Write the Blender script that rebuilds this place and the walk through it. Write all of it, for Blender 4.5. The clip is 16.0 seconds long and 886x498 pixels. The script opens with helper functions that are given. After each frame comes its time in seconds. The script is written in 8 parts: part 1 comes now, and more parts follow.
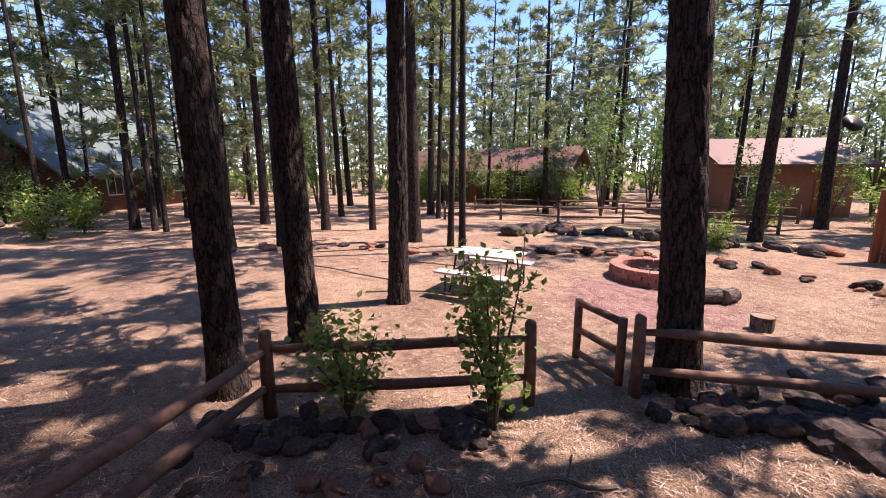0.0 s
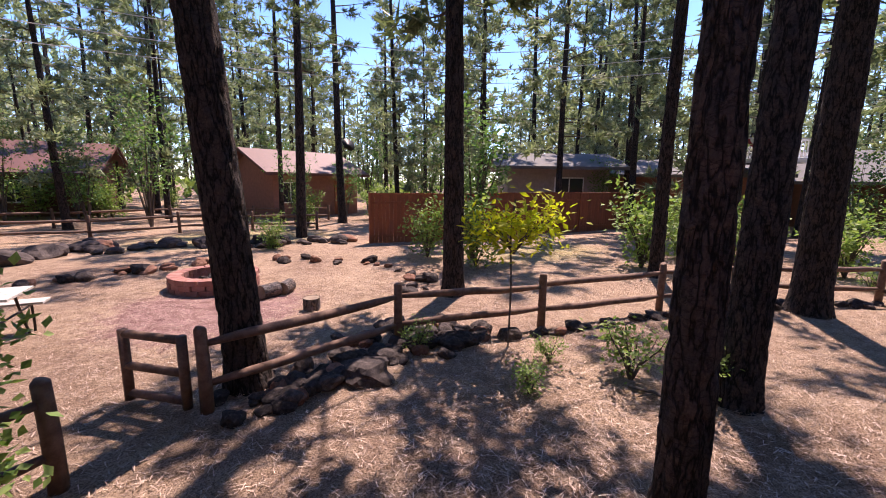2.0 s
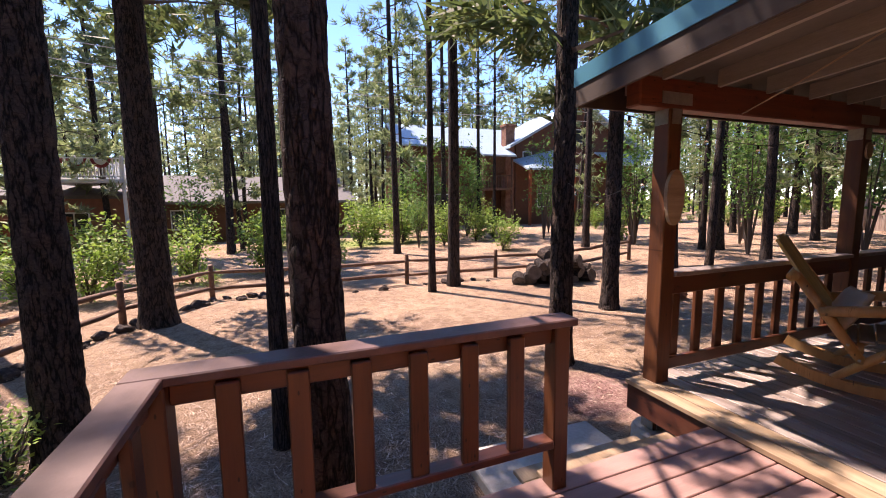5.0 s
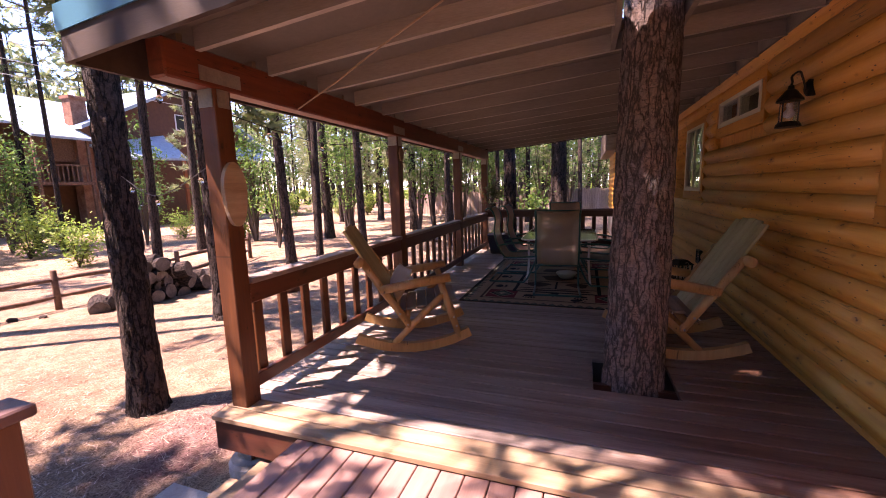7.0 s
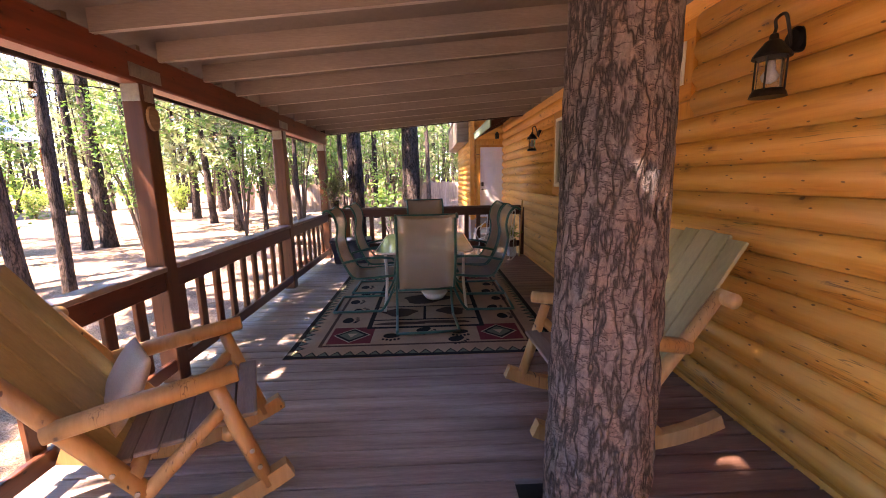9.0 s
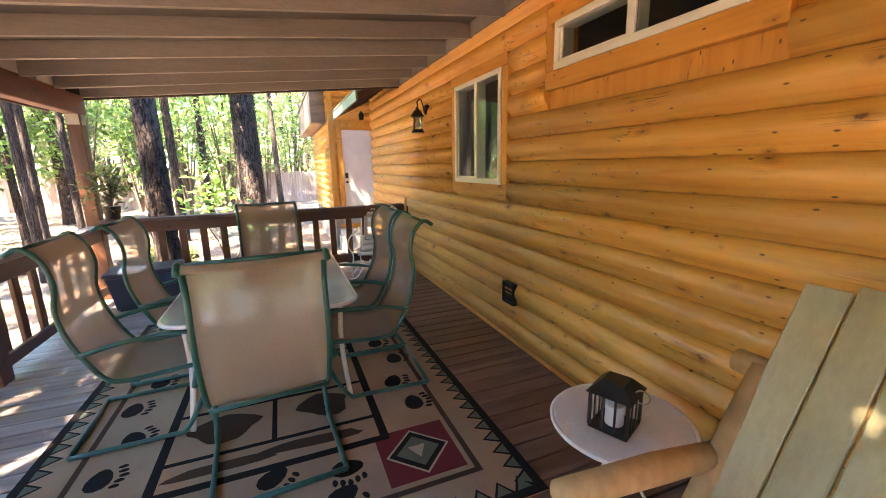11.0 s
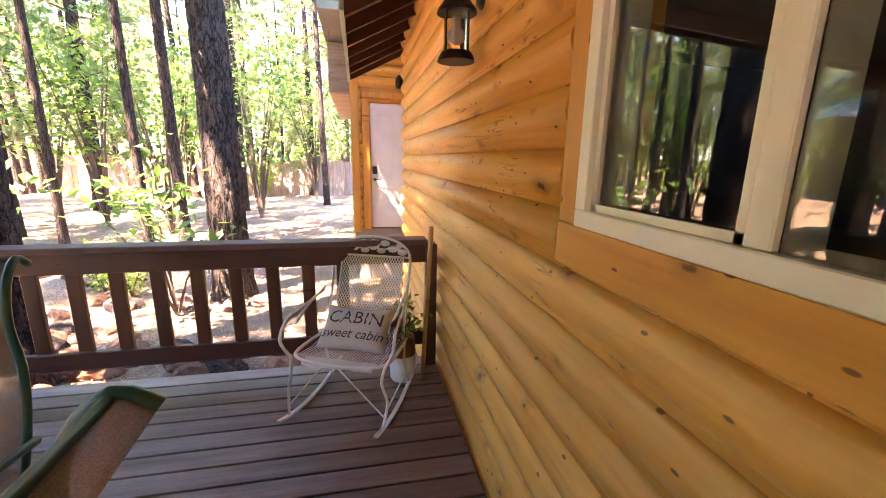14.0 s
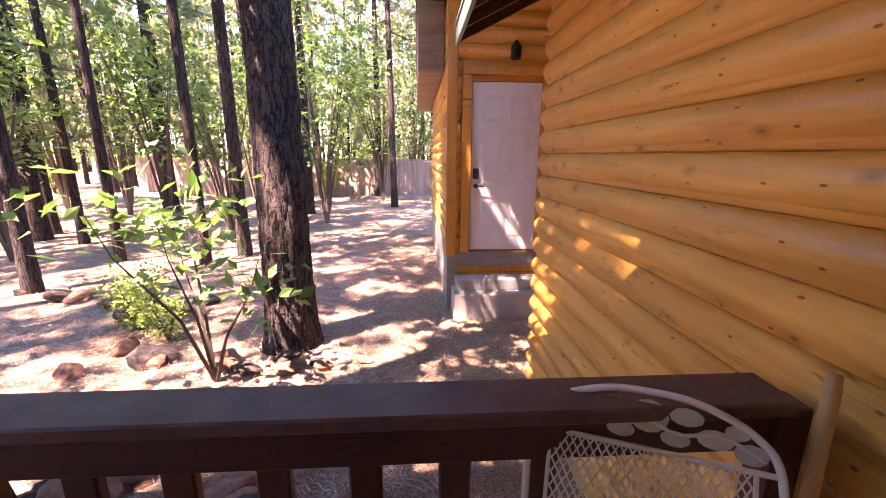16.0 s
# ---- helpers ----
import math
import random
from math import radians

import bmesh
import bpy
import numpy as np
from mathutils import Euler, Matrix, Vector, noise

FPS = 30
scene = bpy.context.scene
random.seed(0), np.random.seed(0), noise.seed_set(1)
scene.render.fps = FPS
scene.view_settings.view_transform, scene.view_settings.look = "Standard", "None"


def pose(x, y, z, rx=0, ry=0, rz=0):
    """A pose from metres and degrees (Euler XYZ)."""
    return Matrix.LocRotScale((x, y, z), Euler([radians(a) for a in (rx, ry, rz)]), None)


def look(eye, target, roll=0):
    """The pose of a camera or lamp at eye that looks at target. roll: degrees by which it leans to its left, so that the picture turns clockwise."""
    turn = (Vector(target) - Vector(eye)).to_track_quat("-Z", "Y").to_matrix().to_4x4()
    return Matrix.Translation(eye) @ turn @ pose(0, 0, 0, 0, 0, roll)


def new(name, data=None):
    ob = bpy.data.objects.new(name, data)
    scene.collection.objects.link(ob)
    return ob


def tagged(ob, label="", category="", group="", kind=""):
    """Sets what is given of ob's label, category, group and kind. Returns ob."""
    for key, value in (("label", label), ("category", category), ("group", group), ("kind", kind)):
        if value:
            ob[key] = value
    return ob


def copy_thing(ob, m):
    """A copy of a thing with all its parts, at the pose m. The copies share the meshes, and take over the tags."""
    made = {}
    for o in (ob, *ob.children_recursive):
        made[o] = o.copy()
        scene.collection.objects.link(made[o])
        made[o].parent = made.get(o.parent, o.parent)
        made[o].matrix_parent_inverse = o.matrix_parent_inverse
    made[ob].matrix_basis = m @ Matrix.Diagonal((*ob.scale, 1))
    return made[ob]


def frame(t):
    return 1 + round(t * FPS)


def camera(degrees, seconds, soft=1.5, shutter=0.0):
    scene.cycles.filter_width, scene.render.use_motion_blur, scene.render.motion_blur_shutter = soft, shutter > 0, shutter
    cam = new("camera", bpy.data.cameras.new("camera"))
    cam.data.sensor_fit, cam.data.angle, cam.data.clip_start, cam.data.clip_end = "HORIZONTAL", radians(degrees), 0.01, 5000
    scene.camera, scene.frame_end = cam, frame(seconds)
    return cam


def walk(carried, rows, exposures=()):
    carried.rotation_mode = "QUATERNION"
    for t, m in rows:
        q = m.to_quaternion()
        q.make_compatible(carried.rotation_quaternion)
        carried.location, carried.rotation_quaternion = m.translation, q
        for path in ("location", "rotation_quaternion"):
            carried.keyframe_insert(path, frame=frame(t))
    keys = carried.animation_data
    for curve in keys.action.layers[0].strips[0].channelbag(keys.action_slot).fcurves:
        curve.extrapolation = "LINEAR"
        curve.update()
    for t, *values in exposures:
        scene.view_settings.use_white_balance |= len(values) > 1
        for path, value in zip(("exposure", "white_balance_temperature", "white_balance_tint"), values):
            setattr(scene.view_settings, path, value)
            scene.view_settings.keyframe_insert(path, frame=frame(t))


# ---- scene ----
cam = camera(95.8, 16.0, 1.0)
PATH = [
    (0, (0.413, 0.63, 1.461), (-0.301, 2.461, 1.09), -0.1),
    (0.5, (0.48, 0.769, 1.406), (0.301, 2.729, 1.055), 0.5),
    (1, (0.516, 0.688, 1.438), (0.84, 2.631, 1.096), 0.7),
    (1.5, (0.542, 0.679, 1.434), (1.311, 2.494, 1.101), 0.8),
    (1.7, (0.562, 0.679, 1.445), (1.493, 2.417, 1.11), 0.8),
    (2, (0.603, 0.621, 1.454), (1.761, 2.218, 1.124), 0.8),
    (2.5, (0.679, 0.493, 1.481), (2.159, 1.8, 1.162), 0.4),
    (3, (0.74, 0.382, 1.502), (2.465, 1.347, 1.198), -0.1),
    (3.5, (0.791, 0.254, 1.505), (2.684, 0.832, 1.218), -0.2),
    (4, (0.791, 0.137, 1.526), (2.766, 0.295, 1.256), -0.5),
    (4.3, (0.824, 0.062, 1.497), (2.809, -0.031, 1.267), -0.6),
    (4.5, (0.864, 0.04, 1.522), (2.829, -0.239, 1.269), -0.6),
    (5, (0.909, -0.036, 1.526), (2.761, -0.754, 1.294), -0.7),
    (5.2, (0.897, -0.069, 1.535), (2.676, -0.954, 1.303), -0.9),
    (7.3, (0.991, -0.996, 1.531), (1.469, -2.914, 1.228), -1.6),
    (7.5, (1.058, -1.176, 1.52), (1.426, -3.118, 1.213), -1.5),
    (8, (1.19, -1.624, 1.525), (1.352, -3.593, 1.219), -1.2),
    (8.2, (1.214, -1.815, 1.511), (1.33, -3.787, 1.198), -1.1),
    (10.3, (1.302, -3.816, 1.609), (0.83, -5.718, 1.205), -1.3),
    (10.5, (1.288, -4.024, 1.609), (0.74, -5.903, 1.199), -1.3),
    (11, (1.17, -4.509, 1.583), (0.447, -6.328, 1.169), -1.1),
    (11.5, (0.968, -5.028, 1.575), (0.119, -6.789, 1.151), -0.8),
    (12, (0.761, -5.592, 1.585), (-0.165, -7.311, 1.153), -0.3),
    (12.5, (0.468, -6.123, 1.559), (-0.378, -7.885, 1.135), -0.1),
    (13, (0.227, -6.642, 1.548), (-0.511, -8.452, 1.125), 0.5),
    (13.5, (0.035, -7.175, 1.557), (-0.542, -9.037, 1.111), 0.8),
    (14, (-0.086, -7.699, 1.561), (-0.492, -9.608, 1.122), 1.0),
    (14.5, (-0.08, -8.256, 1.565), (-0.37, -10.185, 1.122), 1.0),
    (15, (0.012, -8.694, 1.593), (-0.214, -10.628, 1.137), 1.9),
    (15.5, (0.19, -9.179, 1.594), (-0.001, -11.113, 1.122), 0.6),
    (16, (0.375, -9.649, 1.581), (0.244, -11.591, 1.123), 0.5),
]
EXPOSURES = [(0, 1.65, 7200, 35), (2.0, 1.5, 7000, 33), (4.0, 1.6, 7500, 33), (5.2, 1.9, 7400, 31), (7.3, 2.9, 7900, 52), (8.2, 3.6, 8200, 51), (10.3, 5.05, 8300, 18), (11.2, 5.3, 8400, 20), (12.5, 5.5, 9000, 32), (14.0, 5.4, 9000, 33), (15.0, 4.9, 8700, 43), (16.0, 4.2, 8200, 52)]
walk(cam, [(t, look(eye, target, roll)) for t, eye, target, roll in PATH], EXPOSURES)

# ---------------- light ----------------
SUN_AZ, SUN_EL = 55.0, 59.0          # degrees clockwise from +y, and above the horizon
world = bpy.data.worlds.new("world")
scene.world = world
world.use_nodes = True
wn = world.node_tree.nodes
sky = wn.new("ShaderNodeTexSky")
sky.sky_type = "NISHITA"
sky.sun_disc = False
sky.sun_elevation, sky.sun_rotation = radians(SUN_EL), radians(SUN_AZ)
sky.altitude = 2000
sky.air_density, sky.dust_density, sky.ozone_density = 0.85, 0.0, 3.3
wn["Background"].inputs["Strength"].default_value = 0.15
deep_sky = wn.new("ShaderNodeHueSaturation")      # thin, dry mountain air
deep_sky.inputs["Saturation"].default_value = 1.15
world.node_tree.links.new(sky.outputs["Color"], deep_sky.inputs["Color"])
world.node_tree.links.new(deep_sky.outputs["Color"], wn["Background"].inputs["Color"])
sun = new("sun", bpy.data.lights.new("sun", "SUN"))
sun.data.energy, sun.data.angle, sun.data.color = 3.6, radians(0.53), (1.0, 0.93, 0.82)
_to = Vector((math.sin(radians(SUN_AZ)) * math.cos(radians(SUN_EL)), math.cos(radians(SUN_AZ)) * math.cos(radians(SUN_EL)), math.sin(radians(SUN_EL))))
sun.matrix_world = look(_to * 60, (0, 0, 0))


# ---------------- materials ----------------
def ramp(nt, fac, stops):
    n = nt.nodes.new("ShaderNodeValToRGB")
    el = n.color_ramp.elements
    while len(el) < len(stops):
        el.new(0.5)
    for e, (p, c) in zip(el, stops):
        e.position, e.color = p, (*c, 1)
    nt.links.new(fac, n.inputs["Fac"])
    return n.outputs["Color"]


def coords(nt, scale, shift=True):
    """Object coordinates, scaled, moved by a random amount for each object."""
    tc = nt.nodes.new("ShaderNodeTexCoord")
    mp = nt.nodes.new("ShaderNodeMapping")
    mp.inputs["Scale"].default_value = scale
    nt.links.new(tc.outputs["Object"], mp.inputs["Vector"])
    if not shift:
        return mp.outputs["Vector"]
    oi = nt.nodes.new("ShaderNodeObjectInfo")
    mul = nt.nodes.new("ShaderNodeMath")
    mul.operation = "MULTIPLY"
    mul.inputs[1].default_value = 37.0
    nt.links.new(oi.outputs["Random"], mul.inputs[0])
    add = nt.nodes.new("ShaderNodeVectorMath")
    nt.links.new(mp.outputs["Vector"], add.inputs[0])
    nt.links.new(mul.outputs[0], add.inputs[1])
    return add.outputs[0]


def tex_noise(nt, vec, scale, detail=5, rough=0.6):
    n = nt.nodes.new("ShaderNodeTexNoise")
    n.inputs["Scale"].default_value, n.inputs["Detail"].default_value, n.inputs["Roughness"].default_value = scale, detail, rough
    nt.links.new(vec, n.inputs["Vector"])
    return n.outputs["Fac"]


def mix(nt, fac, a, b, mode="MIX"):
    n = nt.nodes.new("ShaderNodeMix")
    n.data_type, n.blend_type = "RGBA", mode
    for sock, val in ((n.inputs[0], fac), (n.inputs[6], a), (n.inputs[7], b)):
        if isinstance(val, (int, float)):
            sock.default_value = val
        elif isinstance(val, tuple):
            sock.default_value = (*val, 1)
        else:
            nt.links.new(val, sock)
    return n.outputs[2]


def bump(nt, height, strength, dist):
    n = nt.nodes.new("ShaderNodeBump")
    n.inputs["Strength"].default_value, n.inputs["Distance"].default_value = strength, dist
    nt.links.new(height, n.inputs["Height"])
    return n.outputs["Normal"]


def blank(name, rough=0.6, metal=0.0):
    m = bpy.data.materials.new(name)
    m.use_nodes = True
    b = m.node_tree.nodes["Principled BSDF"]
    b.inputs["Roughness"].default_value, b.inputs["Metallic"].default_value = rough, metal
    return m, m.node_tree, b


def surface(name, stops, scale=4.0, stretch=(1, 1, 1), rough=0.6, metal=0.0, bump_h=0.003, bump_scale=None, fine=0.35, vary=0.15, spec=None):
    """Two scales of mottling, bumped; each object is a little lighter or darker."""
    m, nt, b = blank(name, rough, metal)
    v = coords(nt, stretch)
    big = tex_noise(nt, v, scale, 4)
    small = tex_noise(nt, v, (bump_scale or scale * 9), 6, 0.7)
    c = ramp(nt, big, stops)
    c = mix(nt, fine, c, ramp(nt, small, [(0.3, (0.25, 0.25, 0.25)), (0.7, (1.0, 1.0, 1.0))]), "MULTIPLY")
    oi = nt.nodes.new("ShaderNodeObjectInfo")
    r = ramp(nt, oi.outputs["Random"], [(0.0, (1 - vary,) * 3), (1.0, (1.0,) * 3)])
    c = mix(nt, 1.0, c, r, "MULTIPLY")
    nt.links.new(c, b.inputs["Base Color"])
    nt.links.new(bump(nt, small, 0.6, bump_h), b.inputs["Normal"])
    if spec is not None:
        b.inputs["Specular IOR Level"].default_value = spec
    return m


def log_wood(name, light, mid, dark, axis, rough=0.45, knots=True, coat=0.0):
    """Planed softwood: grain along one axis, dark knots, wood cracks."""
    m, nt, b = blank(name, rough)
    s = [9.0, 9.0, 9.0]
    s[axis] = 0.55
    v = coords(nt, s)
    g = tex_noise(nt, v, 2.2, 6, 0.65)
    s2 = [1.0, 1.0, 1.0]
    s2[axis] = 0.35
    v2 = coords(nt, s2)
    blotch = tex_noise(nt, v2, 1.7, 3)
    c = ramp(nt, g, [(0.30, dark), (0.45, mid), (0.66, light)])
    c = mix(nt, 0.38, c, ramp(nt, blotch, [(0.3, dark), (0.7, light)]))
    if knots:
        s3 = [6.5, 6.5, 6.5]
        s3[axis] = 3.2
        vo = nt.nodes.new("ShaderNodeTexVoronoi")
        vo.voronoi_dimensions = "2D"
        vo.inputs["Scale"].default_value = 1.0
        sp, cb = nt.nodes.new("ShaderNodeSeparateXYZ"), nt.nodes.new("ShaderNodeCombineXYZ")
        nt.links.new(coords(nt, s3), sp.inputs[0])
        nt.links.new(sp.outputs[axis], cb.inputs[0])
        nt.links.new(sp.outputs[2 if axis != 2 else 1], cb.inputs[1])
        nt.links.new(cb.outputs[0], vo.inputs["Vector"])
        ragged = nt.nodes.new("ShaderNodeMath")
        ragged.operation = "MULTIPLY_ADD"
        nt.links.new(tex_noise(nt, coords(nt, (1, 1, 1)), 38, 3), ragged.inputs[0])
        ragged.inputs[1].default_value = 0.16
        nt.links.new(vo.outputs["Distance"], ragged.inputs[2])
        d = ragged.outputs[0]
        rgb = nt.nodes.new("ShaderNodeSeparateColor")
        nt.links.new(vo.outputs["Color"], rgb.inputs[0])
        size = nt.nodes.new("ShaderNodeMath")
        size.operation = "MULTIPLY_ADD"
        nt.links.new(rgb.outputs[1], size.inputs[0])
        size.inputs[1].default_value, size.inputs[2].default_value = 1.3, 0.85
        scaled = nt.nodes.new("ShaderNodeMath")
        scaled.operation = "MULTIPLY"
        nt.links.new(d, scaled.inputs[0])
        nt.links.new(size.outputs[0], scaled.inputs[1])
        d = scaled.outputs[0]
        keep = ramp(nt, rgb.outputs[0], [(0.50, (0, 0, 0)), (0.53, (1, 1, 1))])
        halo = ramp(nt, d, [(0.10, (1, 1, 1)), (0.34, (0, 0, 0))])
        c = mix(nt, mix(nt, 1.0, halo, mix(nt, 1.0, keep, (0.75, 0.75, 0.75), "MULTIPLY"), "MULTIPLY"), c, tuple(0.62 * q for q in dark))
        k = ramp(nt, d, [(0.115, (1, 1, 1)), (0.155, (0, 0, 0))])
        k = mix(nt, 1.0, k, keep, "MULTIPLY")
        c = mix(nt, mix(nt, 1.0, k, (0.85, 0.85, 0.85), "MULTIPLY"), c, tuple(0.16 * q for q in dark))
        # nail heads
        s6 = [9.0, 9.0, 9.0]
        s6[axis] = 3.6
        vn = nt.nodes.new("ShaderNodeTexVoronoi")
        vn.voronoi_dimensions = "2D"
        vn.inputs["Scale"].default_value = 1.0
        sp2, cb2 = nt.nodes.new("ShaderNodeSeparateXYZ"), nt.nodes.new("ShaderNodeCombineXYZ")
        nt.links.new(coords(nt, s6), sp2.inputs[0])
        nt.links.new(sp2.outputs[axis], cb2.inputs[0])
        nt.links.new(sp2.outputs[2 if axis != 2 else 1], cb2.inputs[1])
        nt.links.new(cb2.outputs[0], vn.inputs["Vector"])
        c = mix(nt, ramp(nt, vn.outputs["Distance"], [(0.03, (0.85, 0.85, 0.85)), (0.045, (0, 0, 0))]), c, tuple(0.12 * q for q in dark))
        # drying cracks along the grain
        s4 = [26.0, 26.0, 26.0]
        s4[axis] = 1.1
        ln = ramp(nt, tex_noise(nt, coords(nt, s4), 1.0, 2), [(0.485, (0, 0, 0)), (0.5, (1, 1, 1)), (0.515, (0, 0, 0))])
        s5 = [3.0, 3.0, 3.0]
        s5[axis] = 1.4
        where = ramp(nt, tex_noise(nt, coords(nt, s5), 1.3, 2), [(0.58, (0, 0, 0)), (0.64, (1, 1, 1))])
        c = mix(nt, mix(nt, 1.0, ln, mix(nt, 1.0, where, (0.8, 0.8, 0.8), "MULTIPLY"), "MULTIPLY"), c, tuple(0.18 * q for q in dark))
    oi = nt.nodes.new("ShaderNodeObjectInfo")
    c = mix(nt, 1.0, c, ramp(nt, oi.outputs["Random"], [(0.0, (0.82, 0.80, 0.78)), (1.0, (1.06, 1.05, 1.02))]), "MULTIPLY")
    nt.links.new(c, b.inputs["Base Color"])
    nt.links.new(bump(nt, g, 0.5, 0.003), b.inputs["Normal"])
    b.inputs["Coat Weight"].default_value = coat
    b.inputs["Coat Roughness"].default_value = 0.3
    return m


def bark_mat(name, deep, plate, warm, size=11):
    """Plated bark: upright furrows broken by short cross cracks, flaky plates between."""
    m, nt, b = blank(name, 0.9)

    def crack(stretch, scale, width):
        n = tex_noise(nt, coords(nt, stretch), scale, 3, 0.55)
        return ramp(nt, n, [(0.5 - width, (1, 1, 1)), (0.5, (0, 0, 0)), (0.5 + width, (1, 1, 1))])

    furrow = crack((1, 1, 0.26), size, 0.07)
    cross = crack((0.5, 0.5, 1.0), size * 1.15, 0.035)
    v = coords(nt, (1, 1, 0.6))
    fine = tex_noise(nt, v, 55, 6, 0.75)
    big = tex_noise(nt, v, 9.0, 3)
    pl = ramp(nt, big, [(0.38, plate), (0.62, warm)])
    pl = mix(nt, 0.75, pl, ramp(nt, fine, [(0.3, (0.25, 0.25, 0.25)), (0.68, (1.15, 1.15, 1.15))]), "MULTIPLY")
    h = mix(nt, 1.0, furrow, mix(nt, 0.5, cross, (1, 1, 1)), "MULTIPLY")
    nt.links.new(mix(nt, h, deep, pl), b.inputs["Base Color"])
    nt.links.new(bump(nt, mix(nt, 0.35, h, fine), 1.0, 0.02), b.inputs["Normal"])
    b.inputs["Specular IOR Level"].default_value = 0.15
    return m


def leaf_mat(name, a, b2, trans=0.35):
    m, nt, b = blank(name, 0.55)
    g = nt.nodes.new("ShaderNodeNewGeometry")
    c = ramp(nt, g.outputs["Random Per Island"], [(0.0, a), (1.0, b2)])
    nt.links.new(c, b.inputs["Base Color"])
    b.inputs["Specular IOR Level"].default_value = 0.3
    t = nt.nodes.new("ShaderNodeBsdfTranslucent")
    nt.links.new(mix(nt, 1.0, c, (0.92, 1.0, 0.62), "MULTIPLY"), t.inputs["Color"])
    mx = nt.nodes.new("ShaderNodeMixShader")
    mx.inputs[0].default_value = trans
    nt.links.new(b.outputs[0], mx.inputs[1])
    nt.links.new(t.outputs[0], mx.inputs[2])
    nt.links.new(mx.outputs[0], nt.nodes["Material Output"].inputs["Surface"])
    return m


def ground_mat():
    """Needle litter, with a cinder yard round the fire ring and dry grass beyond the stones."""
    m, nt, b = blank("ground", 0.95)
    v = coords(nt, (1, 1, 1), False)
    big = tex_noise(nt, v, 0.45, 4)
    mid = tex_noise(nt, v, 4.5, 5, 0.65)
    fine = tex_noise(nt, v, 60, 6, 0.75)
    needles = ramp(nt, mid, [(0.3, (0.15, 0.095, 0.07)), (0.5, (0.40, 0.28, 0.20)), (0.7, (0.62, 0.47, 0.34))])
    needles = mix(nt, 0.5, needles, ramp(nt, big, [(0.35, (0.26, 0.165, 0.125)), (0.65, (0.54, 0.39, 0.27))]))
    cinder = ramp(nt, mid, [(0.35, (0.26, 0.145, 0.135)), (0.65, (0.46, 0.29, 0.265))])
    grass = ramp(nt, mid, [(0.32, (0.27, 0.19, 0.10)), (0.52, (0.45, 0.36, 0.19)), (0.7, (0.36, 0.36, 0.16))])

    def patch(cx, cy, rx, ry, soft):
        sub = nt.nodes.new("ShaderNodeVectorMath")
        sub.operation = "SUBTRACT"
        sub.inputs[1].default_value = (cx, cy, 0)
        nt.links.new(v, sub.inputs[0])
        mul = nt.nodes.new("ShaderNodeVectorMath")
        mul.operation = "MULTIPLY"
        mul.inputs[1].default_value = (1 / rx, 1 / ry, 0)
        nt.links.new(sub.outputs[0], mul.inputs[0])
        ln = nt.nodes.new("ShaderNodeVectorMath")
        ln.operation = "LENGTH"
        nt.links.new(mul.outputs[0], ln.inputs[0])
        ad = nt.nodes.new("ShaderNodeMath")
        ad.operation = "MULTIPLY_ADD"
        nt.links.new(mid, ad.inputs[0])
        ad.inputs[1].default_value = 0.5
        nt.links.new(ln.outputs["Value"], ad.inputs[2])
        return ramp(nt, ad.outputs[0], [(max(0.0, 1.0 - soft) / 1.6, (1, 1, 1)), ((1.0 + soft) / 1.6, (0, 0, 0))])

    c = mix(nt, patch(3.0, 17.0, 9.0, 5.5, 0.2), needles, grass)
    c = mix(nt, patch(10.5, 9.0, 6.0, 3.6, 0.25), c, grass)
    c = mix(nt, patch(24.0, -3.0, 6.0, 12.0, 0.3), c, (0.22, 0.27, 0.09))
    c = mix(nt, patch(1.3, 8.2, 3.9, 4.2, 0.12), c, cinder)
    c = mix(nt, patch(4.4, -3.4, 1.6, 1.9, 0.2), c, cinder)
    c = mix(nt, 0.7, c, ramp(nt, fine, [(0.40, (0.10, 0.085, 0.08)), (0.56, (1.1, 1.1, 1.1))]), "MULTIPLY")
    nt.links.new(c, b.inputs["Base Color"])
    nt.links.new(bump(nt, mix(nt, 0.75, mid, fine), 1.0, 0.05), b.inputs["Normal"])
    b.inputs["Specular IOR Level"].default_value = 0.1
    return m


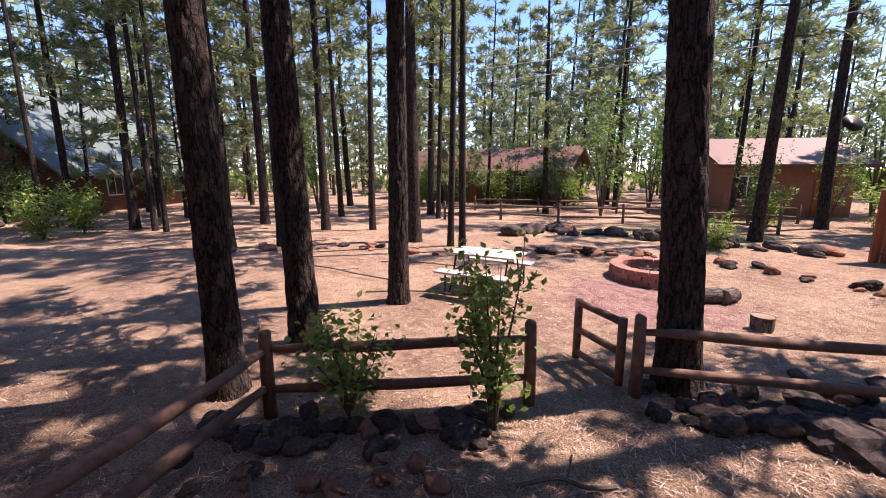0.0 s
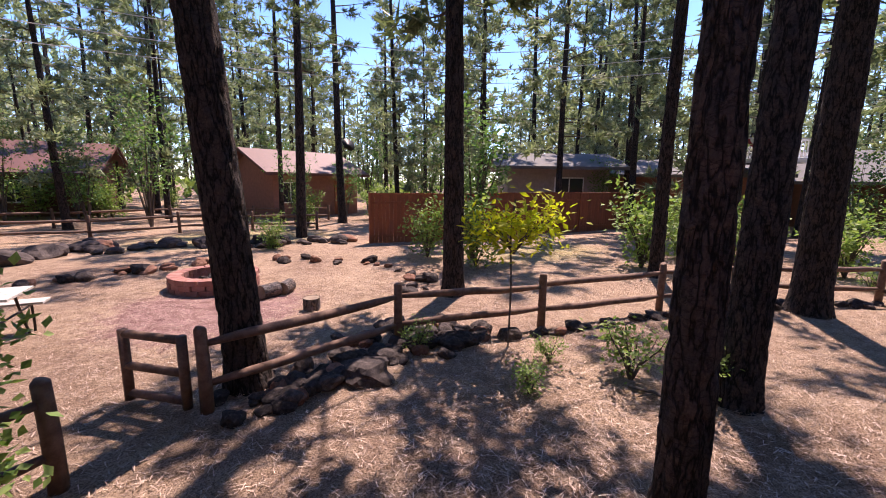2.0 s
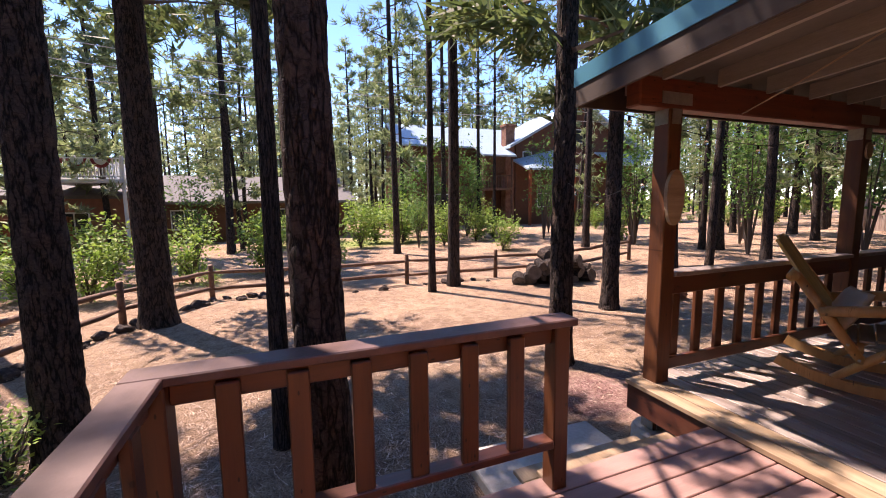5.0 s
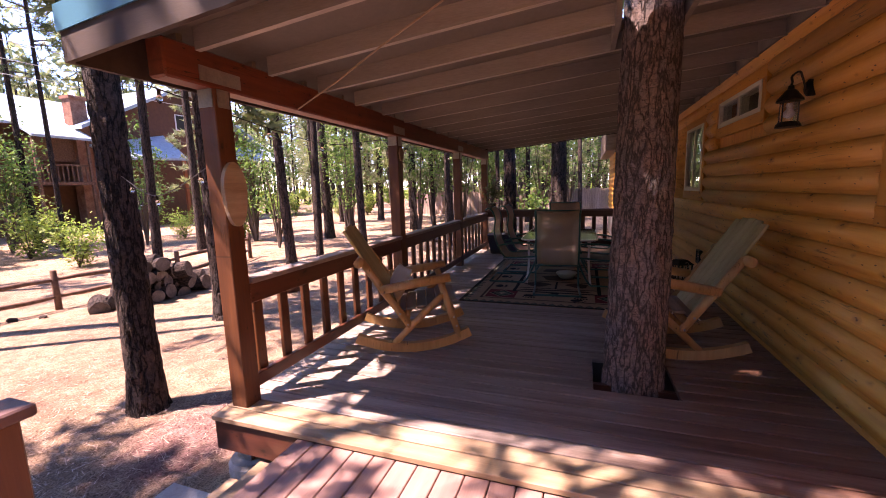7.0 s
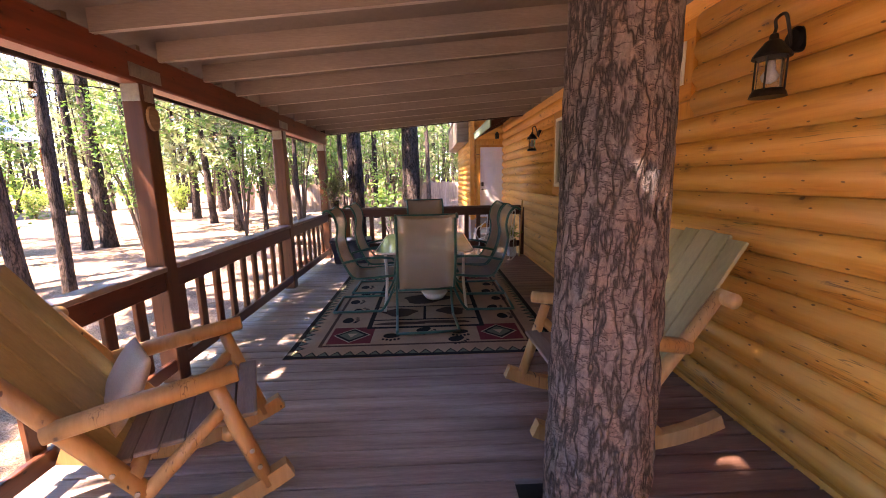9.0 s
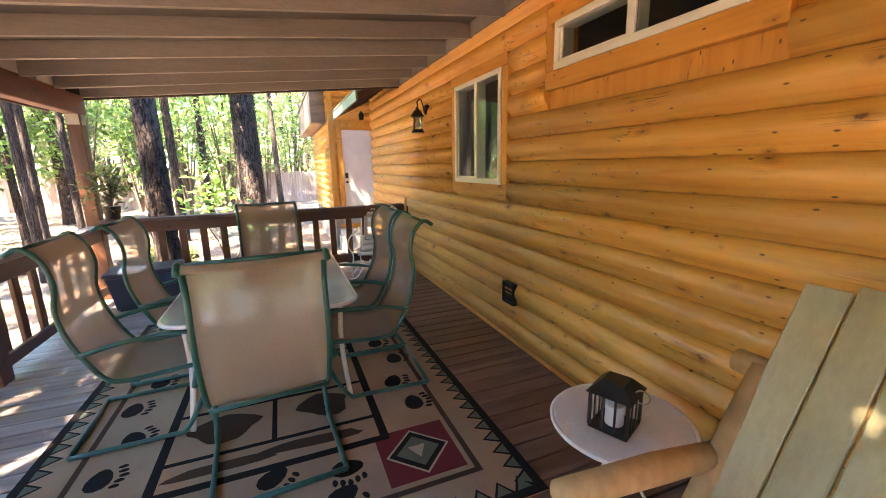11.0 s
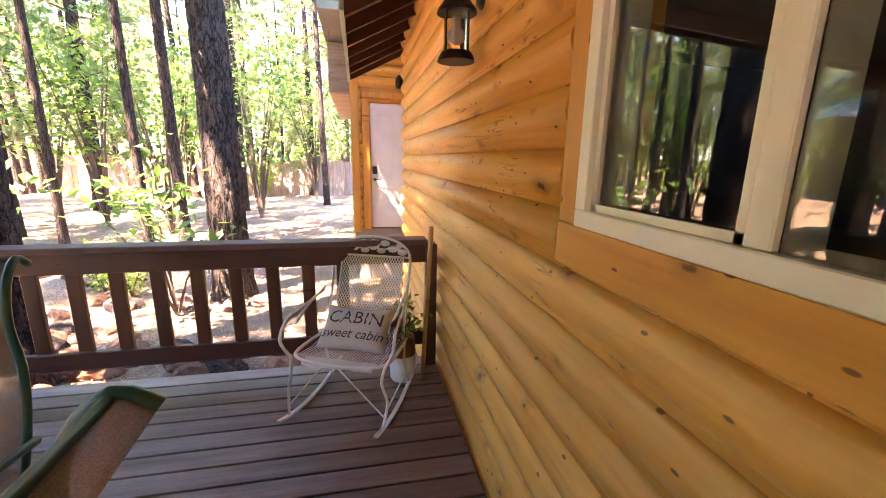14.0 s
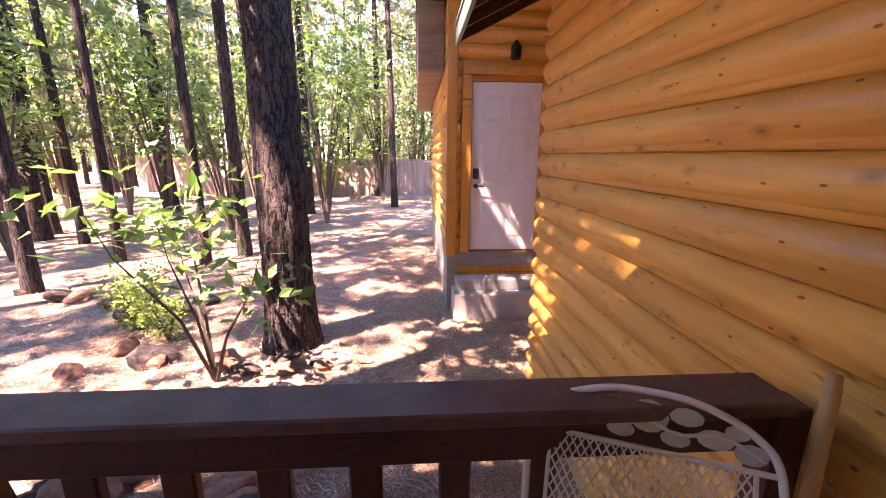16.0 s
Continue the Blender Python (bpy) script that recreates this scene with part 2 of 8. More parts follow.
def deck_mat():
    """Deck boards: stain kept red-brown along the house wall, weathered grey towards the railing."""
    m, nt, b = blank("deck board", 0.42)
    v = coords(nt, (0.5, 7, 7))
    big = tex_noise(nt, v, 1.6, 4)
    fine = tex_noise(nt, v, 22, 6, 0.7)
    red = ramp(nt, big, [(0.28, (0.12, 0.052, 0.036)), (0.52, (0.235, 0.13, 0.098)), (0.75, (0.35, 0.235, 0.19))])
    grey = ramp(nt, big, [(0.28, (0.22, 0.165, 0.145)), (0.52, (0.38, 0.315, 0.285)), (0.75, (0.52, 0.46, 0.43))])
    sp = nt.nodes.new("ShaderNodeSeparateXYZ")
    nt.links.new(coords(nt, (1, 1, 1), False), sp.inputs[0])
    ad = nt.nodes.new("ShaderNodeMath")
    ad.operation = "MULTIPLY_ADD"
    nt.links.new(tex_noise(nt, coords(nt, (0.6, 1, 1)), 1.5, 3), ad.inputs[0])
    ad.inputs[1].default_value = 1.6
    nt.links.new(sp.outputs[0], ad.inputs[2])
    sc = nt.nodes.new("ShaderNodeMath")
    sc.operation = "MULTIPLY"
    sc.inputs[1].default_value = 0.25
    nt.links.new(ad.outputs[0], sc.inputs[0])
    c = mix(nt, ramp(nt, sc.outputs[0], [(0.2, (0, 0, 0)), (0.55, (1, 1, 1))]), red, grey)
    c = mix(nt, 0.5, c, ramp(nt, fine, [(0.3, (0.25, 0.25, 0.25)), (0.7, (1.0, 1.0, 1.0))]), "MULTIPLY")
    oi = nt.nodes.new("ShaderNodeObjectInfo")
    c = mix(nt, 1.0, c, ramp(nt, oi.outputs["Random"], [(0.0, (0.7, 0.68, 0.67)), (1.0, (1.05, 1.05, 1.05))]), "MULTIPLY")
    nt.links.new(c, b.inputs["Base Color"])
    nt.links.new(bump(nt, fine, 0.6, 0.002), b.inputs["Normal"])
    return m


M = {}
M["ground"] = ground_mat()
M["log"] = log_wood("log siding", (0.86, 0.47, 0.115), (0.74, 0.36, 0.07), (0.54, 0.21, 0.032), 1, 0.42, True, 0.15)
M["log_x"] = log_wood("log siding across", (0.70, 0.32, 0.06), (0.58, 0.24, 0.036), (0.46, 0.16, 0.022), 0, 0.42, True, 0.15)
M["trim"] = log_wood("trim board", (0.74, 0.36, 0.07), (0.64, 0.28, 0.044), (0.52, 0.20, 0.03), 1, 0.5)
M["trim_v"] = log_wood("trim board upright", (0.74, 0.36, 0.07), (0.64, 0.28, 0.044), (0.52, 0.20, 0.03), 2, 0.5)
M["deck"] = deck_mat()
M["pale_board"] = surface("bare plank", [(0.3, (0.30, 0.20, 0.12)), (0.7, (0.50, 0.38, 0.26))], 1.6, (0.5, 7, 7), 0.6, 0, 0.002, 22, 0.35, 0.1)
M["composite"] = surface("composite board", [(0.35, (0.30, 0.175, 0.155)), (0.65, (0.38, 0.235, 0.21))], 2.0, (7, 0.5, 7), 0.6, 0, 0.001, 40, 0.2, 0.1)
M["rail"] = log_wood("stained rail", (0.13, 0.042, 0.022), (0.085, 0.026, 0.014), (0.055, 0.017, 0.011), 1, 0.42, True, 0.15)
M["rail_x"] = log_wood("stained rail across", (0.12, 0.038, 0.022), (0.08, 0.024, 0.014), (0.05, 0.016, 0.011), 0, 0.42, True, 0.15)
M["cap"] = surface("worn rail cap", [(0.3, (0.095, 0.048, 0.042)), (0.7, (0.165, 0.094, 0.085))], 1.5, (6, 6, 6), 0.5, 0, 0.001, 30, 0.25, 0.1)
M["cap_grey"] = surface("weathered rail cap", [(0.3, (0.19, 0.14, 0.13)), (0.7, (0.33, 0.28, 0.27))], 1.5, (6, 6, 6), 0.5, 0, 0.001, 30, 0.25, 0.1)
M["post"] = log_wood("stained post", (0.135, 0.050, 0.019), (0.092, 0.031, 0.013), (0.06, 0.019, 0.009), 2, 0.45, True, 0.1)
M["beam"] = log_wood("red-stained beam", (0.23, 0.062, 0.030), (0.16, 0.040, 0.020), (0.11, 0.026, 0.015), 1, 0.45, True, 0.1)
M["fascia"] = surface("dark brown fascia paint", [(0.3, (0.045, 0.030, 0.024)), (0.7, (0.075, 0.052, 0.042))], 1.5, (0.6, 5, 5), 0.7, 0, 0.001, 25, 0.3, 0.1)
M["rafter_edge"] = surface("pale rafter underside", [(0.3, (0.42, 0.39, 0.35)), (0.7, (0.56, 0.53, 0.48))], 2.5, (0.6, 5, 5), 0.7, 0, 0.001, 25, 0.35, 0.15)
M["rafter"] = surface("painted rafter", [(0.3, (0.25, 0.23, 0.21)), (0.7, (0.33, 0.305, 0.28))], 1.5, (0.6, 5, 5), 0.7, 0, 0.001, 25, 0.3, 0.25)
# darker than the rafters: shade of the rafter bays put into the colour
M["soffit"] = surface("shade-darkened sheathing", [(0.3, (0.14, 0.13, 0.115)), (0.7, (0.20, 0.185, 0.165))], 1.2, (1, 1, 1), 0.75, 0, 0.001, 25, 0.2, 0.05)
# near-black in place of shade, for the cabin inside and the deck hole
M["shade_dark"] = surface("shade-dark brown", [(0.3, (0.030, 0.022, 0.016)), (0.7, (0.06, 0.045, 0.032))], 1.2, (1, 1, 1), 0.8, 0, 0.001, 25, 0.2, 0.05)
M["blue_metal"] = surface("blue roof metal", [(0.3, (0.055, 0.23, 0.34)), (0.7, (0.08, 0.30, 0.42))], 0.8, (1, 1, 1), 0.35, 0.2, 0.0005, 60, 0.1, 0.05)
M["green_metal"] = surface("green edge metal", [(0.3, (0.20, 0.30, 0.24)), (0.7, (0.28, 0.38, 0.31))], 0.8, (1, 1, 1), 0.4, 0.2, 0.0005, 60, 0.1, 0.05)
M["bark"] = bark_mat("pine bark", (0.009, 0.008, 0.008), (0.062, 0.054, 0.054), (0.10, 0.072, 0.062), 15)
M["bark_warm"] = bark_mat("old pine bark", (0.045, 0.04, 0.04), (0.20, 0.18, 0.18), (0.27, 0.20, 0.175), 21)
M["needle"] = leaf_mat("pine needles", (0.08, 0.12, 0.06), (0.21, 0.26, 0.14), 0.4)
# paler copy of the needles, with the sunlit glow of far crowns in its colour
M["needle_far"] = leaf_mat("sun-paled far pine needles", (0.13, 0.18, 0.105), (0.37, 0.41, 0.28), 0.45)
M["oak"] = leaf_mat("oak leaves", (0.06, 0.15, 0.045), (0.19, 0.32, 0.11), 0.45)
M["shrub"] = leaf_mat("shrub leaves", (0.14, 0.25, 0.06), (0.32, 0.42, 0.13), 0.45)
M["yellow_leaf"] = leaf_mat("yellow leaves", (0.35, 0.42, 0.02), (0.62, 0.60, 0.03), 0.5)
M["twig"] = surface("twig", [(0.3, (0.08, 0.06, 0.05)), (0.7, (0.15, 0.12, 0.1))], 6, (1, 1, 0.3), 0.9)
M["rock"] = surface("lava rock", [(0.3, (0.05, 0.043, 0.042)), (0.55, (0.11, 0.088, 0.082)), (0.75, (0.22, 0.18, 0.16))], 3.0, (1, 1, 1), 0.95, 0, 0.02, 18, 0.6, 0.45, 0.15)
M["rock_red"] = surface("red rock", [(0.3, (0.22, 0.10, 0.07)), (0.7, (0.42, 0.23, 0.16))], 3.0, (1, 1, 1), 0.95, 0, 0.02, 18, 0.5, 0.4, 0.15)
M["rail_log"] = surface("fence log", [(0.3, (0.13, 0.065, 0.045)), (0.7, (0.27, 0.16, 0.11))], 3.0, (4, 4, 4), 0.8, 0, 0.004, 25, 0.45, 0.25)
M["red_fence"] = surface("red stained board", [(0.3, (0.26, 0.066, 0.025)), (0.7, (0.38, 0.115, 0.045))], 2.0, (4, 4, 0.6), 0.7, 0, 0.002, 25, 0.3, 0.25)
M["grey_fence"] = surface("weathered board", [(0.3, (0.30, 0.22, 0.18)), (0.7, (0.52, 0.42, 0.37))], 2.0, (4, 4, 0.6), 0.85, 0, 0.002, 25, 0.35, 0.3)
M["concrete"] = surface("concrete", [(0.3, (0.36, 0.34, 0.32)), (0.7, (0.52, 0.50, 0.47))], 3.0, (1, 1, 1), 0.9, 0, 0.003, 40, 0.3, 0.05)
M["white_paint"] = surface("white paint", [(0.3, (0.70, 0.71, 0.73)), (0.7, (0.80, 0.81, 0.82))], 2.0, (1, 1, 1), 0.4, 0, 0.0005, 60, 0.05, 0.02)
M["vinyl"] = surface("window vinyl", [(0.3, (0.72, 0.69, 0.58)), (0.7, (0.80, 0.77, 0.67))], 2.0, (1, 1, 1), 0.4, 0, 0.0005, 60, 0.05, 0.02)
M["black_metal"] = surface("black metal", [(0.3, (0.018, 0.016, 0.015)), (0.7, (0.045, 0.04, 0.036))], 6.0, (1, 1, 1), 0.45, 0.6, 0.001, 60, 0.3, 0.05)
M["steel"] = surface("galvanised steel", [(0.3, (0.36, 0.36, 0.35)), (0.7, (0.52, 0.52, 0.5))], 8.0, (1, 1, 1), 0.45, 0.8, 0.001, 60, 0.3, 0.05)
M["white_metal"] = surface("white enamel", [(0.3, (0.66, 0.64, 0.60)), (0.7, (0.80, 0.78, 0.74))], 6.0, (1, 1, 1), 0.5, 0, 0.001, 60, 0.15, 0.03)
M["green_tube"] = surface("green enamel tube", [(0.3, (0.010, 0.085, 0.072)), (0.7, (0.022, 0.135, 0.115))], 6.0, (1, 1, 1), 0.32, 0.0, 0.0005, 60, 0.15, 0.05)
M["chair_log"] = log_wood("peeled pole", (0.55, 0.34, 0.15), (0.42, 0.24, 0.095), (0.34, 0.18, 0.07), 2, 0.5)
M["chair_plank"] = surface("faded yellow plank", [(0.3, (0.36, 0.30, 0.14)), (0.5, (0.50, 0.43, 0.22)), (0.68, (0.54, 0.45, 0.25)), (0.8, (0.52, 0.26, 0.07))], 1.1, (2.2, 2.2, 0.8), 0.65, 0, 0.001, 30, 0.25, 0.1)
M["grey_plank"] = surface("grey weathered plank", [(0.3, (0.20, 0.15, 0.12)), (0.7, (0.36, 0.29, 0.24))], 2.0, (0.6, 5, 5), 0.7, 0, 0.001, 30, 0.35, 0.15)


def plain_glass(name, tint=(1, 1, 1), rough=0.0):
    m, nt, b = blank(name, rough)
    b.inputs["Base Color"].default_value = (*tint, 1)
    b.inputs["Transmission Weight"].default_value = 1.0
    b.inputs["IOR"].default_value = 1.5
    return m


def sling_mat():
    """Woven mesh of the patio chairs: a little of the light comes through the weave."""
    m, nt, b = blank("woven sling", 0.6)
    v = coords(nt, (1, 1, 1))
    n = tex_noise(nt, v, 320, 2)
    nt.links.new(ramp(nt, n, [(0.35, (0.38, 0.29, 0.205)), (0.65, (0.56, 0.45, 0.335))]), b.inputs["Base Color"])
    tr = nt.nodes.new("ShaderNodeBsdfTransparent")
    mx = nt.nodes.new("ShaderNodeMixShader")
    mx.inputs[0].default_value = 0.22
    nt.links.new(b.outputs[0], mx.inputs[1])
    nt.links.new(tr.outputs[0], mx.inputs[2])
    nt.links.new(mx.outputs[0], nt.nodes["Material Output"].inputs["Surface"])
    return m


M["glass"] = plain_glass("window glass", (0.9, 0.95, 0.93))
M["table_glass"] = surface("frosted table glass", [(0.3, (0.33, 0.45, 0.38)), (0.7, (0.42, 0.54, 0.46))], 3.0, (1, 1, 1), 0.06, 0, 0.0002, 80, 0.08, 0.0)
M["sling"] = sling_mat()


def flat(name, c, rough=0.7, var=0.25):
    return surface(name, [(0.3, tuple(q * (1 - var) for q in c)), (0.7, c)], 5.0, (1, 1, 1), rough, 0, 0.001, 70, 0.25, 0.05)


# ---------------- building helpers ----------------
def mesh_of(bm, name, smooth=False):
    me = bpy.data.meshes.new(name)
    bm.normal_update()
    bm.to_mesh(me)
    bm.free()
    if smooth:
        me.shade_smooth()
    return me


def part(name, bm, material, parent=None, label="", smooth=False):
    me = bm if isinstance(bm, bpy.types.Mesh) else mesh_of(bm, name, smooth)
    if not me.materials:
        me.materials.append(material)
    ob = new(name, me)
    if parent is not None:
        ob.parent = parent
    if label:
        ob["label"] = label
    return ob


def thing(name, label, category, group="", m=None):
    ob = new(name)
    ob.empty_display_size = 0.1
    tagged(ob, label, category, group)
    if m is not None:
        ob.matrix_world = m
    return ob


def structure(ob, label, category):
    return tagged(ob, label, category, "", "structure")


def box(bm, a, b, bevel=0.0):
    m = Matrix.Translation([(p + q) / 2 for p, q in zip(a, b)]) @ Matrix.Diagonal([abs(q - p) for p, q in zip(a, b)] + [1])
    r = bmesh.ops.create_cube(bm, size=1, matrix=m)
    if bevel:
        es = list({e for v in r["verts"] for e in v.link_edges})
        bmesh.ops.bevel(bm, geom=es, offset=bevel, segments=1, affect="EDGES", profile=0.5)
    return bm


def boxes(*spec, bevel=0.0):
    bm = bmesh.new()
    for a, b in spec:
        box(bm, a, b, bevel)
    return bm


def tube(bm, pts, radii, seg=8, cap=True, wobble=0.0, phase=0.0):
    """A round bar along points, with a radius at each."""
    pts = [Vector(p) for p in pts]
    if isinstance(radii, (int, float)):
        radii = [radii] * len(pts)
    rings, ref = [], None
    for i, p in enumerate(pts):
        d = (pts[min(i + 1, len(pts) - 1)] - pts[max(i - 1, 0)]).normalized()
        if ref is None:
            ref = d.orthogonal().normalized()
        ref = (ref - d * ref.dot(d)).normalized()
        side = d.cross(ref)
        ring = []
        for k in range(seg):
            a = 2 * math.pi * k / seg + phase
            r = radii[i]
            if wobble:
                r *= 1 + wobble * noise.noise(Vector((p.x * 4 + math.cos(a) * 2, p.y * 4 + math.sin(a) * 2, p.z * 4)))
            ring.append(bm.verts.new(p + ref * math.cos(a) * r + side * math.sin(a) * r))
        rings.append(ring)
    for r0, r1 in zip(rings, rings[1:]):
        for k in range(seg):
            bm.faces.new((r0[k], r0[(k + 1) % seg], r1[(k + 1) % seg], r1[k]))
    if cap:
        bm.faces.new(rings[0][::-1])
        bm.faces.new(rings[-1])
    return bm


def bar(pts, r, seg=8, wobble=0.0):
    return tube(bmesh.new(), pts, r, seg, True, wobble)


def smooth_path(pts, n=6):
    """Catmull-Rom through the points."""
    pts = [Vector(p) for p in pts]
    out = []
    for i in range(len(pts) - 1):
        p0, p1, p2, p3 = pts[max(i - 1, 0)], pts[i], pts[i + 1], pts[min(i + 2, len(pts) - 1)]
        for k in range(n):
            t = k / n
            out.append(0.5 * ((2 * p1) + (p2 - p0) * t + (2 * p0 - 5 * p1 + 4 * p2 - p3) * t * t + (3 * p1 - p0 - 3 * p2 + p3) * t ** 3))
    out.append(pts[-1])
    return out


def prism(bm, outline, z0, z1):
    """An upright slab over an outline of (x, y)."""
    lo = [bm.verts.new((x, y, z0)) for x, y in outline]
    hi = [bm.verts.new((x, y, z1)) for x, y in outline]
    n = len(outline)
    bm.faces.new(lo[::-1])
    bm.faces.new(hi)
    for i in range(n):
        bm.faces.new((lo[i], lo[(i + 1) % n], hi[(i + 1) % n], hi[i]))
    return bm


def sheet(name, verts, faces, material, smooth=False):
    me = bpy.data.meshes.new(name)
    me.from_pydata(verts, [], faces)
    me.materials.append(material)
    if smooth:
        me.shade_smooth()
    return me


def gz(x, y):
    """Height of the ground."""
    t = min(1.0, max(0.0, (-7.5 - y) / 6.0))
    far = min(1.0, math.hypot(x - 1, y + 4) / 40)
    return -0.72 + 0.30 * t * t * (3 - 2 * t) + (0.03 + 0.25 * far) * noise.noise(Vector((x * 0.22, y * 0.22, 3.7))) * 0.6


# ---------------- ground ----------------
def axis_points(c, near, n, far):
    k = [math.sinh(5.2 * i / n) / math.sinh(5.2) * far for i in range(1, n + 1)]
    return sorted([c - near / 2 - q for q in k] + [c - near / 2 + near * i / 90 for i in range(91)] + [c + near / 2 + q for q in k])


def build_ground():
    xs, ys = axis_points(2.0, 26.0, 34, 900.0), axis_points(-3.0, 36.0, 34, 900.0)
    verts = [(x, y, gz(x, y) + (0.02 * noise.noise(Vector((x * 2.3, y * 2.3, 0.0))) if abs(x) < 30 and abs(y) < 40 else 0)) for y in ys for x in xs]
    w = len(xs)
    faces = [(j * w + i, j * w + i + 1, (j + 1) * w + i + 1, (j + 1) * w + i) for j in range(len(ys) - 1) for i in range(w - 1)]
    ob = new("ground", sheet("ground", verts, faces, M["ground"], True))
    structure(ob, "pine needle litter with red cinder yard and dry grass", "ground")


build_ground()

# ---------------- house ----------------
WX = -0.70                 # plane behind the logs
Y0, Y1 = -13.03, 0.40      # ends of the long wall
LOG = 0.1776
WINDOWS = [  # y0, y1, z0, z1
    (-8.65, -7.67, 1.395, 2.377),
    (-6.95, -5.645, 2.20, 2.505),
    (-3.715, -2.35, 1.366, 2.40),
]
TRIM = 0.10
WALL_LO, WALL_HI = -0.5328, 2.95


def cuts(lo, hi, holes):
    out, at = [], lo
    for a, b in sorted(holes):
        if a > at:
            out.append((at, a))
        at = max(at, b)
    if hi > at:
        out.append((at, hi))
    return out


def build_wall():
    bm = bmesh.new()
    zs = sorted({-0.72, 3.1} | {w[2] for w in WINDOWS} | {w[3] for w in WINDOWS})
    for z0, z1 in zip(zs, zs[1:]):
        holes = [(w[0], w[1]) for w in WINDOWS if w[2] <= z0 + 1e-4 and w[3] >= z1 - 1e-4]
        for a, b in cuts(Y0 + 0.02, Y1, holes):
            box(bm, (WX - 0.14, a, z0), (WX, b, z1))
    wall = part("wall_east", bm, M["trim_v"])
    structure(wall, "honey-stained log siding wall with white slider windows", "wall")
    box_b = boxes(((WX - 6, Y1 - 0.15, -0.72), (WX - 0.14, Y1, 3.1)), ((WX - 6, Y0, -0.72), (WX - 0.14, Y0 + 0.15, 3.1)), ((WX - 6.15, Y0, -0.72), (WX - 6, Y1, 3.1)))
    structure(part("wall_back", box_b, M["trim_v"]), "plain log house walls away from the porch", "wall")
    # made-up interior, its gloom put into the colour so the panes look dark
    structure(part("floor_inside", boxes(((WX - 6, Y0 + 0.15, -0.1), (WX - 0.14, Y1 - 0.15, 0.0))), M["shade_dark"]), "added floor behind the windows, coloured near-black as unlit", "floor")
    structure(part("ceiling_inside", boxes(((WX - 6, Y0 + 0.15, 2.9), (WX - 0.14, Y1 - 0.15, 3.0))), M["shade_dark"]), "added ceiling behind the windows, coloured near-black as unlit", "ceiling")
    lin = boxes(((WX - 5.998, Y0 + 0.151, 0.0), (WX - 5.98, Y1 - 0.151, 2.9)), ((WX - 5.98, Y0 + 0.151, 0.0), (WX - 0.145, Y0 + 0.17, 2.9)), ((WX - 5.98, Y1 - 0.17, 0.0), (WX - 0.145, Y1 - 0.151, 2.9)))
    structure(part("wall_inside", lin, M["shade_dark"]), "near-black lining added behind the windows to darken the panes", "wall")
    n = int((WALL_HI - WALL_LO) / LOG) + 1
    for i in range(n):
        z = WALL_LO + i * LOG
        holes = [(w[0] - TRIM, w[1] + TRIM) for w in WINDOWS if w[2] - TRIM < z + LOG - 0.02 and w[3] + TRIM > z + 0.02]
        for a, b in cuts(Y0, Y1, holes):
            log_piece(wall, WX, a, b - a, z, M["log"])
    return wall


def log_profile(k=10):
    """Flat lip at the foot of the siding log, then a rounded face up to the joint."""
    out = [(0.004, 0.004), (0.021, 0.006), (0.019, 0.17 * LOG)]
    for i in range(k + 1):
        u = i / k
        out.append((0.012 + 0.046 * math.sin(math.pi * (0.06 + 0.90 * u)) ** 0.8, LOG * (0.185 + 0.805 * u)))
    return out


def log_piece(parent, x, y, ln, z, mat, turned=False):
    """One half-round siding log; turned logs run along x and face +y."""
    bm = bmesh.new()
    prof = [(0.0, 0.0)] + log_profile() + [(0.0, LOG)]
    g = 0.002
    ends = [[bm.verts.new((p, yy, q) if not turned else (yy, p, q)) for p, q in prof] for yy in (g, ln - g)]
    m = len(prof)
    for i in range(m - 1):
        f = (ends[0][i], ends[1][i], ends[1][i + 1], ends[0][i + 1])
        bm.faces.new(f if turned else f[::-1])
    bm.faces.new(ends[0] if not turned else ends[0][::-1])
    bm.faces.new(ends[1][::-1] if not turned else ends[1])
    bmesh.ops.recalc_face_normals(bm, faces=bm.faces[:])
    me = mesh_of(bm, "log")
    for p in me.polygons:
        p.use_smooth = len(p.vertices) == 4
    ob = part("log", me, mat, parent)
    ob.location = (x, y, z)
    return ob


wall_east = build_wall()


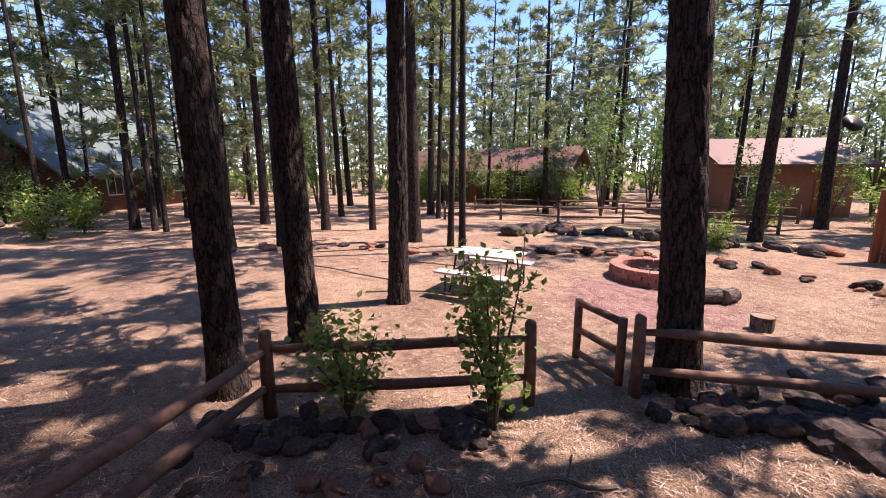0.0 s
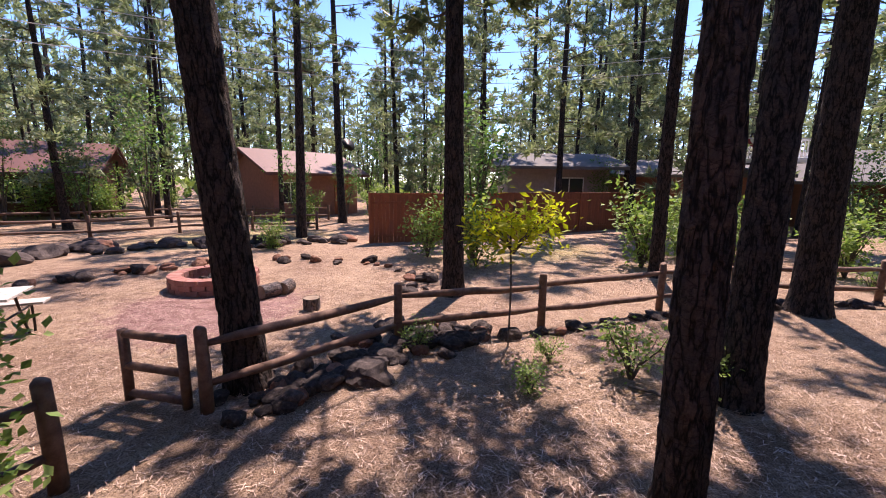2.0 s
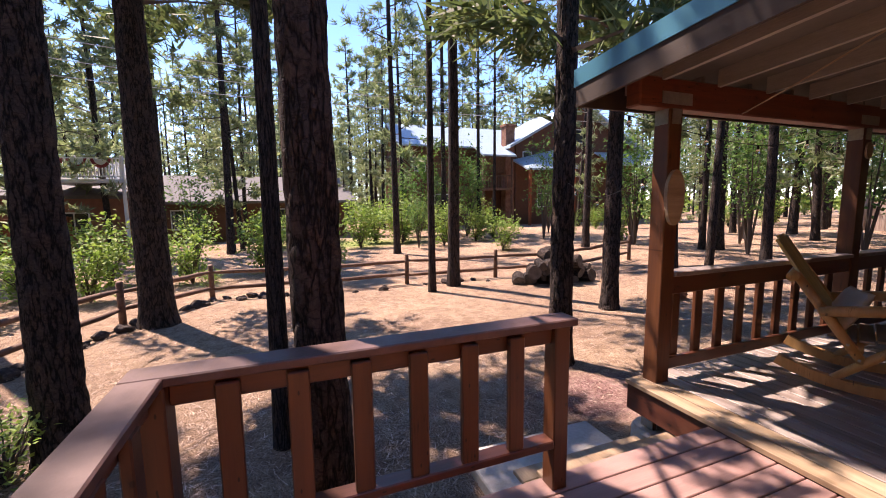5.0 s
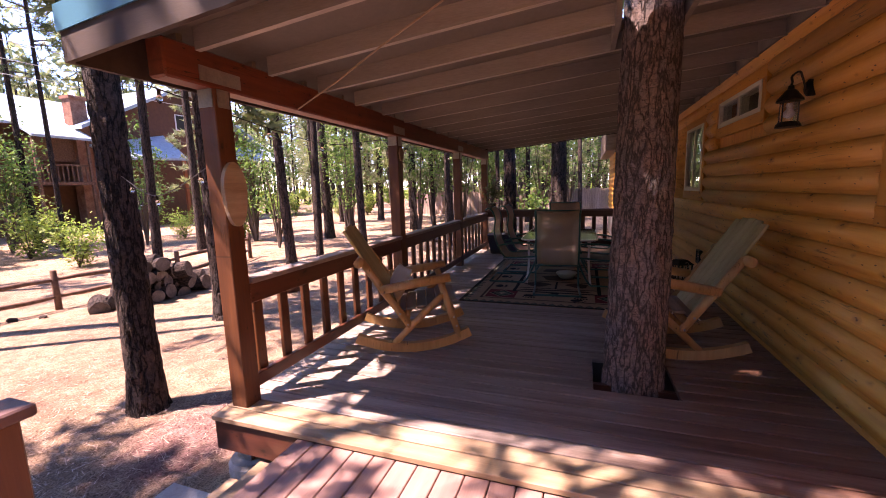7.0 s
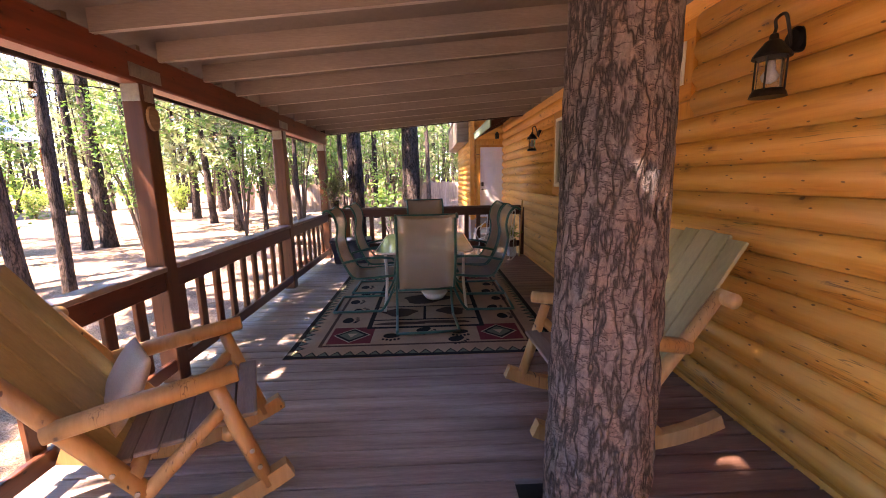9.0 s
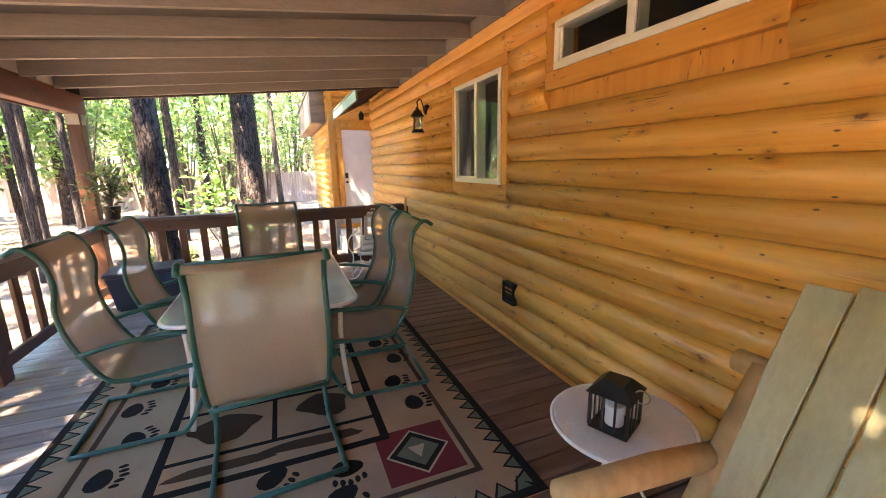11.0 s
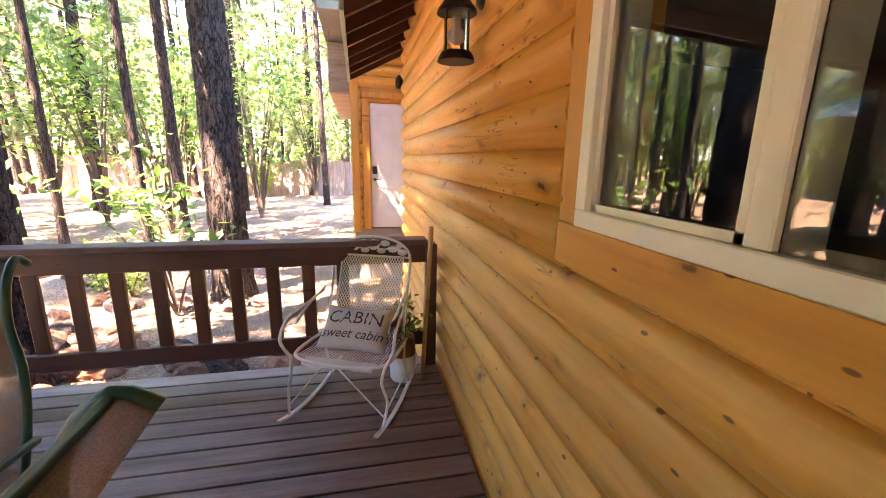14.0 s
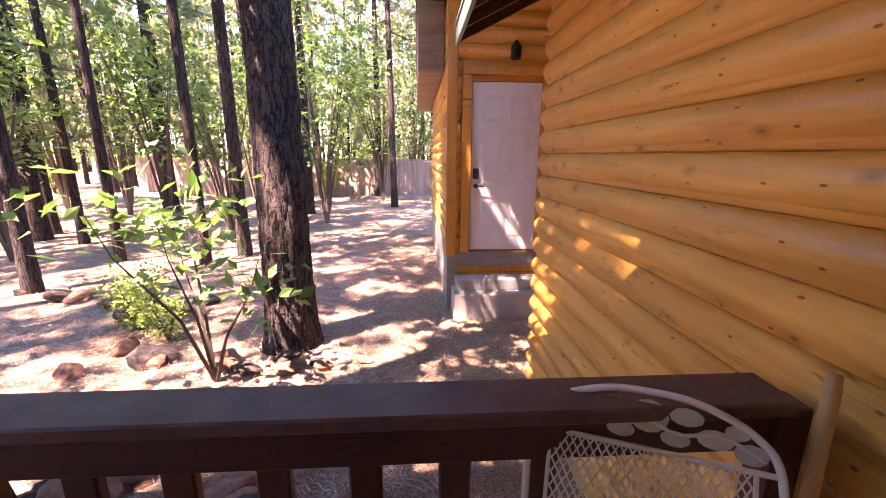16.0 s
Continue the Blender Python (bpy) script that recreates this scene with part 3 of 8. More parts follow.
def build_window(i, y0, y1, z0, z1):
    win = new("window_%d" % i)
    structure(win, "white vinyl slider window in a honey wood surround", "window")
    d = TRIM
    xf = WX + 0.055
    part("casing", boxes(((WX, y0 - d, z0 - d - 0.02), (xf, y1 + d, z0)), bevel=0.004), M["trim"], win, "honey wood casing board")
    part("casing", boxes(((WX, y0 - d, z1), (xf, y1 + d, z1 + d)), bevel=0.004), M["trim"], win)
    part("casing", boxes(((WX, y0 - d, z0 + 0.001), (xf - 0.003, y0, z1 - 0.001)), bevel=0.004), M["trim_v"], win)
    part("casing", boxes(((WX, y1, z0 + 0.001), (xf - 0.003, y1 + d, z1 - 0.001)), bevel=0.004), M["trim_v"], win)
    f = 0.045
    bm = boxes(((WX - 0.07, y0, z0), (xf + 0.008, y1, z0 + f)), ((WX - 0.07, y0, z1 - f), (xf + 0.008, y1, z1)), ((WX - 0.07, y0, z0 + f), (xf + 0.008, y0 + f, z1 - f)), ((WX - 0.07, y1 - f, z0 + f), (xf + 0.008, y1, z1 - f)), bevel=0.003)
    part("window_frame", bm, M["vinyl"], win, "cream vinyl frame")
    ym = (y0 + y1) / 2
    part("mullion", boxes(((WX - 0.05, ym - 0.022, z0 + f), (xf, ym + 0.022, z1 - f)), bevel=0.003), M["vinyl"], win)
    for a, b, x in ((y0 + f, ym - 0.022, WX + 0.018), (ym + 0.022, y1 - f, WX + 0.034)):
        p = part("pane", boxes(((x, a, z0 + f), (x + 0.006, b, z1 - f))), M["glass"], win)
        p.visible_shadow = False
    # insect screen in front of the far sash
    x = WX + 0.032
    part("screen_frame", boxes(((x, y0 + f, z0 + f), (x + 0.012, y0 + f + 0.018, z1 - f)), ((x, ym - 0.045, z0 + f), (x + 0.012, ym - 0.027, z1 - f)), ((x, y0 + f, z0 + f), (x + 0.012, ym - 0.03, z0 + f + 0.018))), M["vinyl"], win)


for i, w in enumerate(WINDOWS):
    build_window(i + 1, *w)

# ---------------- porch ----------------
PX, PY0, PY1 = 3.42, -10.66, -2.68     # outer edge, far end, front edge
HOLE = (0.28, 0.865, -4.385, -3.81)


def build_porch_floor():
    fl = new("floor")
    structure(fl, "weathered brown deck boards with a hole for a pine", "floor")
    part("joists", boxes(*[((WX + 0.06, y, -0.30), (PX - 0.05, y + 0.04, -0.036)) for y in [PY0 + 0.05 + 0.6 * k for k in range(13)]]), M["rail_x"], fl)
    # the rim's near-black colour stands for the shade down in the hole
    part("hole_rim", boxes(((HOLE[0] - 0.05, HOLE[2] - 0.05, -0.3), (HOLE[0] - 0.012, HOLE[3] + 0.05, -0.036)), ((HOLE[1] + 0.012, HOLE[2] - 0.05, -0.3), (HOLE[1] + 0.05, HOLE[3] + 0.05, -0.036)), ((HOLE[0] - 0.05, HOLE[2] - 0.05, -0.3), (HOLE[1] + 0.05, HOLE[2] - 0.012, -0.036)), ((HOLE[0] - 0.05, HOLE[3] + 0.012, -0.3), (HOLE[1] + 0.05, HOLE[3] + 0.05, -0.036))), M["shade_dark"], fl, "timber rim of the hole, coloured near-black as in shade")
    part("skirt", boxes(((PX - 0.05, PY0, -0.26), (PX - 0.01, PY1 - 0.06, -0.037))), M["rail"], fl, "stained rim board")
    part("skirt", boxes(((WX + 0.06, PY1 - 0.06, -0.26), (PX - 0.01, PY1 - 0.02, -0.037))), M["rail_x"], fl)
    part("skirt", boxes(((WX + 0.06, PY0 + 0.01, -0.26), (PX - 0.01, PY0 + 0.045, -0.037))), M["rail_x"], fl)
    y, pitch = PY1, 0.1425
    k = 0
    while y > PY0 + 0.02:
        a, b = y - pitch + 0.013, y
        spans = [(WX + 0.058, PX)]
        if b > HOLE[2] and a < HOLE[3]:
            spans = [(WX + 0.058, HOLE[0]), (HOLE[1], PX)]
        for x0, x1 in spans:
            part("plank", boxes(((x0, a, -0.036), (x1, b, 0.0)), bevel=0.003), M["pale_board"] if k < 2 else M["deck"], fl)
        y -= pitch
        k += 1


build_porch_floor()

# landing of pink composite boards, one thickness lower
LX, LY1, LZ = 2.69, 0.55, -0.045


def build_landing():
    fl = new("landing_floor")
    structure(fl, "pink-brown composite deck boards of the landing", "floor")
    x = LX
    while x > WX + 0.2:
        part("plank", boxes(((max(WX + 0.06, x - 0.135), PY1 - 0.012, LZ - 0.026), (x, LY1 if x > 1.2 else 1.0, LZ)), bevel=0.004), M["composite"], fl)
        x -= 0.1425
    part("skirt", boxes(((LX - 0.05, PY1 - 0.01, -0.28), (LX - 0.012, LY1 - 0.01, LZ - 0.028)), ((1.2, LY1 - 0.05, -0.28), (LX - 0.05, LY1 - 0.012, LZ - 0.028)), ((WX + 0.06, 0.95, -0.28), (1.12, 0.99, LZ - 0.028))), M["rail"], fl, "stained rim board")
    st = new("stairs")
    structure(st, "two worn composite steps down to the yard", "stairs")
    for k in range(2):
        x0, z = LX + 0.005 + 0.29 * k, LZ - 0.19 * (k + 1)
        for j in range(2):
            part("tread", boxes(((x0 + 0.145 * j, PY1 + 0.03, z - 0.035), (x0 + 0.14 + 0.145 * j, -1.48, z)), bevel=0.005), M["pale_board"], st)
        part("riser", boxes(((x0 - 0.0, PY1 + 0.035, z - 0.2), (x0 + 0.02, -1.485, z - 0.036))), M["rail"], st)
    part("slab", boxes(((LX + 0.58, PY1 + 0.0, -0.78), (LX + 1.2, -1.35, -0.63)), bevel=0.01), M["concrete"], st, "grey concrete pad")


build_landing()


def railing(name, label, parts_list):
    """parts_list: (part name, lower corner, upper corner, material)."""
    r = thing(name, label, "railing")
    for n, a, b, mat in parts_list:
        part(n, boxes((a, b), bevel=0.006), M[mat], r)
    return r


def rails():
    # landing, side towards the yard
    x0, x1, cz = 2.55, 2.69, 0.915
    p = [("cap", (x0, -1.43, cz - 0.04), (x1, LY1, cz), "cap"),
         ("apron", (2.60, -1.30, cz - 0.135), (2.64, 0.41, cz - 0.041), "rail"),
         ("bottom_rail", (2.56, -1.30, 0.21), (2.65, 0.41, 0.255), "rail"),
         ("post", (2.57, -1.395, LZ), (2.67, -1.302, cz - 0.041), "post"),
         ("post", (2.555, 0.412, LZ), (2.685, 0.545, cz - 0.041), "post")]
    y = 0.21
    while y > -1.2:
        p.append(("baluster", (2.562, y - 0.042, 0.256), (2.599, y + 0.045, cz - 0.06), "post"))
        y -= 0.256
    railing("landing_railing", "stained wooden railing with worn mauve cap on the landing", p)
    # landing, front
    p = [("cap", (1.16, 0.41, cz - 0.04), (x0 - 0.001, LY1, cz), "cap"),
         ("apron", (1.28, 0.46, cz - 0.135), (2.553, 0.50, cz - 0.041), "rail_x"),
         ("bottom_rail", (1.28, 0.42, 0.21), (2.553, 0.51, 0.255), "rail_x"),
         ("post", (1.17, 0.413, LZ), (1.30, 0.545, cz - 0.041), "post")]
    x = 2.30
    while x > 1.35:
        p.append(("baluster", (x - 0.042, 0.422, 0.256), (x + 0.042, 0.459, cz - 0.06), "post"))
        x -= 0.256
    railing("front_railing", "stained wooden railing in front of the landing", p)
    # porch, long side
    cz = 0.935
    ys = (-2.90, -5.62, -8.36, -10.60)
    for a, b in zip(ys, ys[1:]):
        p = [("cap", (3.22, b + 0.072, cz - 0.04), (3.36, a - 0.072, cz), "cap_grey"),
             ("apron", (3.25, b + 0.072, cz - 0.19), (3.29, a - 0.072, cz - 0.041), "rail"),
             ("bottom_rail", (3.25, b + 0.072, 0.10), (3.29, a - 0.072, 0.20), "rail")]
        yy = a - 0.18
        while yy > b + 0.12:
            p.append(("baluster", (3.291, yy - 0.045, 0.12), (3.328, yy + 0.045, cz - 0.06), "post"))
            yy -= 0.28
        railing("porch_railing", "dark stained porch railing with weathered grey cap", p)
    # porch, far end
    cz = 1.0
    p = [("cap", (WX + 0.14, -10.60, cz - 0.04), (3.23, -10.45, cz), "cap"),
         ("apron", (WX + 0.14, -10.545, cz - 0.18), (3.23, -10.505, cz - 0.041), "rail_x"),
         ("bottom_rail", (WX + 0.14, -10.545, 0.17), (3.23, -10.505, 0.29), "rail_x"),
         ("end_post", (WX + 0.065, -10.57, 0.0), (WX + 0.15, -10.48, cz - 0.041), "rail_x")]
    x = 0.04
    while x < 3.1:
        p.append(("baluster", (x - 0.043, -10.583, 0.14), (x + 0.043, -10.546, cz - 0.06), "post"))
        x += 0.237
    railing("end_railing", "dark stained railing across the porch end", p)
    # posts
    for k, y in enumerate(ys):
        t = thing("porch_post", "stained square porch post on a concrete footing", "post", "porch posts")
        z0 = -0.42 if k == 0 else 0.0
        part("shaft", boxes(((3.24, y - 0.07, z0), (3.38, y + 0.07, 2.225)), bevel=0.006), M["post"], t)
        part("bracket", boxes(((3.232, y - 0.045, 2.11), (3.239, y + 0.045, 2.224)), ((3.25, y + 0.0705, 2.11), (3.37, y + 0.076, 2.224))), M["steel"], t, "galvanised bracket")
        if k == 0:
            part("bracket", boxes(((3.25, y + 0.0705, z0), (3.37, y + 0.076, z0 + 0.16)), ((3.232, y - 0.045, z0), (3.239, y + 0.045, z0 + 0.16))), M["steel"], t)
            part("footing", bar([(3.31, y, -0.8), (3.31, y, z0 - 0.03), (3.31, y, z0)], [0.17, 0.17, 0.15], 18), M["concrete"], t, "round concrete footing")


rails()


def bmesh_join(parts_):
    out = bmesh.new()
    for b in parts_:
        me = bpy.data.meshes.new("tmp")
        b.to_mesh(me)
        b.free()
        out.from_mesh(me)
        bpy.data.meshes.remove(me)
    return out


def build_roof():
    zb, zt = 2.226, 2.45
    beam = new("beam")
    structure(beam, "stained timber beam under the porch roof", "beam")
    part("timber", boxes(((3.24, -10.75, zb), (3.38, -2.52, zt)), bevel=0.012), M["beam"], beam)
    for y in (-2.90, -5.62, -8.36):
        part("plate", boxes(((3.234, y - 0.16, zb + 0.03), (3.239, y + 0.16, zb + 0.12))), M["steel"], beam, "galvanised plate")
    # rafters slope up towards the house
    def zr(x):
        return 2.418 + (3.31 - x) * 0.0835
    cl = new("porch_ceiling")
    structure(cl, "grey-brown painted rafters and sheathing of the porch", "ceiling")
    ya, yb = -10.78, -2.28
    y = -2.73
    xa, xb = WX + 0.005, 3.60
    def slope_board(y0, y1, lo, hi, x0=xa, x1=xb):
        bm = bmesh.new()
        v = [bm.verts.new((x, yy, zr(x) + q)) for yy in (y0, y1) for x in (x0, x1) for q in (lo, hi)]
        for f in ((0, 1, 3, 2), (4, 6, 7, 5), (0, 4, 5, 1), (2, 3, 7, 6), (0, 2, 6, 4), (1, 5, 7, 3)):
            bm.faces.new([v[i] for i in f])
        bmesh.ops.recalc_face_normals(bm, faces=bm.faces[:])
        return bm
    hx0, hx1, hy0, hy1 = 0.33, 0.745, -4.36, -3.92          # opening round the pine
    gx0, gx1, gy0, gy1 = 0.95, 1.15, -3.54, -3.385         # unseen gap, added to let a sun patch onto the floor

    def panels(y0, y1, x1):
        """The roof's rectangles around both openings."""
        return ((xa, x1, y0, hy0), (xa, hx0, hy0, hy1), (hx1, x1, hy0, hy1), (xa, x1, hy1, gy0), (xa, gx0, gy0, gy1), (gx1, x1, gy0, gy1), (xa, x1, gy1, y1))
    deep = 0.135                      # depth of the rafters

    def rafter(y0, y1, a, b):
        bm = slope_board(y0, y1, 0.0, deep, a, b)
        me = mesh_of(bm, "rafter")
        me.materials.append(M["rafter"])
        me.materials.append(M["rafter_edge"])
        # faces that point down take the paler of the two colours
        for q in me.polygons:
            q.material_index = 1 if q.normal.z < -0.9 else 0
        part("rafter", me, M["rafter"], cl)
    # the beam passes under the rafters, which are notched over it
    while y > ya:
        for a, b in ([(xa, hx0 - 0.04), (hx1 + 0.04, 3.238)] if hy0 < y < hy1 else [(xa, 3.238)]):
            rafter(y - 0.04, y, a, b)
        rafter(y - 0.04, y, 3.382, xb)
        y -= 0.61
    part("blocking", boxes(((WX + 0.003, ya, 2.757), (WX + 0.075, -2.42, 2.90))), M["rafter"], cl)
    for a in (hx0 - 0.039, hx1 + 0.001):
        part("header", slope_board(hy0 - 0.2, hy1 + 0.04, 0.002, deep - 0.001, a, a + 0.038), M["rafter"], cl)
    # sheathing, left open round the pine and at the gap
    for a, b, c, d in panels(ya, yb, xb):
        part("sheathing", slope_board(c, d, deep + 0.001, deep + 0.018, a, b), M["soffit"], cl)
    rf = new("roof")
    structure(rf, "blue metal porch roof with blue edge trim and brown fascia", "roof")
    for a, b, c, d in panels(ya - 0.03, yb + 0.03, xb + 0.03):
        part("roof_sheet", slope_board(c, d, deep + 0.021, deep + 0.030, a, b), M["blue_metal"], rf)
    for y0, y1 in ((yb + 0.031, yb + 0.040), (ya - 0.040, ya - 0.031)):
        part("edge_trim", slope_board(y0, y1, 0.035, deep + 0.036, xa, xb + 0.03), M["blue_metal"], rf)
    part("fascia", slope_board(yb + 0.001, yb + 0.03, -0.12, deep - 0.002, xa, xb), M["fascia"], rf, "dark brown fascia board")
    part("fascia", slope_board(ya - 0.03, ya - 0.001, -0.01, deep - 0.002, xa, xb), M["fascia"], rf)
    part("eave_board", slope_board(ya - 0.03, yb + 0.03, -0.12, deep - 0.002, xb + 0.001, xb + 0.026), M["fascia"], rf)
    part("eave_trim", slope_board(ya - 0.04, yb + 0.04, 0.035, deep + 0.036, xb + 0.031, xb + 0.042), M["blue_metal"], rf)
    part("rib", bmesh_join([slope_board(yy, yy + 0.03, deep + 0.031, deep + 0.05, (hx1 if hy0 - 0.03 < yy < hy1 else gx1 if gy0 - 0.03 < yy < gy1 else xa), xb + 0.03) for yy in [ya + 0.3 * i for i in range(28)]]), M["blue_metal"], rf)
    # main roof of the cabin, rising from the wall
    mr = new("cabin_roof")
    structure(mr, "blue metal cabin roof with open rafter eave", "roof")
    def gable(x0, z0, x1, z1, y0, y1, th):
        bm = bmesh.new()
        v = [bm.verts.new((x, yy, z + q)) for yy in (y0, y1) for x, z in ((x0, z0), (x1, z1)) for q in (0, th)]
        for f in ((0, 1, 3, 2), (4, 6, 7, 5), (0, 4, 5, 1), (2, 3, 7, 6), (0, 2, 6, 4), (1, 5, 7, 3)):
            bm.faces.new([v[i] for i in f])
        bmesh.ops.recalc_face_normals(bm, faces=bm.faces[:])
        return bm
    part("roof_sheet", gable(WX - 3.3, 4.75, WX + 0.02, 3.02, -10.8, Y1 + 0.4, 0.12), M["blue_metal"], mr)
    part("roof_sheet", gable(WX - 6.9, 2.9, WX - 3.3, 4.75, -13.6, Y1 + 0.4, 0.12), M["blue_metal"], mr)
    ex = -0.02
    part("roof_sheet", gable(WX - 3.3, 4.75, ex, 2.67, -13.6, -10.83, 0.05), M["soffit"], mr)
    part("roof_sheet", gable(WX - 3.3, 4.802, ex + 0.04, 2.70, -13.62, -10.83, 0.02), M["green_metal"], mr)
    part("edge_trim", boxes(((ex, -13.6, 2.55), (ex + 0.03, -10.83, 2.69))), M["green_metal"], mr, "pale green eave trim")
    y = -13.55
    while y < -10.9:
        part("rafter", gable(WX - 0.05, 2.93, ex - 0.002, 2.56, y, y + 0.045, 0.13), M["rail"], mr)
        y += 0.42


build_roof()


# wing with the white door
def build_wing():
    wx0, wx1, wy, back = -3.0, -0.05, -14.70, -19.6
    w = part("wall_wing", boxes(((wx0, wy - 0.14, -0.6), (-1.16, wy, 3.4)), ((-0.30, wy - 0.14, -0.6), (wx1, wy, 3.4)), ((-1.16, wy - 0.14, 2.44), (-0.30, wy, 3.4)), ((-1.16, wy - 0.14, -0.6), (-0.30, wy, 0.36)), ((wx1 - 0.14, back, -0.6), (wx1, wy - 0.14, 3.4)), ((wx0, back - 0.14, -0.6), (wx1, back, 3.4)), ((wx0 - 0.14, back, -0.6), (wx0, wy, 3.4))), M["trim_v"])
    structure(w, "honey log siding wing with a white door", "wall")
    for i in range(17):
        z = 0.36 + (i - 0) * LOG
        for a, b in ([(wx0, -1.28), (-0.18, wx1 - 0.07)] if z < 2.5 else [(wx0, wx1 - 0.07)]):
            log_piece(w, a, wy, b - a, z, M["log_x"], True)
        log_piece(w, wx1, back, wy - back - 0.02, z, M["log"])
    part("corner_board", boxes(((wx1 - 0.07, wy + 0.001, 0.3), (wx1 + 0.055, wy + 0.055, 3.4)), bevel=0.005), M["trim_v"], w)
    part("foundation", boxes(((wx1 - 0.1, back, -0.6), (wx1 + 0.03, wy + 0.02, 0.33)), ((-1.3, wy, 0.17), (wx1 - 0.1, wy + 0.02, 0.35))), M["rafter"], w, "dark foundation band")
    part("door_casing", boxes(((-1.28, wy + 0.001, 0.36), (-1.165, wy + 0.06, 2.50)), ((-0.295, wy + 0.001, 0.36), (-0.182, wy + 0.06, 2.50)), ((-1.28, wy + 0.001, 2.505), (-0.182, wy + 0.06, 2.60)), bevel=0.004), M["trim_v"], w)
    d = new("door_1")
    structure(d, "closed white six-panel entry door", "door")
    y = wy - 0.02
    part("slab", boxes(((-1.155, y - 0.045, 0.375), (-0.31, y, 2.435)), bevel=0.002), M["white_paint"], d)
    for cx in (-0.91, -0.555):
        for z0, z1 in ((0.56, 1.05), (1.22, 1.86), (1.98, 2.28)):
            bm = boxes(((cx - 0.125, y - 0.001, z0), (cx + 0.125, y + 0.006, z1)), bevel=0.005)
            box(bm, (cx - 0.095, y + 0.004, z0 + 0.03), (cx + 0.095, y + 0.011, z1 - 0.03), 0.006)
            part("panel", bm, M["white_paint"], d)
    part("keypad", boxes(((-0.405, y + 0.001, 1.29), (-0.335, y + 0.03, 1.42)), bevel=0.008), M["black_metal"], d, "black keypad lock")
    part("door_handle", tube(tube(bmesh.new(), [(-0.37, y, 1.20), (-0.37, y + 0.05, 1.20)], 0.028, 12), [(-0.37, y + 0.05, 1.20), (-0.48, y + 0.055, 1.20)], 0.009, 8), M["black_metal"], d, "black lever handle")
    st = new("door_step")
    structure(st, "grey concrete door step", "step")
    part("slab", boxes(((-1.3, -14.68, -0.55), (-0.08, -14.30, -0.10)), bevel=0.012), M["concrete"], st)
    part("slab", boxes(((-1.3, wy + 0.021, -0.099), (-0.12, -14.45, 0.05)), bevel=0.012), M["concrete"], st)
    rf = new("wing_roof")
    structure(rf, "brown soffit overhang of the wing roof", "roof")
    # front overhang lengthened, above the view, to keep the sun off the door
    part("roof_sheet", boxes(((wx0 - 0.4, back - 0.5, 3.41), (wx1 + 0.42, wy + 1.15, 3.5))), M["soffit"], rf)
    part("soffit_board", boxes(((wx1 + 0.06, back - 0.4, 2.62), (wx1 + 0.40, wy - 0.35, 3.40)), bevel=0.01), M["grey_plank"], rf, "boxed wooden eave end")


build_wing()


# ---------------- trees ----------------
def trunk_mesh(seed, r, h, fine):
    """A tapered pine trunk with ridged, plated bark and a flared foot."""
    rnd = random.Random(seed)
    seg, rings = (72, 260) if fine else (14, 22)
    off = Vector((rnd.uniform(0, 90), rnd.uniform(0, 90), rnd.uniform(0, 90)))
    zs = [(h * (i / rings) ** (1.9 if fine else 1.3)) - 0.15 for i in range(rings + 1)]
    bend = [(rnd.uniform(-1, 1), rnd.uniform(-1, 1)) for _ in range(2)]
    verts = []
    for z in zs:
        u = max(0.0, z) / h
        rad = r * (1 - 0.82 * u) * (1 + 0.28 * math.exp(-max(0, z) / 0.22))
        bx = r * 0.4 * bend[0][0] * math.sin(u * 3.0) + 0.03 * bend[1][0] * math.sin(u * 9)
        by = r * 0.4 * bend[0][1] * math.sin(u * 3.0) + 0.03 * bend[1][1] * math.sin(u * 9)
        if z <= 0.05:
            bx = by = 0
        for k in range(seg):
            a = 2 * math.pi * k / seg
            c, s = math.cos(a), math.sin(a)
            d = 0.0
            if fine and z < 6.5:
                p = Vector((c * rad * 12, s * rad * 12, z * 2.6)) + off
                w = 0.35 * noise.noise(p * 0.9)
                ridge = abs(noise.noise(p + Vector((w, w, 0))))
                cross = abs(noise.noise(Vector((c * rad * 6, s * rad * 6, z * 9)) + off))
                d = 0.018 * min(1.0, ridge * 4.5) + 0.006 * min(1.0, cross * 5) - 0.014 + 0.004 * noise.noise(p * 4.3)
            d += rad * 0.05 * noise.noise(Vector((c * 1.4, s * 1.4, z * 0.9)) + off)
            verts.append((bx + c * (rad + d), by + s * (rad + d), z))
    faces = [(i * seg + k, i * seg + (k + 1) % seg, (i + 1) * seg + (k + 1) % seg, (i + 1) * seg + k) for i in range(len(zs) - 1) for k in range(seg)]
    return verts, faces


def blades(rng, centres, dirs, length, width, per, spread):
    """Thin leaf triangles fanned round each centre: arrays of vertices and faces."""
    n = len(centres) * per
    c = np.repeat(centres, per, 0)
    d = np.repeat(dirs, per, 0) + rng.normal(0, spread, (n, 3))
    d /= np.linalg.norm(d, axis=1)[:, None]
    s = np.cross(d, rng.normal(0, 1, (n, 3)))
    s /= np.linalg.norm(s, axis=1)[:, None] + 1e-9
    ln = length * rng.uniform(0.6, 1.25, (n, 1))
    base = c + rng.normal(0, length * 0.12, (n, 3))
    v = np.empty((n, 3, 3))
    v[:, 0], v[:, 1], v[:, 2] = base - s * width * 0.5, base + s * width * 0.5, base + d * ln
    return v.reshape(-1, 3)


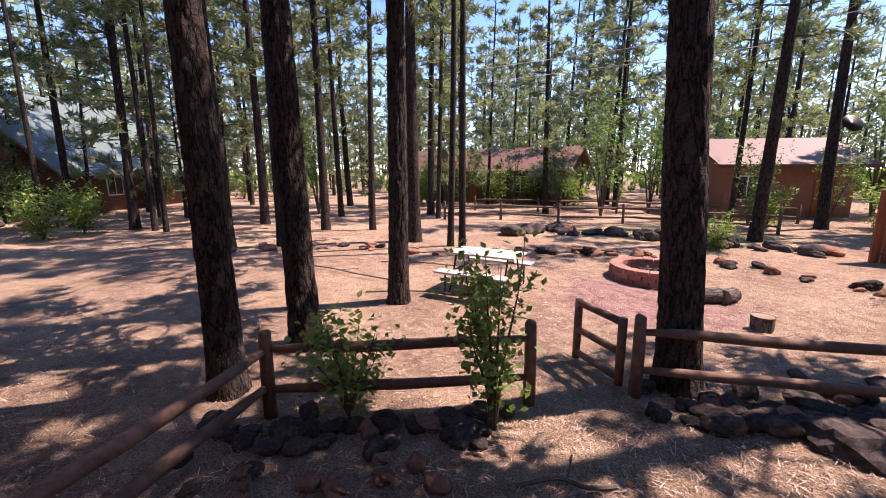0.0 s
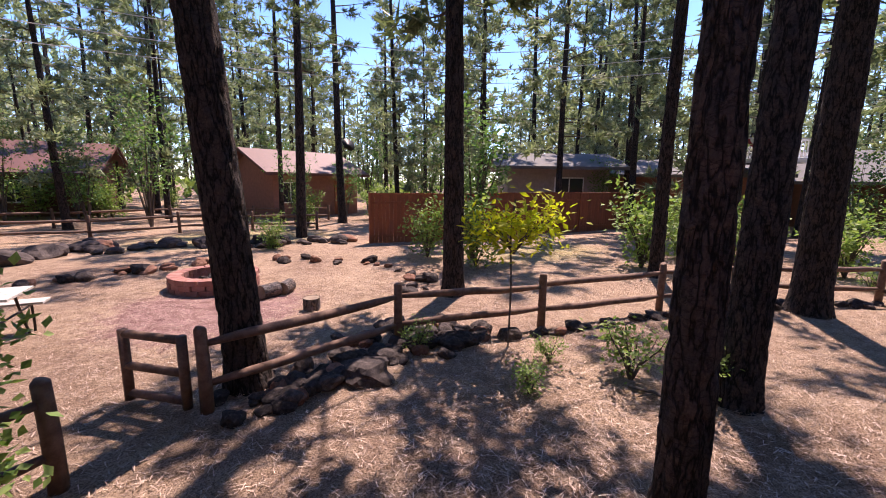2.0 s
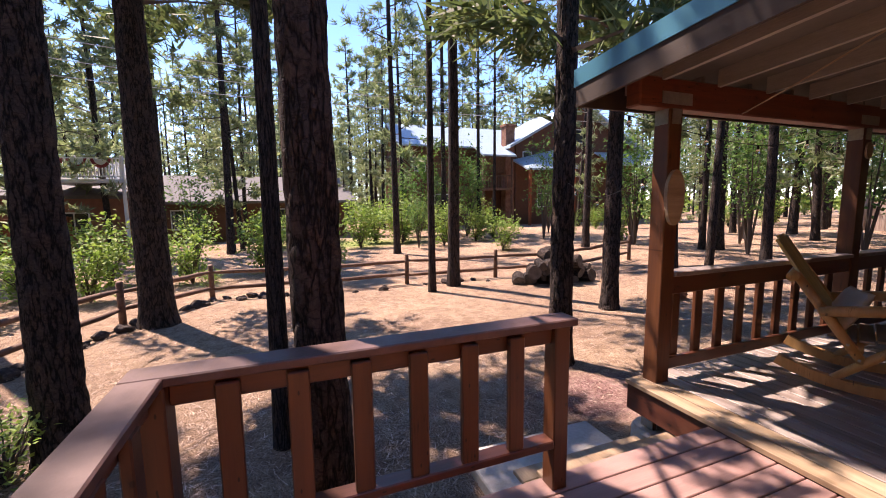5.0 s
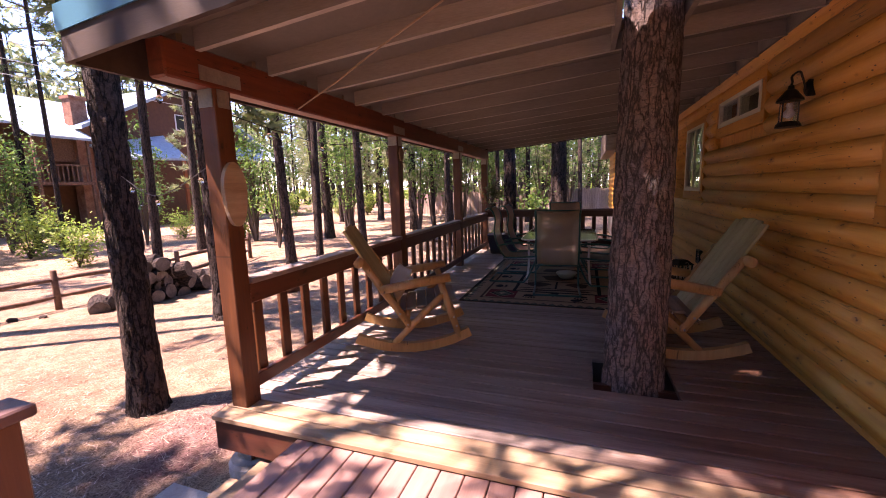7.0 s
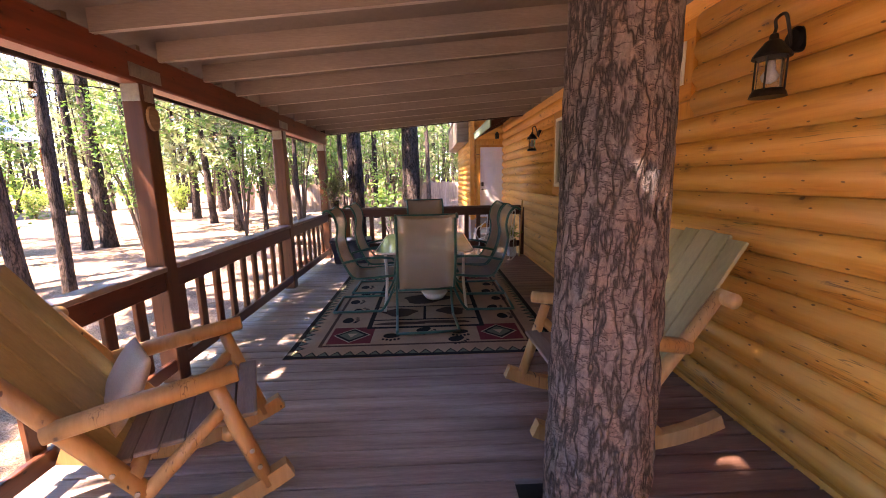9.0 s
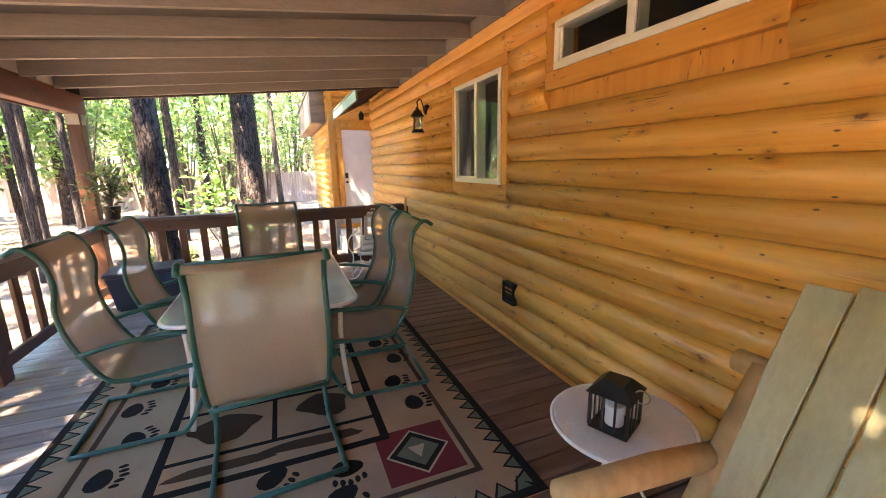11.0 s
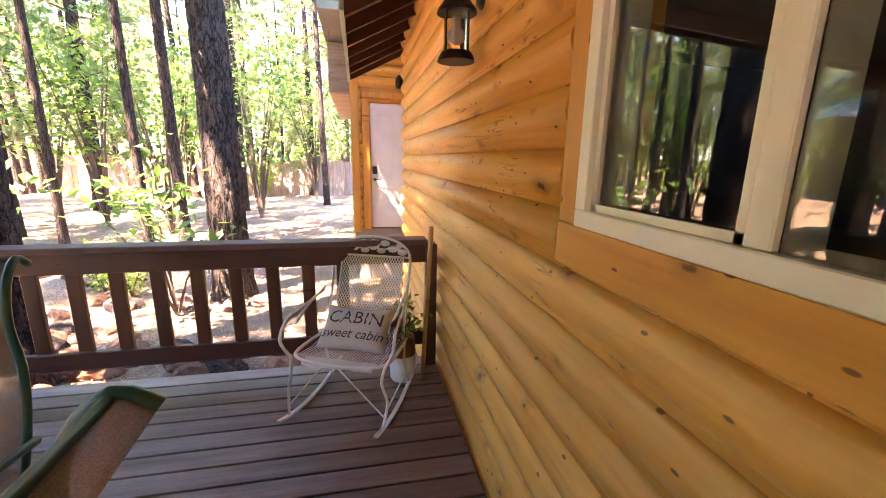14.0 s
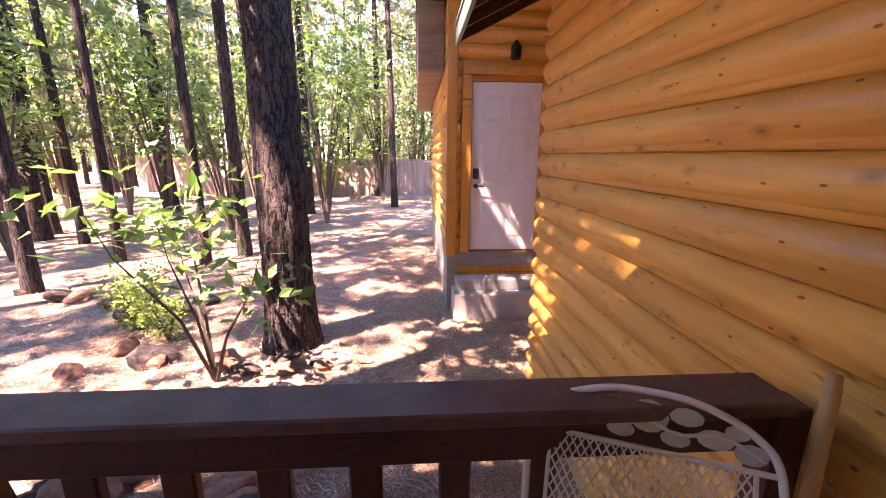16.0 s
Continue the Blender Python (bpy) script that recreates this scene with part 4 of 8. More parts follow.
def crown_mesh(name, seed, h, base, reach, boughs, tufts, length, width, per, mat, conical=0.8):
    """Boughs with twigs and needle tufts, thinning upwards, with gaps between the boughs."""
    rng = np.random.default_rng(seed)
    bm = bmesh.new()
    cs, ds = [], []
    for i in range(boughs):
        u = (i + rng.uniform(0, 1)) / boughs
        z = base + (h - base) * u
        az = rng.uniform(0, 2 * math.pi)
        r = reach * (1 - conical * u) * rng.uniform(0.55, 1.1) * (0.55 + 0.45 * min(1, u * 4))
        droop = rng.uniform(-0.12, 0.30) + 0.35 * u
        pts = [(0, 0, z)]
        for k in range(1, 4):
            f = k / 3
            pts.append((math.cos(az) * r * f, math.sin(az) * r * f, z + r * f * droop - 0.10 * r * f * f + rng.normal(0, 0.04)))
            az += rng.normal(0, 0.10)
        tube(bm, pts, [0.035 * (1 - 0.5 * u) + 0.008, 0.022, 0.012, 0.004], 3, False)
        pts = np.array(pts)
        for _ in range(tufts):
            f = rng.uniform(0.35, 1.0) ** 0.7 * 3
            k = min(2, int(f))
            p = pts[k] + (pts[k + 1] - pts[k]) * (f - k)
            out = np.array((math.cos(az), math.sin(az), 0.35)) + rng.normal(0, 0.5, 3)
            p = p + rng.normal(0, 1, 3) * np.array((0.24, 0.24, 0.12)) * (0.4 + r * 0.22)
            cs.append(p)
            ds.append(out / np.linalg.norm(out))
    limbs = mesh_of(bm, name + "_limbs")
    v = blades(rng, np.array(cs), np.array(ds), length, width, per, 0.75)
    me = bpy.data.meshes.new(name)
    lv = np.empty(len(limbs.vertices) * 3)
    limbs.vertices.foreach_get("co", lv)
    lv = lv.reshape(-1, 3)
    lf = [tuple(p.vertices) for p in limbs.polygons]
    o = len(lv)
    tri = np.arange(len(v)).reshape(-1, 3) + o
    me.from_pydata(np.vstack([lv, v]).tolist(), [], lf + tri.tolist())
    me.materials.append(mat)
    me.materials.append(M["twig"])
    me.polygons.foreach_set("material_index", [1] * len(lf) + [0] * len(tri))
    me.update()
    bpy.data.meshes.remove(limbs)
    return me


SHADE = [crown_mesh("crown", 5 + i, 19.0, 4.6 + i * 0.5, 3.3, 54, 16, 0.42, 0.08, 9, M["needle"]) for i in range(3)]
HIGH = crown_mesh("crown", 8, 19.0, 10.5, 2.0, 26, 12, 0.32, 0.05, 8, M["needle"])
LOW = crown_mesh("crown", 10, 19.0, 3.9, 3.7, 62, 20, 0.42, 0.08, 9, M["needle"])
SHORT = crown_mesh("crown", 9, 12.0, 5.6, 4.6, 48, 20, 0.42, 0.08, 9, M["needle"])
TALL = [crown_mesh("crown", 11 + i, 19.0, 5.5 + i * 0.8, 2.8, 38, 13, 0.32, 0.05, 9, M["needle"]) for i in range(4)]
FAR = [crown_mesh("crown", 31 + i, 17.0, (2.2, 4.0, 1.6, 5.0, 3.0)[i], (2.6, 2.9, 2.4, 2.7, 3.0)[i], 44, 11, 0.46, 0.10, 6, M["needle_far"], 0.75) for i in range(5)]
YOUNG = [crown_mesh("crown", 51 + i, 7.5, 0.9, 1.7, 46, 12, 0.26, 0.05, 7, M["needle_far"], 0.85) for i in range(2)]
FAR_TRUNK = [sheet("trunk", *trunk_mesh(80 + i, 0.19, 17.0, False), M["bark"], True) for i in range(4)]
YOUNG_TRUNK = sheet("trunk", *trunk_mesh(90, 0.07, 7.5, False), M["bark"], True)


def pine(x, y, d, lean=(0.0, 0.0), fine=False, seed=0, mat="bark", h=19.0, z=None, label="tall ponderosa pine with dark plated bark", crown=None):
    t = thing("pine_tree", label, "tree", "pines round the cabin")
    z = gz(x, y) if z is None else z
    me = sheet("trunk", *trunk_mesh(seed, d / 2, h, fine), M[mat], True)
    sh = Matrix.Identity(4)
    sh[0][2], sh[1][2] = lean
    part("trunk", me, M[mat], t)
    c = part("crown", crown or TALL[seed % 4], M["needle"], t, "green needle crown")
    c.rotation_euler = (0, 0, seed * 1.7)
    rot = Vector((lean[0], lean[1], 1)).to_track_quat("Z", "Y").to_matrix().to_4x4()
    t.matrix_world = Matrix.Translation((x, y, z)) @ rot
    return t


# x, y, thickness, lean in metres per metre
NEAR_PINES = [
    (-3.01, 3.35, 0.33, 0.0, 0.0), (-3.05, 4.57, 0.38, -0.018, 0.0), (-2.78, 6.66, 0.34, 0.0, 0.0), (1.28, 5.05, 0.40, -0.065, -0.02),
    (5.26, 6.69, 0.40, 0.0, 0.0), (5.26, 1.92, 0.37, 0.0, 0.0), (9.73, 2.32, 0.56, 0.0, 0.0), (2.97, 1.49, 0.27, 0.0, 0.0),
    (3.10, -0.19, 0.28, 0.0, 0.0), (5.37, -3.50, 0.31, 0.0, 0.0), (7.28, -6.22, 0.33, 0.0, 0.0),
    # the last one, at (10.2, 5.2), is made up to shade the yard
    (0.575, -4.10, 0.44, -0.012, -0.012), (1.73, -13.78, 0.50, 0.0, 0.0), (2.84, -11.59, 0.34, 0.0, 0.0), (10.2, 5.2, 0.30, 0.0, 0.0),
]
for i, (x, y, d, lx, ly) in enumerate(NEAR_PINES):
    if i == 11:
        pine(x, y, d, (lx, ly), True, 5 + i, "bark_warm", z=-0.6, label="grey-brown plated pine growing through the deck")
    else:
        # crowns are mostly above the view, picked for where their shade falls
        pine(x, y, d, (lx, ly), True, 5 + i, crown=HIGH if i in (5, 7, 8) else SHORT if i == 6 else TALL[2] if i == 14 else LOW if i in (9, 10, 12) else SHADE[i % 3])

MID_PINES = [  # x, y, thickness
    (4.75, 0.10, 0.17), (-5.14, 12.37, 0.42), (-3.77, 11.99, 0.2), (-3.2, 11.42, 0.2), (-9.49, 13.44, 0.34), (-17.08, 11.13, 0.36), (-15.81, 11.08, 0.22),
    (-14.78, 10.81, 0.18), (-9.73, 9.24, 0.3), (-7.77, 14.08, 0.25), (-13.24, 14.13, 0.38), (-8.67, 10.15, 0.22), (5.18, 16.25, 0.38), (8.64, 20.71, 0.42),
    (10.25, -3.36, 0.19), (10.71, -4.13, 0.33), (21.47, 2.42, 0.36), (11.73, -15.06, 0.24), (11.47, -15.59, 0.42), (15.4, -30.8, 0.4),
    (6.02, -15.64, 0.22), (7.88, -19.02, 0.19), (6.02, -17.44, 0.17), (4.32, -17.18, 0.19), (3.86, -17.82, 0.25), (3.95, -23.38, 0.28), (9.34, -20.05, 0.24),
    (-12.0, 18.0, 0.3), (-7.0, 19.0, 0.24), (7.6, -9.6, 0.2), (9.3, -10.5, 0.3), (12.6, -8.8, 0.26), (8.4, -13.2, 0.28), (14.5, -11.8, 0.3), (5.4, -14.0, 0.16),
    (-20.5, 14.5, 0.3), (-23.0, 12.0, 0.34), (-24.5, 16.5, 0.3), (-21.5, 10.2, 0.22), (3.2, 21.0, 0.2), (6.0, 22.3, 0.26), (22.5, -8.5, 0.32), (24.0, -11.5, 0.28), (21.5, -11.2, 0.2), (1.2, -25.0, 0.26), (18.0, -4.5, 0.3),
]
for i, (x, y, d) in enumerate(MID_PINES):
    t = thing("pine_tree", "slender ponderosa pine with dark trunk", "tree", "pines round the cabin")
    part("trunk", FAR_TRUNK[i % 4], M["bark"], t).scale = (d / 0.38, d / 0.38, 1.1)
    part("crown", TALL[i % 4], M["needle"], t).rotation_euler = (0, 0, i * 2.1)
    t.matrix_world = pose(x, y, gz(x, y), 0.8 * math.sin(i * 3.3), 0.8 * math.cos(i * 2.7), 0)

# houses stand inside these clearings
CLEAR = [(-31, 17, 6.5), (32, -24, 7.5), (8.6, 27.5, 5.0), (20.5, 17.2, 4), (28.5, 12.8, 5.5), (31.5, -14.5, 7), (-8.5, 35, 6), (33, 3, 6)]
YARD = [(1.5, 9.5, 8.5), (10.5, 10.5, 4.5), (0, -5, 13), (11, 0, 7), (-9, 5, 9), (2.0, 16.5, 7), (2, -20, 7), (15, -8, 5), (20, -16, 5), (16, 4, 6.5)]


def scatter(n, rmin, rmax, seed, gap, avoid):
    rnd = random.Random(seed)
    got = []
    tries = 0
    while len(got) < n and tries < n * 60:
        tries += 1
        a, r = rnd.uniform(0, 2 * math.pi), math.sqrt(rnd.uniform(rmin ** 2, rmax ** 2))
        x, y = 2 + r * math.cos(a), -2 + r * math.sin(a)
        if x < -0.5 and y < 2 and x > -8 and y > -21:
            continue
        if any(math.hypot(x - q[0], y - q[1]) < q[2] for q in avoid):
            continue
        if any(math.hypot(x - q[0], y - q[1]) < gap for q in got):
            continue
        got.append((x, y))
    return got


rf = random.Random(77)
for i, (x, y) in enumerate(scatter(246, 14, 50, 5, 1.8, CLEAR + YARD)):
    s = rf.uniform(0.75, 1.25)
    t = thing("pine_tree", "distant ponderosa pine in the woods", "tree", "pines of the woods")
    if i % 9 == 0:
        part("trunk", YOUNG_TRUNK, M["bark"], t)
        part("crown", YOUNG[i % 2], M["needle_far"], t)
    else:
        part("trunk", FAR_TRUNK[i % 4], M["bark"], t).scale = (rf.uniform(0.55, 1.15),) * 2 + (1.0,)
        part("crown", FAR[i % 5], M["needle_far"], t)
    t.matrix_world = pose(x, y, gz(x, y), rf.uniform(-2, 2), rf.uniform(-2, 2), rf.uniform(0, 360)) @ Matrix.Diagonal((s, s, s, 1))


# ---------------- broadleaf shrubs ----------------
def leafy_mesh(name, seed, h, reach, stems, clumps, per, length, width, mat, low=0.15):
    rng = np.random.default_rng(seed)
    bm = bmesh.new()
    cs, ds = [], []
    for i in range(stems):
        az = rng.uniform(0, 2 * math.pi)
        top = h * rng.uniform(0.6, 1.0)
        rr = reach * rng.uniform(0.3, 0.9)
        pts = [(0, 0, 0), (math.cos(az) * rr * 0.3, math.sin(az) * rr * 0.3, top * 0.4), (math.cos(az) * rr * 0.8, math.sin(az) * rr * 0.8, top * 0.75), (math.cos(az) * rr, math.sin(az) * rr, top)]
        tube(bm, pts, [0.012 + h * 0.006, 0.010 + h * 0.003, 0.006, 0.003], 4, False)
        pts = np.array(pts)
        for _ in range(clumps):
            f = low * 3 + rng.uniform(0, 1) ** 0.8 * (3 - low * 3)
            k = min(2, int(f))
            p = pts[k] + (pts[k + 1] - pts[k]) * (f - k) + rng.normal(0, 1, 3) * np.array((0.2, 0.2, 0.12)) * reach
            cs.append(p)
            o = rng.normal(0, 1, 3)
            o[2] = abs(o[2]) * 0.4
            ds.append(o / np.linalg.norm(o))
    limbs = [(tuple(v.co)) for v in bm.verts]
    bm.verts.index_update()
    lf = [tuple(v.index for v in f.verts) for f in bm.faces]
    bm.free()
    n = len(cs) * per
    c = np.repeat(np.array(cs), per, 0) + rng.normal(0, length * 0.8, (n, 3))
    d = np.repeat(np.array(ds), per, 0) + rng.normal(0, 0.6, (n, 3))
    d /= np.linalg.norm(d, axis=1)[:, None]
    s = np.cross(d, np.array((0, 0, 1.0)) + rng.normal(0, 0.45, (n, 3)))
    s /= np.linalg.norm(s, axis=1)[:, None] + 1e-9
    ln, wd = length * rng.uniform(0.6, 1.2, (n, 1)), width * rng.uniform(0.7, 1.2, (n, 1))
    v = np.empty((n, 4, 3))
    v[:, 0] = c
    v[:, 1] = c + d * ln * 0.45 + s * wd * 0.5
    v[:, 2] = c + d * ln
    v[:, 3] = c + d * ln * 0.45 - s * wd * 0.5
    v[:, 2] -= np.cross(s, d) * wd * 0.25
    o = len(limbs)
    idx = np.arange(n)[:, None] * 4 + o
    tris = np.concatenate([idx + np.array(k) for k in ((0, 1, 2), (0, 2, 3))]).tolist()
    me = bpy.data.meshes.new(name)
    me.from_pydata(limbs + v.reshape(-1, 3).tolist(), [], lf + tris)
    me.materials.append(mat)
    me.materials.append(M["twig"])
    me.polygons.foreach_set("material_index", [1] * len(lf) + [0] * len(tris))
    me.update()
    return me


SPLIT = {}


def split_leafy(me):
    """The stems and the leaves of a shrub as two meshes."""
    if me.name not in SPLIT:
        out = []
        for keep, nm in ((1, "stem"), (0, "foliage")):
            bm = bmesh.new()
            bm.from_mesh(me)
            bmesh.ops.delete(bm, geom=[f for f in bm.faces if f.material_index != keep], context="FACES")
            for f in bm.faces:
                f.material_index = 0
            q = mesh_of(bm, nm)
            q.materials.append(me.materials[keep])
            out.append(q)
        SPLIT[me.name] = out
    return SPLIT[me.name]


def shrub(me, x, y, s, rot, label, name="shrub", category="shrub", group=""):
    t = thing(name, label, category, group)
    stems, leaves = split_leafy(me)
    part("stem", stems, M["twig"], t)
    part("foliage", leaves, M["oak"], t)
    t.matrix_world = pose(x, y, gz(x, y) - 0.02, 0, 0, rot) @ Matrix.Diagonal((s, s, s, 1))
    return t


OAK_TALL = [leafy_mesh("oak_sapling", 201 + i, 5.0, 1.3, 9, 17, 7, 0.15, 0.09, M["oak"], 0.25) for i in range(2)]
OAK_BUSH = [leafy_mesh("oak_bush", 211 + i, 2.0, 1.0, 10, 16, 7, 0.15, 0.09, M["shrub"], 0.1) for i in range(2)]
LOW_BUSH = [leafy_mesh("low_bush", 221 + i, 0.75, 0.42, 9, 9, 6, 0.075, 0.04, M["shrub"], 0.15) for i in range(3)]
shrub(leafy_mesh("near_bush", 231, 1.0, 0.42, 8, 14, 6, 0.085, 0.055, M["shrub"], 0.2), -1.62, 3.45, 1.0, 20, "leafy green shrub beside the rail fence")
shrub(leafy_mesh("near_bush", 232, 1.75, 0.36, 7, 20, 6, 0.085, 0.055, M["shrub"], 0.15), -0.31, 3.70, 1.0, 80, "tall leafy green shrub beside the rail fence")
shrub(leafy_mesh("near_bush", 233, 1.95, 0.9, 5, 8, 6, 0.17, 0.085, M["oak"], 0.66), 2.2, -13.05, 1.0, 30, "young oak with broad bright leaves beside the pine")
for i, (x, y, s) in enumerate([(3.22, 4.75, 0.6), (4.81, 2.78, 1.0), (5.0, 2.2, 0.9), (3.6, 3.2, 0.6), (11.2, 9.6, 0.7), (13.0, 2.0, 0.8), (3.1, -13.9, 0.8), (4.4, 3.6, 0.5)]):
    shrub(LOW_BUSH[i % 3], x, y, s, i * 77, "low green undergrowth in the needle litter", "low_bush")
sap = thing("sapling", "thin sapling with bright yellow-green leaf sprays", "tree")
part("stem", bar(smooth_path([(0, 0, -0.05), (0.02, 0.01, 0.8), (0.0, 0.03, 1.5), (0.05, 0.02, 1.95)]), 0.014, 6), M["twig"], sap)
part("leaves", leafy_mesh("leaves", 240, 0.6, 0.75, 10, 9, 8, 0.13, 0.055, M["yellow_leaf"], 0.3), M["yellow_leaf"], sap, "yellow-green leaf sprays").location = (0.05, 0.02, 1.25)
sap.matrix_world = pose(4.31, 4.22, gz(4.31, 4.22))
for i, (x, y, s, k) in enumerate([(7.3, 8.4, 0.95, 0), (10.94, 5.95, 1.1, 1), (7.0, 10.2, 0.85, 0), (13.5, 6.0, 0.8, 1), (15.0, 4.8, 1.0, 0), (3.6, 13.9, 0.55, 1), (3.6, -14.2, 0.4, 1), (-9.5, 28.4, 1.3, 0), (-6.8, 28.9, 1.4, 1), (-4.2, 29.2, 1.3, 0), (-1.8, 28.8, 1.3, 1), (-12.0, 28.0, 1.3, 0), (21.5, -3.5, 1.2, 0), (22.5, -6.0, 1.3, 1), (20.0, -7.5, 1.1, 0), (24.0, -4.8, 1.3, 1), (25.0, -12.0, 1.2, 0), (21.0, -9.8, 1.0, 1), (26.0, -8.0, 1.3, 0), (12.6, 4.4, 0.8, 0), (14.2, 2.6, 0.9, 1), (13.4, -1.2, 0.7, 0), (15.5, 0.8, 1.0, 1), (-17.5, 9.6, 0.8, 0), (-19.5, 10.6, 0.9, 1), (6.6, 20.0, 0.9, 0), (11.0, 21.5, 1.1, 1)]):
    shrub(OAK_BUSH[k], x, y, s, i * 61, "bright green gambel oak bush", "oak_bush")
for i, (x, y, s) in enumerate([(8.0, 9.4, 1.05), (0.5, 22.0, 1.2), (3.0, 26.0, 1.2), (17.0, 3.0, 0.8), (24.0, -6.5, 1.0), (25.5, -9.0, 0.9), (23.5, -10.4, 1.1), (-24.0, 10.5, 0.6), (6.3, 21.0, 0.8), (-5.0, 27.5, 1.0), (-8.5, 28.5, 1.1), (-2.5, 28.0, 0.9), (-11.0, 27.5, 0.9), (9.6, 22.5, 0.7), (8.0, -17.5, 1.2), (10.0, -15.0, 1.1), (6.8, -20.5, 1.4), (3.0, -21.5, 1.3), (5.0, -25.5, 1.5), (9.5, -23.0, 1.4), (12.5, -18.5, 1.3), (1.8, -27.0, 1.5), (7.5, -28.0, 1.5), (14.0, -14.0, 1.2), (4.6, -19.0, 1.1), (11.5, -12.5, 0.9), (23.5, -8.2, 1.35), (24.5, -11.0, 1.2), (0.4, -32.0, 1.6), (4.0, -33.0, 1.6), (8.5, -34.0, 1.6), (13.0, -25.0, 1.5)]):
    shrub(OAK_TALL[i % 2], x, y, s, i * 47, "slender bright green oak tree", "oak_tree", "tree")
for i, (x, y) in enumerate(scatter(280, 13, 60, 9, 1.4, CLEAR[:0] + [(1.5, 9.5, 9.5), (8, 10.5, 6.5), (0, -5, 12.0), (10, -2, 5.5), (-8, 5, 8), (2, 15, 7.0), (1, -20, 7)])):
    tall = rf.random() < 0.35
    s = rf.uniform(0.6, 1.25)
    shrub((OAK_TALL if tall else OAK_BUSH)[i % 2], x, y, s, i * 53, "green oak growth between the pines", "oak_tree" if tall else "oak_bush", "tree" if tall else "shrub", "oaks of the woods")


def far_woods():
    """The closed wood behind everything: many small-leaved crowns and trunks in one mesh."""
    rng = np.random.default_rng(5)
    vs, feet, tops = [], [], []
    n = 1500
    for i in range(n):
        a, r = rng.uniform(0, 2 * math.pi), 50 + 110 * rng.uniform(0, 1) ** 1.2
        x, y = 2 + r * math.cos(a), -2 + r * math.sin(a)
        h, z0 = rng.uniform(13, 22), gz(x, y) - 0.3
        b = h * rng.uniform(0.06, 0.35)
        k = 64
        u = rng.uniform(0, 1, k)
        rad = 2.9 * (1 - 0.8 * u) * rng.uniform(0.2, 1.0, k) + 0.2
        az = rng.uniform(0, 2 * math.pi, k)
        c = np.stack([x + rad * np.cos(az), y + rad * np.sin(az), z0 + b + (h - b) * u], 1)
        d = np.stack([np.cos(az), np.sin(az), rng.normal(0.2, 0.4, k)], 1)
        vs.append(blades(rng, c, d, 1.1, 0.40, 2, 0.6))
        feet.append((x, y, z0))
        tops.append(h)
    feet = np.array(feet)
    wide = np.array((1.0, 0.0, 0.0)) * rng.uniform(0.14, 0.26, (n, 1))
    deep = wide[:, [1, 0, 2]]
    peak = feet + np.array((0, 0, 1.0)) * np.array(tops)[:, None]
    stems = np.stack([feet - wide, feet + deep, peak, feet + deep, feet + wide, peak, feet + wide, feet - deep, peak, feet - deep, feet - wide, peak], 1).reshape(-1, 3)
    v = np.vstack(vs + [stems])
    f = np.arange(len(v)).reshape(-1, 3)
    me = bpy.data.meshes.new("far_woods")
    me.from_pydata(v.tolist(), [], f.tolist())
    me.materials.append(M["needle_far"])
    me.materials.append(M["bark"])
    me.polygons.foreach_set("material_index", [0] * (len(f) - 4 * n) + [1] * (4 * n))
    tagged(new("far_woods", me), "dense distant pine woods closing the view", "woods", "", "stuff")
    # undergrowth at the foot of the woods
    cs = []
    for i in range(5200):
        a, r = rng.uniform(0, 2 * math.pi), rng.uniform(48, 150)
        x, y = 2 + r * math.cos(a), -2 + r * math.sin(a)
        cs.append((x, y, gz(x, y) + rng.uniform(0.0, 2.6)))
    d = rng.normal(0, 1, (len(cs), 3))
    v = blades(rng, np.array(cs), d, 1.0, 0.7, 4, 0.8)
    me = bpy.data.meshes.new("undergrowth")
    me.from_pydata(v.tolist(), [], np.arange(len(v)).reshape(-1, 3).tolist())
    me.materials.append(M["shrub"])
    tagged(new("undergrowth", me), "green undergrowth at the foot of distant woods", "undergrowth", "", "stuff")


far_woods()


def litter():
    """Dry needles and cones lying on the ground where the path comes near it."""
    rng = np.random.default_rng(15)
    vs = []
    n = 130000
    r = 0.4 + 11.5 * rng.uniform(0, 1, n) ** 0.75
    a = rng.uniform(0, 2 * math.pi, n)
    x, y = 2.6 + r * np.cos(a), 1.0 + r * np.sin(a)
    m2 = 40000
    x = np.concatenate([x, rng.uniform(-0.2, 6.0, m2)])
    y = np.concatenate([y, rng.uniform(-19.0, -11.0, m2)])
    keep = ~((x > -8) & (x < 3.5) & (y > -10.8) & (y < 1.05)) & ~((x < 0.0) & (y < -10.8))
    x, y = x[keep], y[keep]
    z = np.array([gz(p, q) for p, q in zip(x, y)]) + rng.uniform(0.004, 0.03, len(x))
    c = np.stack([x, y, z], 1)
    az = rng.uniform(0, 2 * math.pi, len(x))
    d = np.stack([np.cos(az), np.sin(az), rng.normal(0, 0.12, len(x))], 1)
    s = np.stack([-np.sin(az), np.cos(az), np.zeros(len(x))], 1)
    ln = rng.uniform(0.05, 0.13, (len(x), 1))
    wd = rng.uniform(0.002, 0.005, (len(x), 1))
    v = np.empty((len(x), 3, 3))
    v[:, 0], v[:, 1], v[:, 2] = c - s * wd, c + s * wd, c + d * ln
    v = v.reshape(-1, 3)
    me = bpy.data.meshes.new("needle_litter")
    me.from_pydata(v.tolist(), [], np.arange(len(v)).reshape(-1, 3).tolist())
    me.materials.append(M["dry_needle"])
    tagged(new("needle_litter", me), "dry tan pine needles strewn over the ground", "needles", "", "stuff")


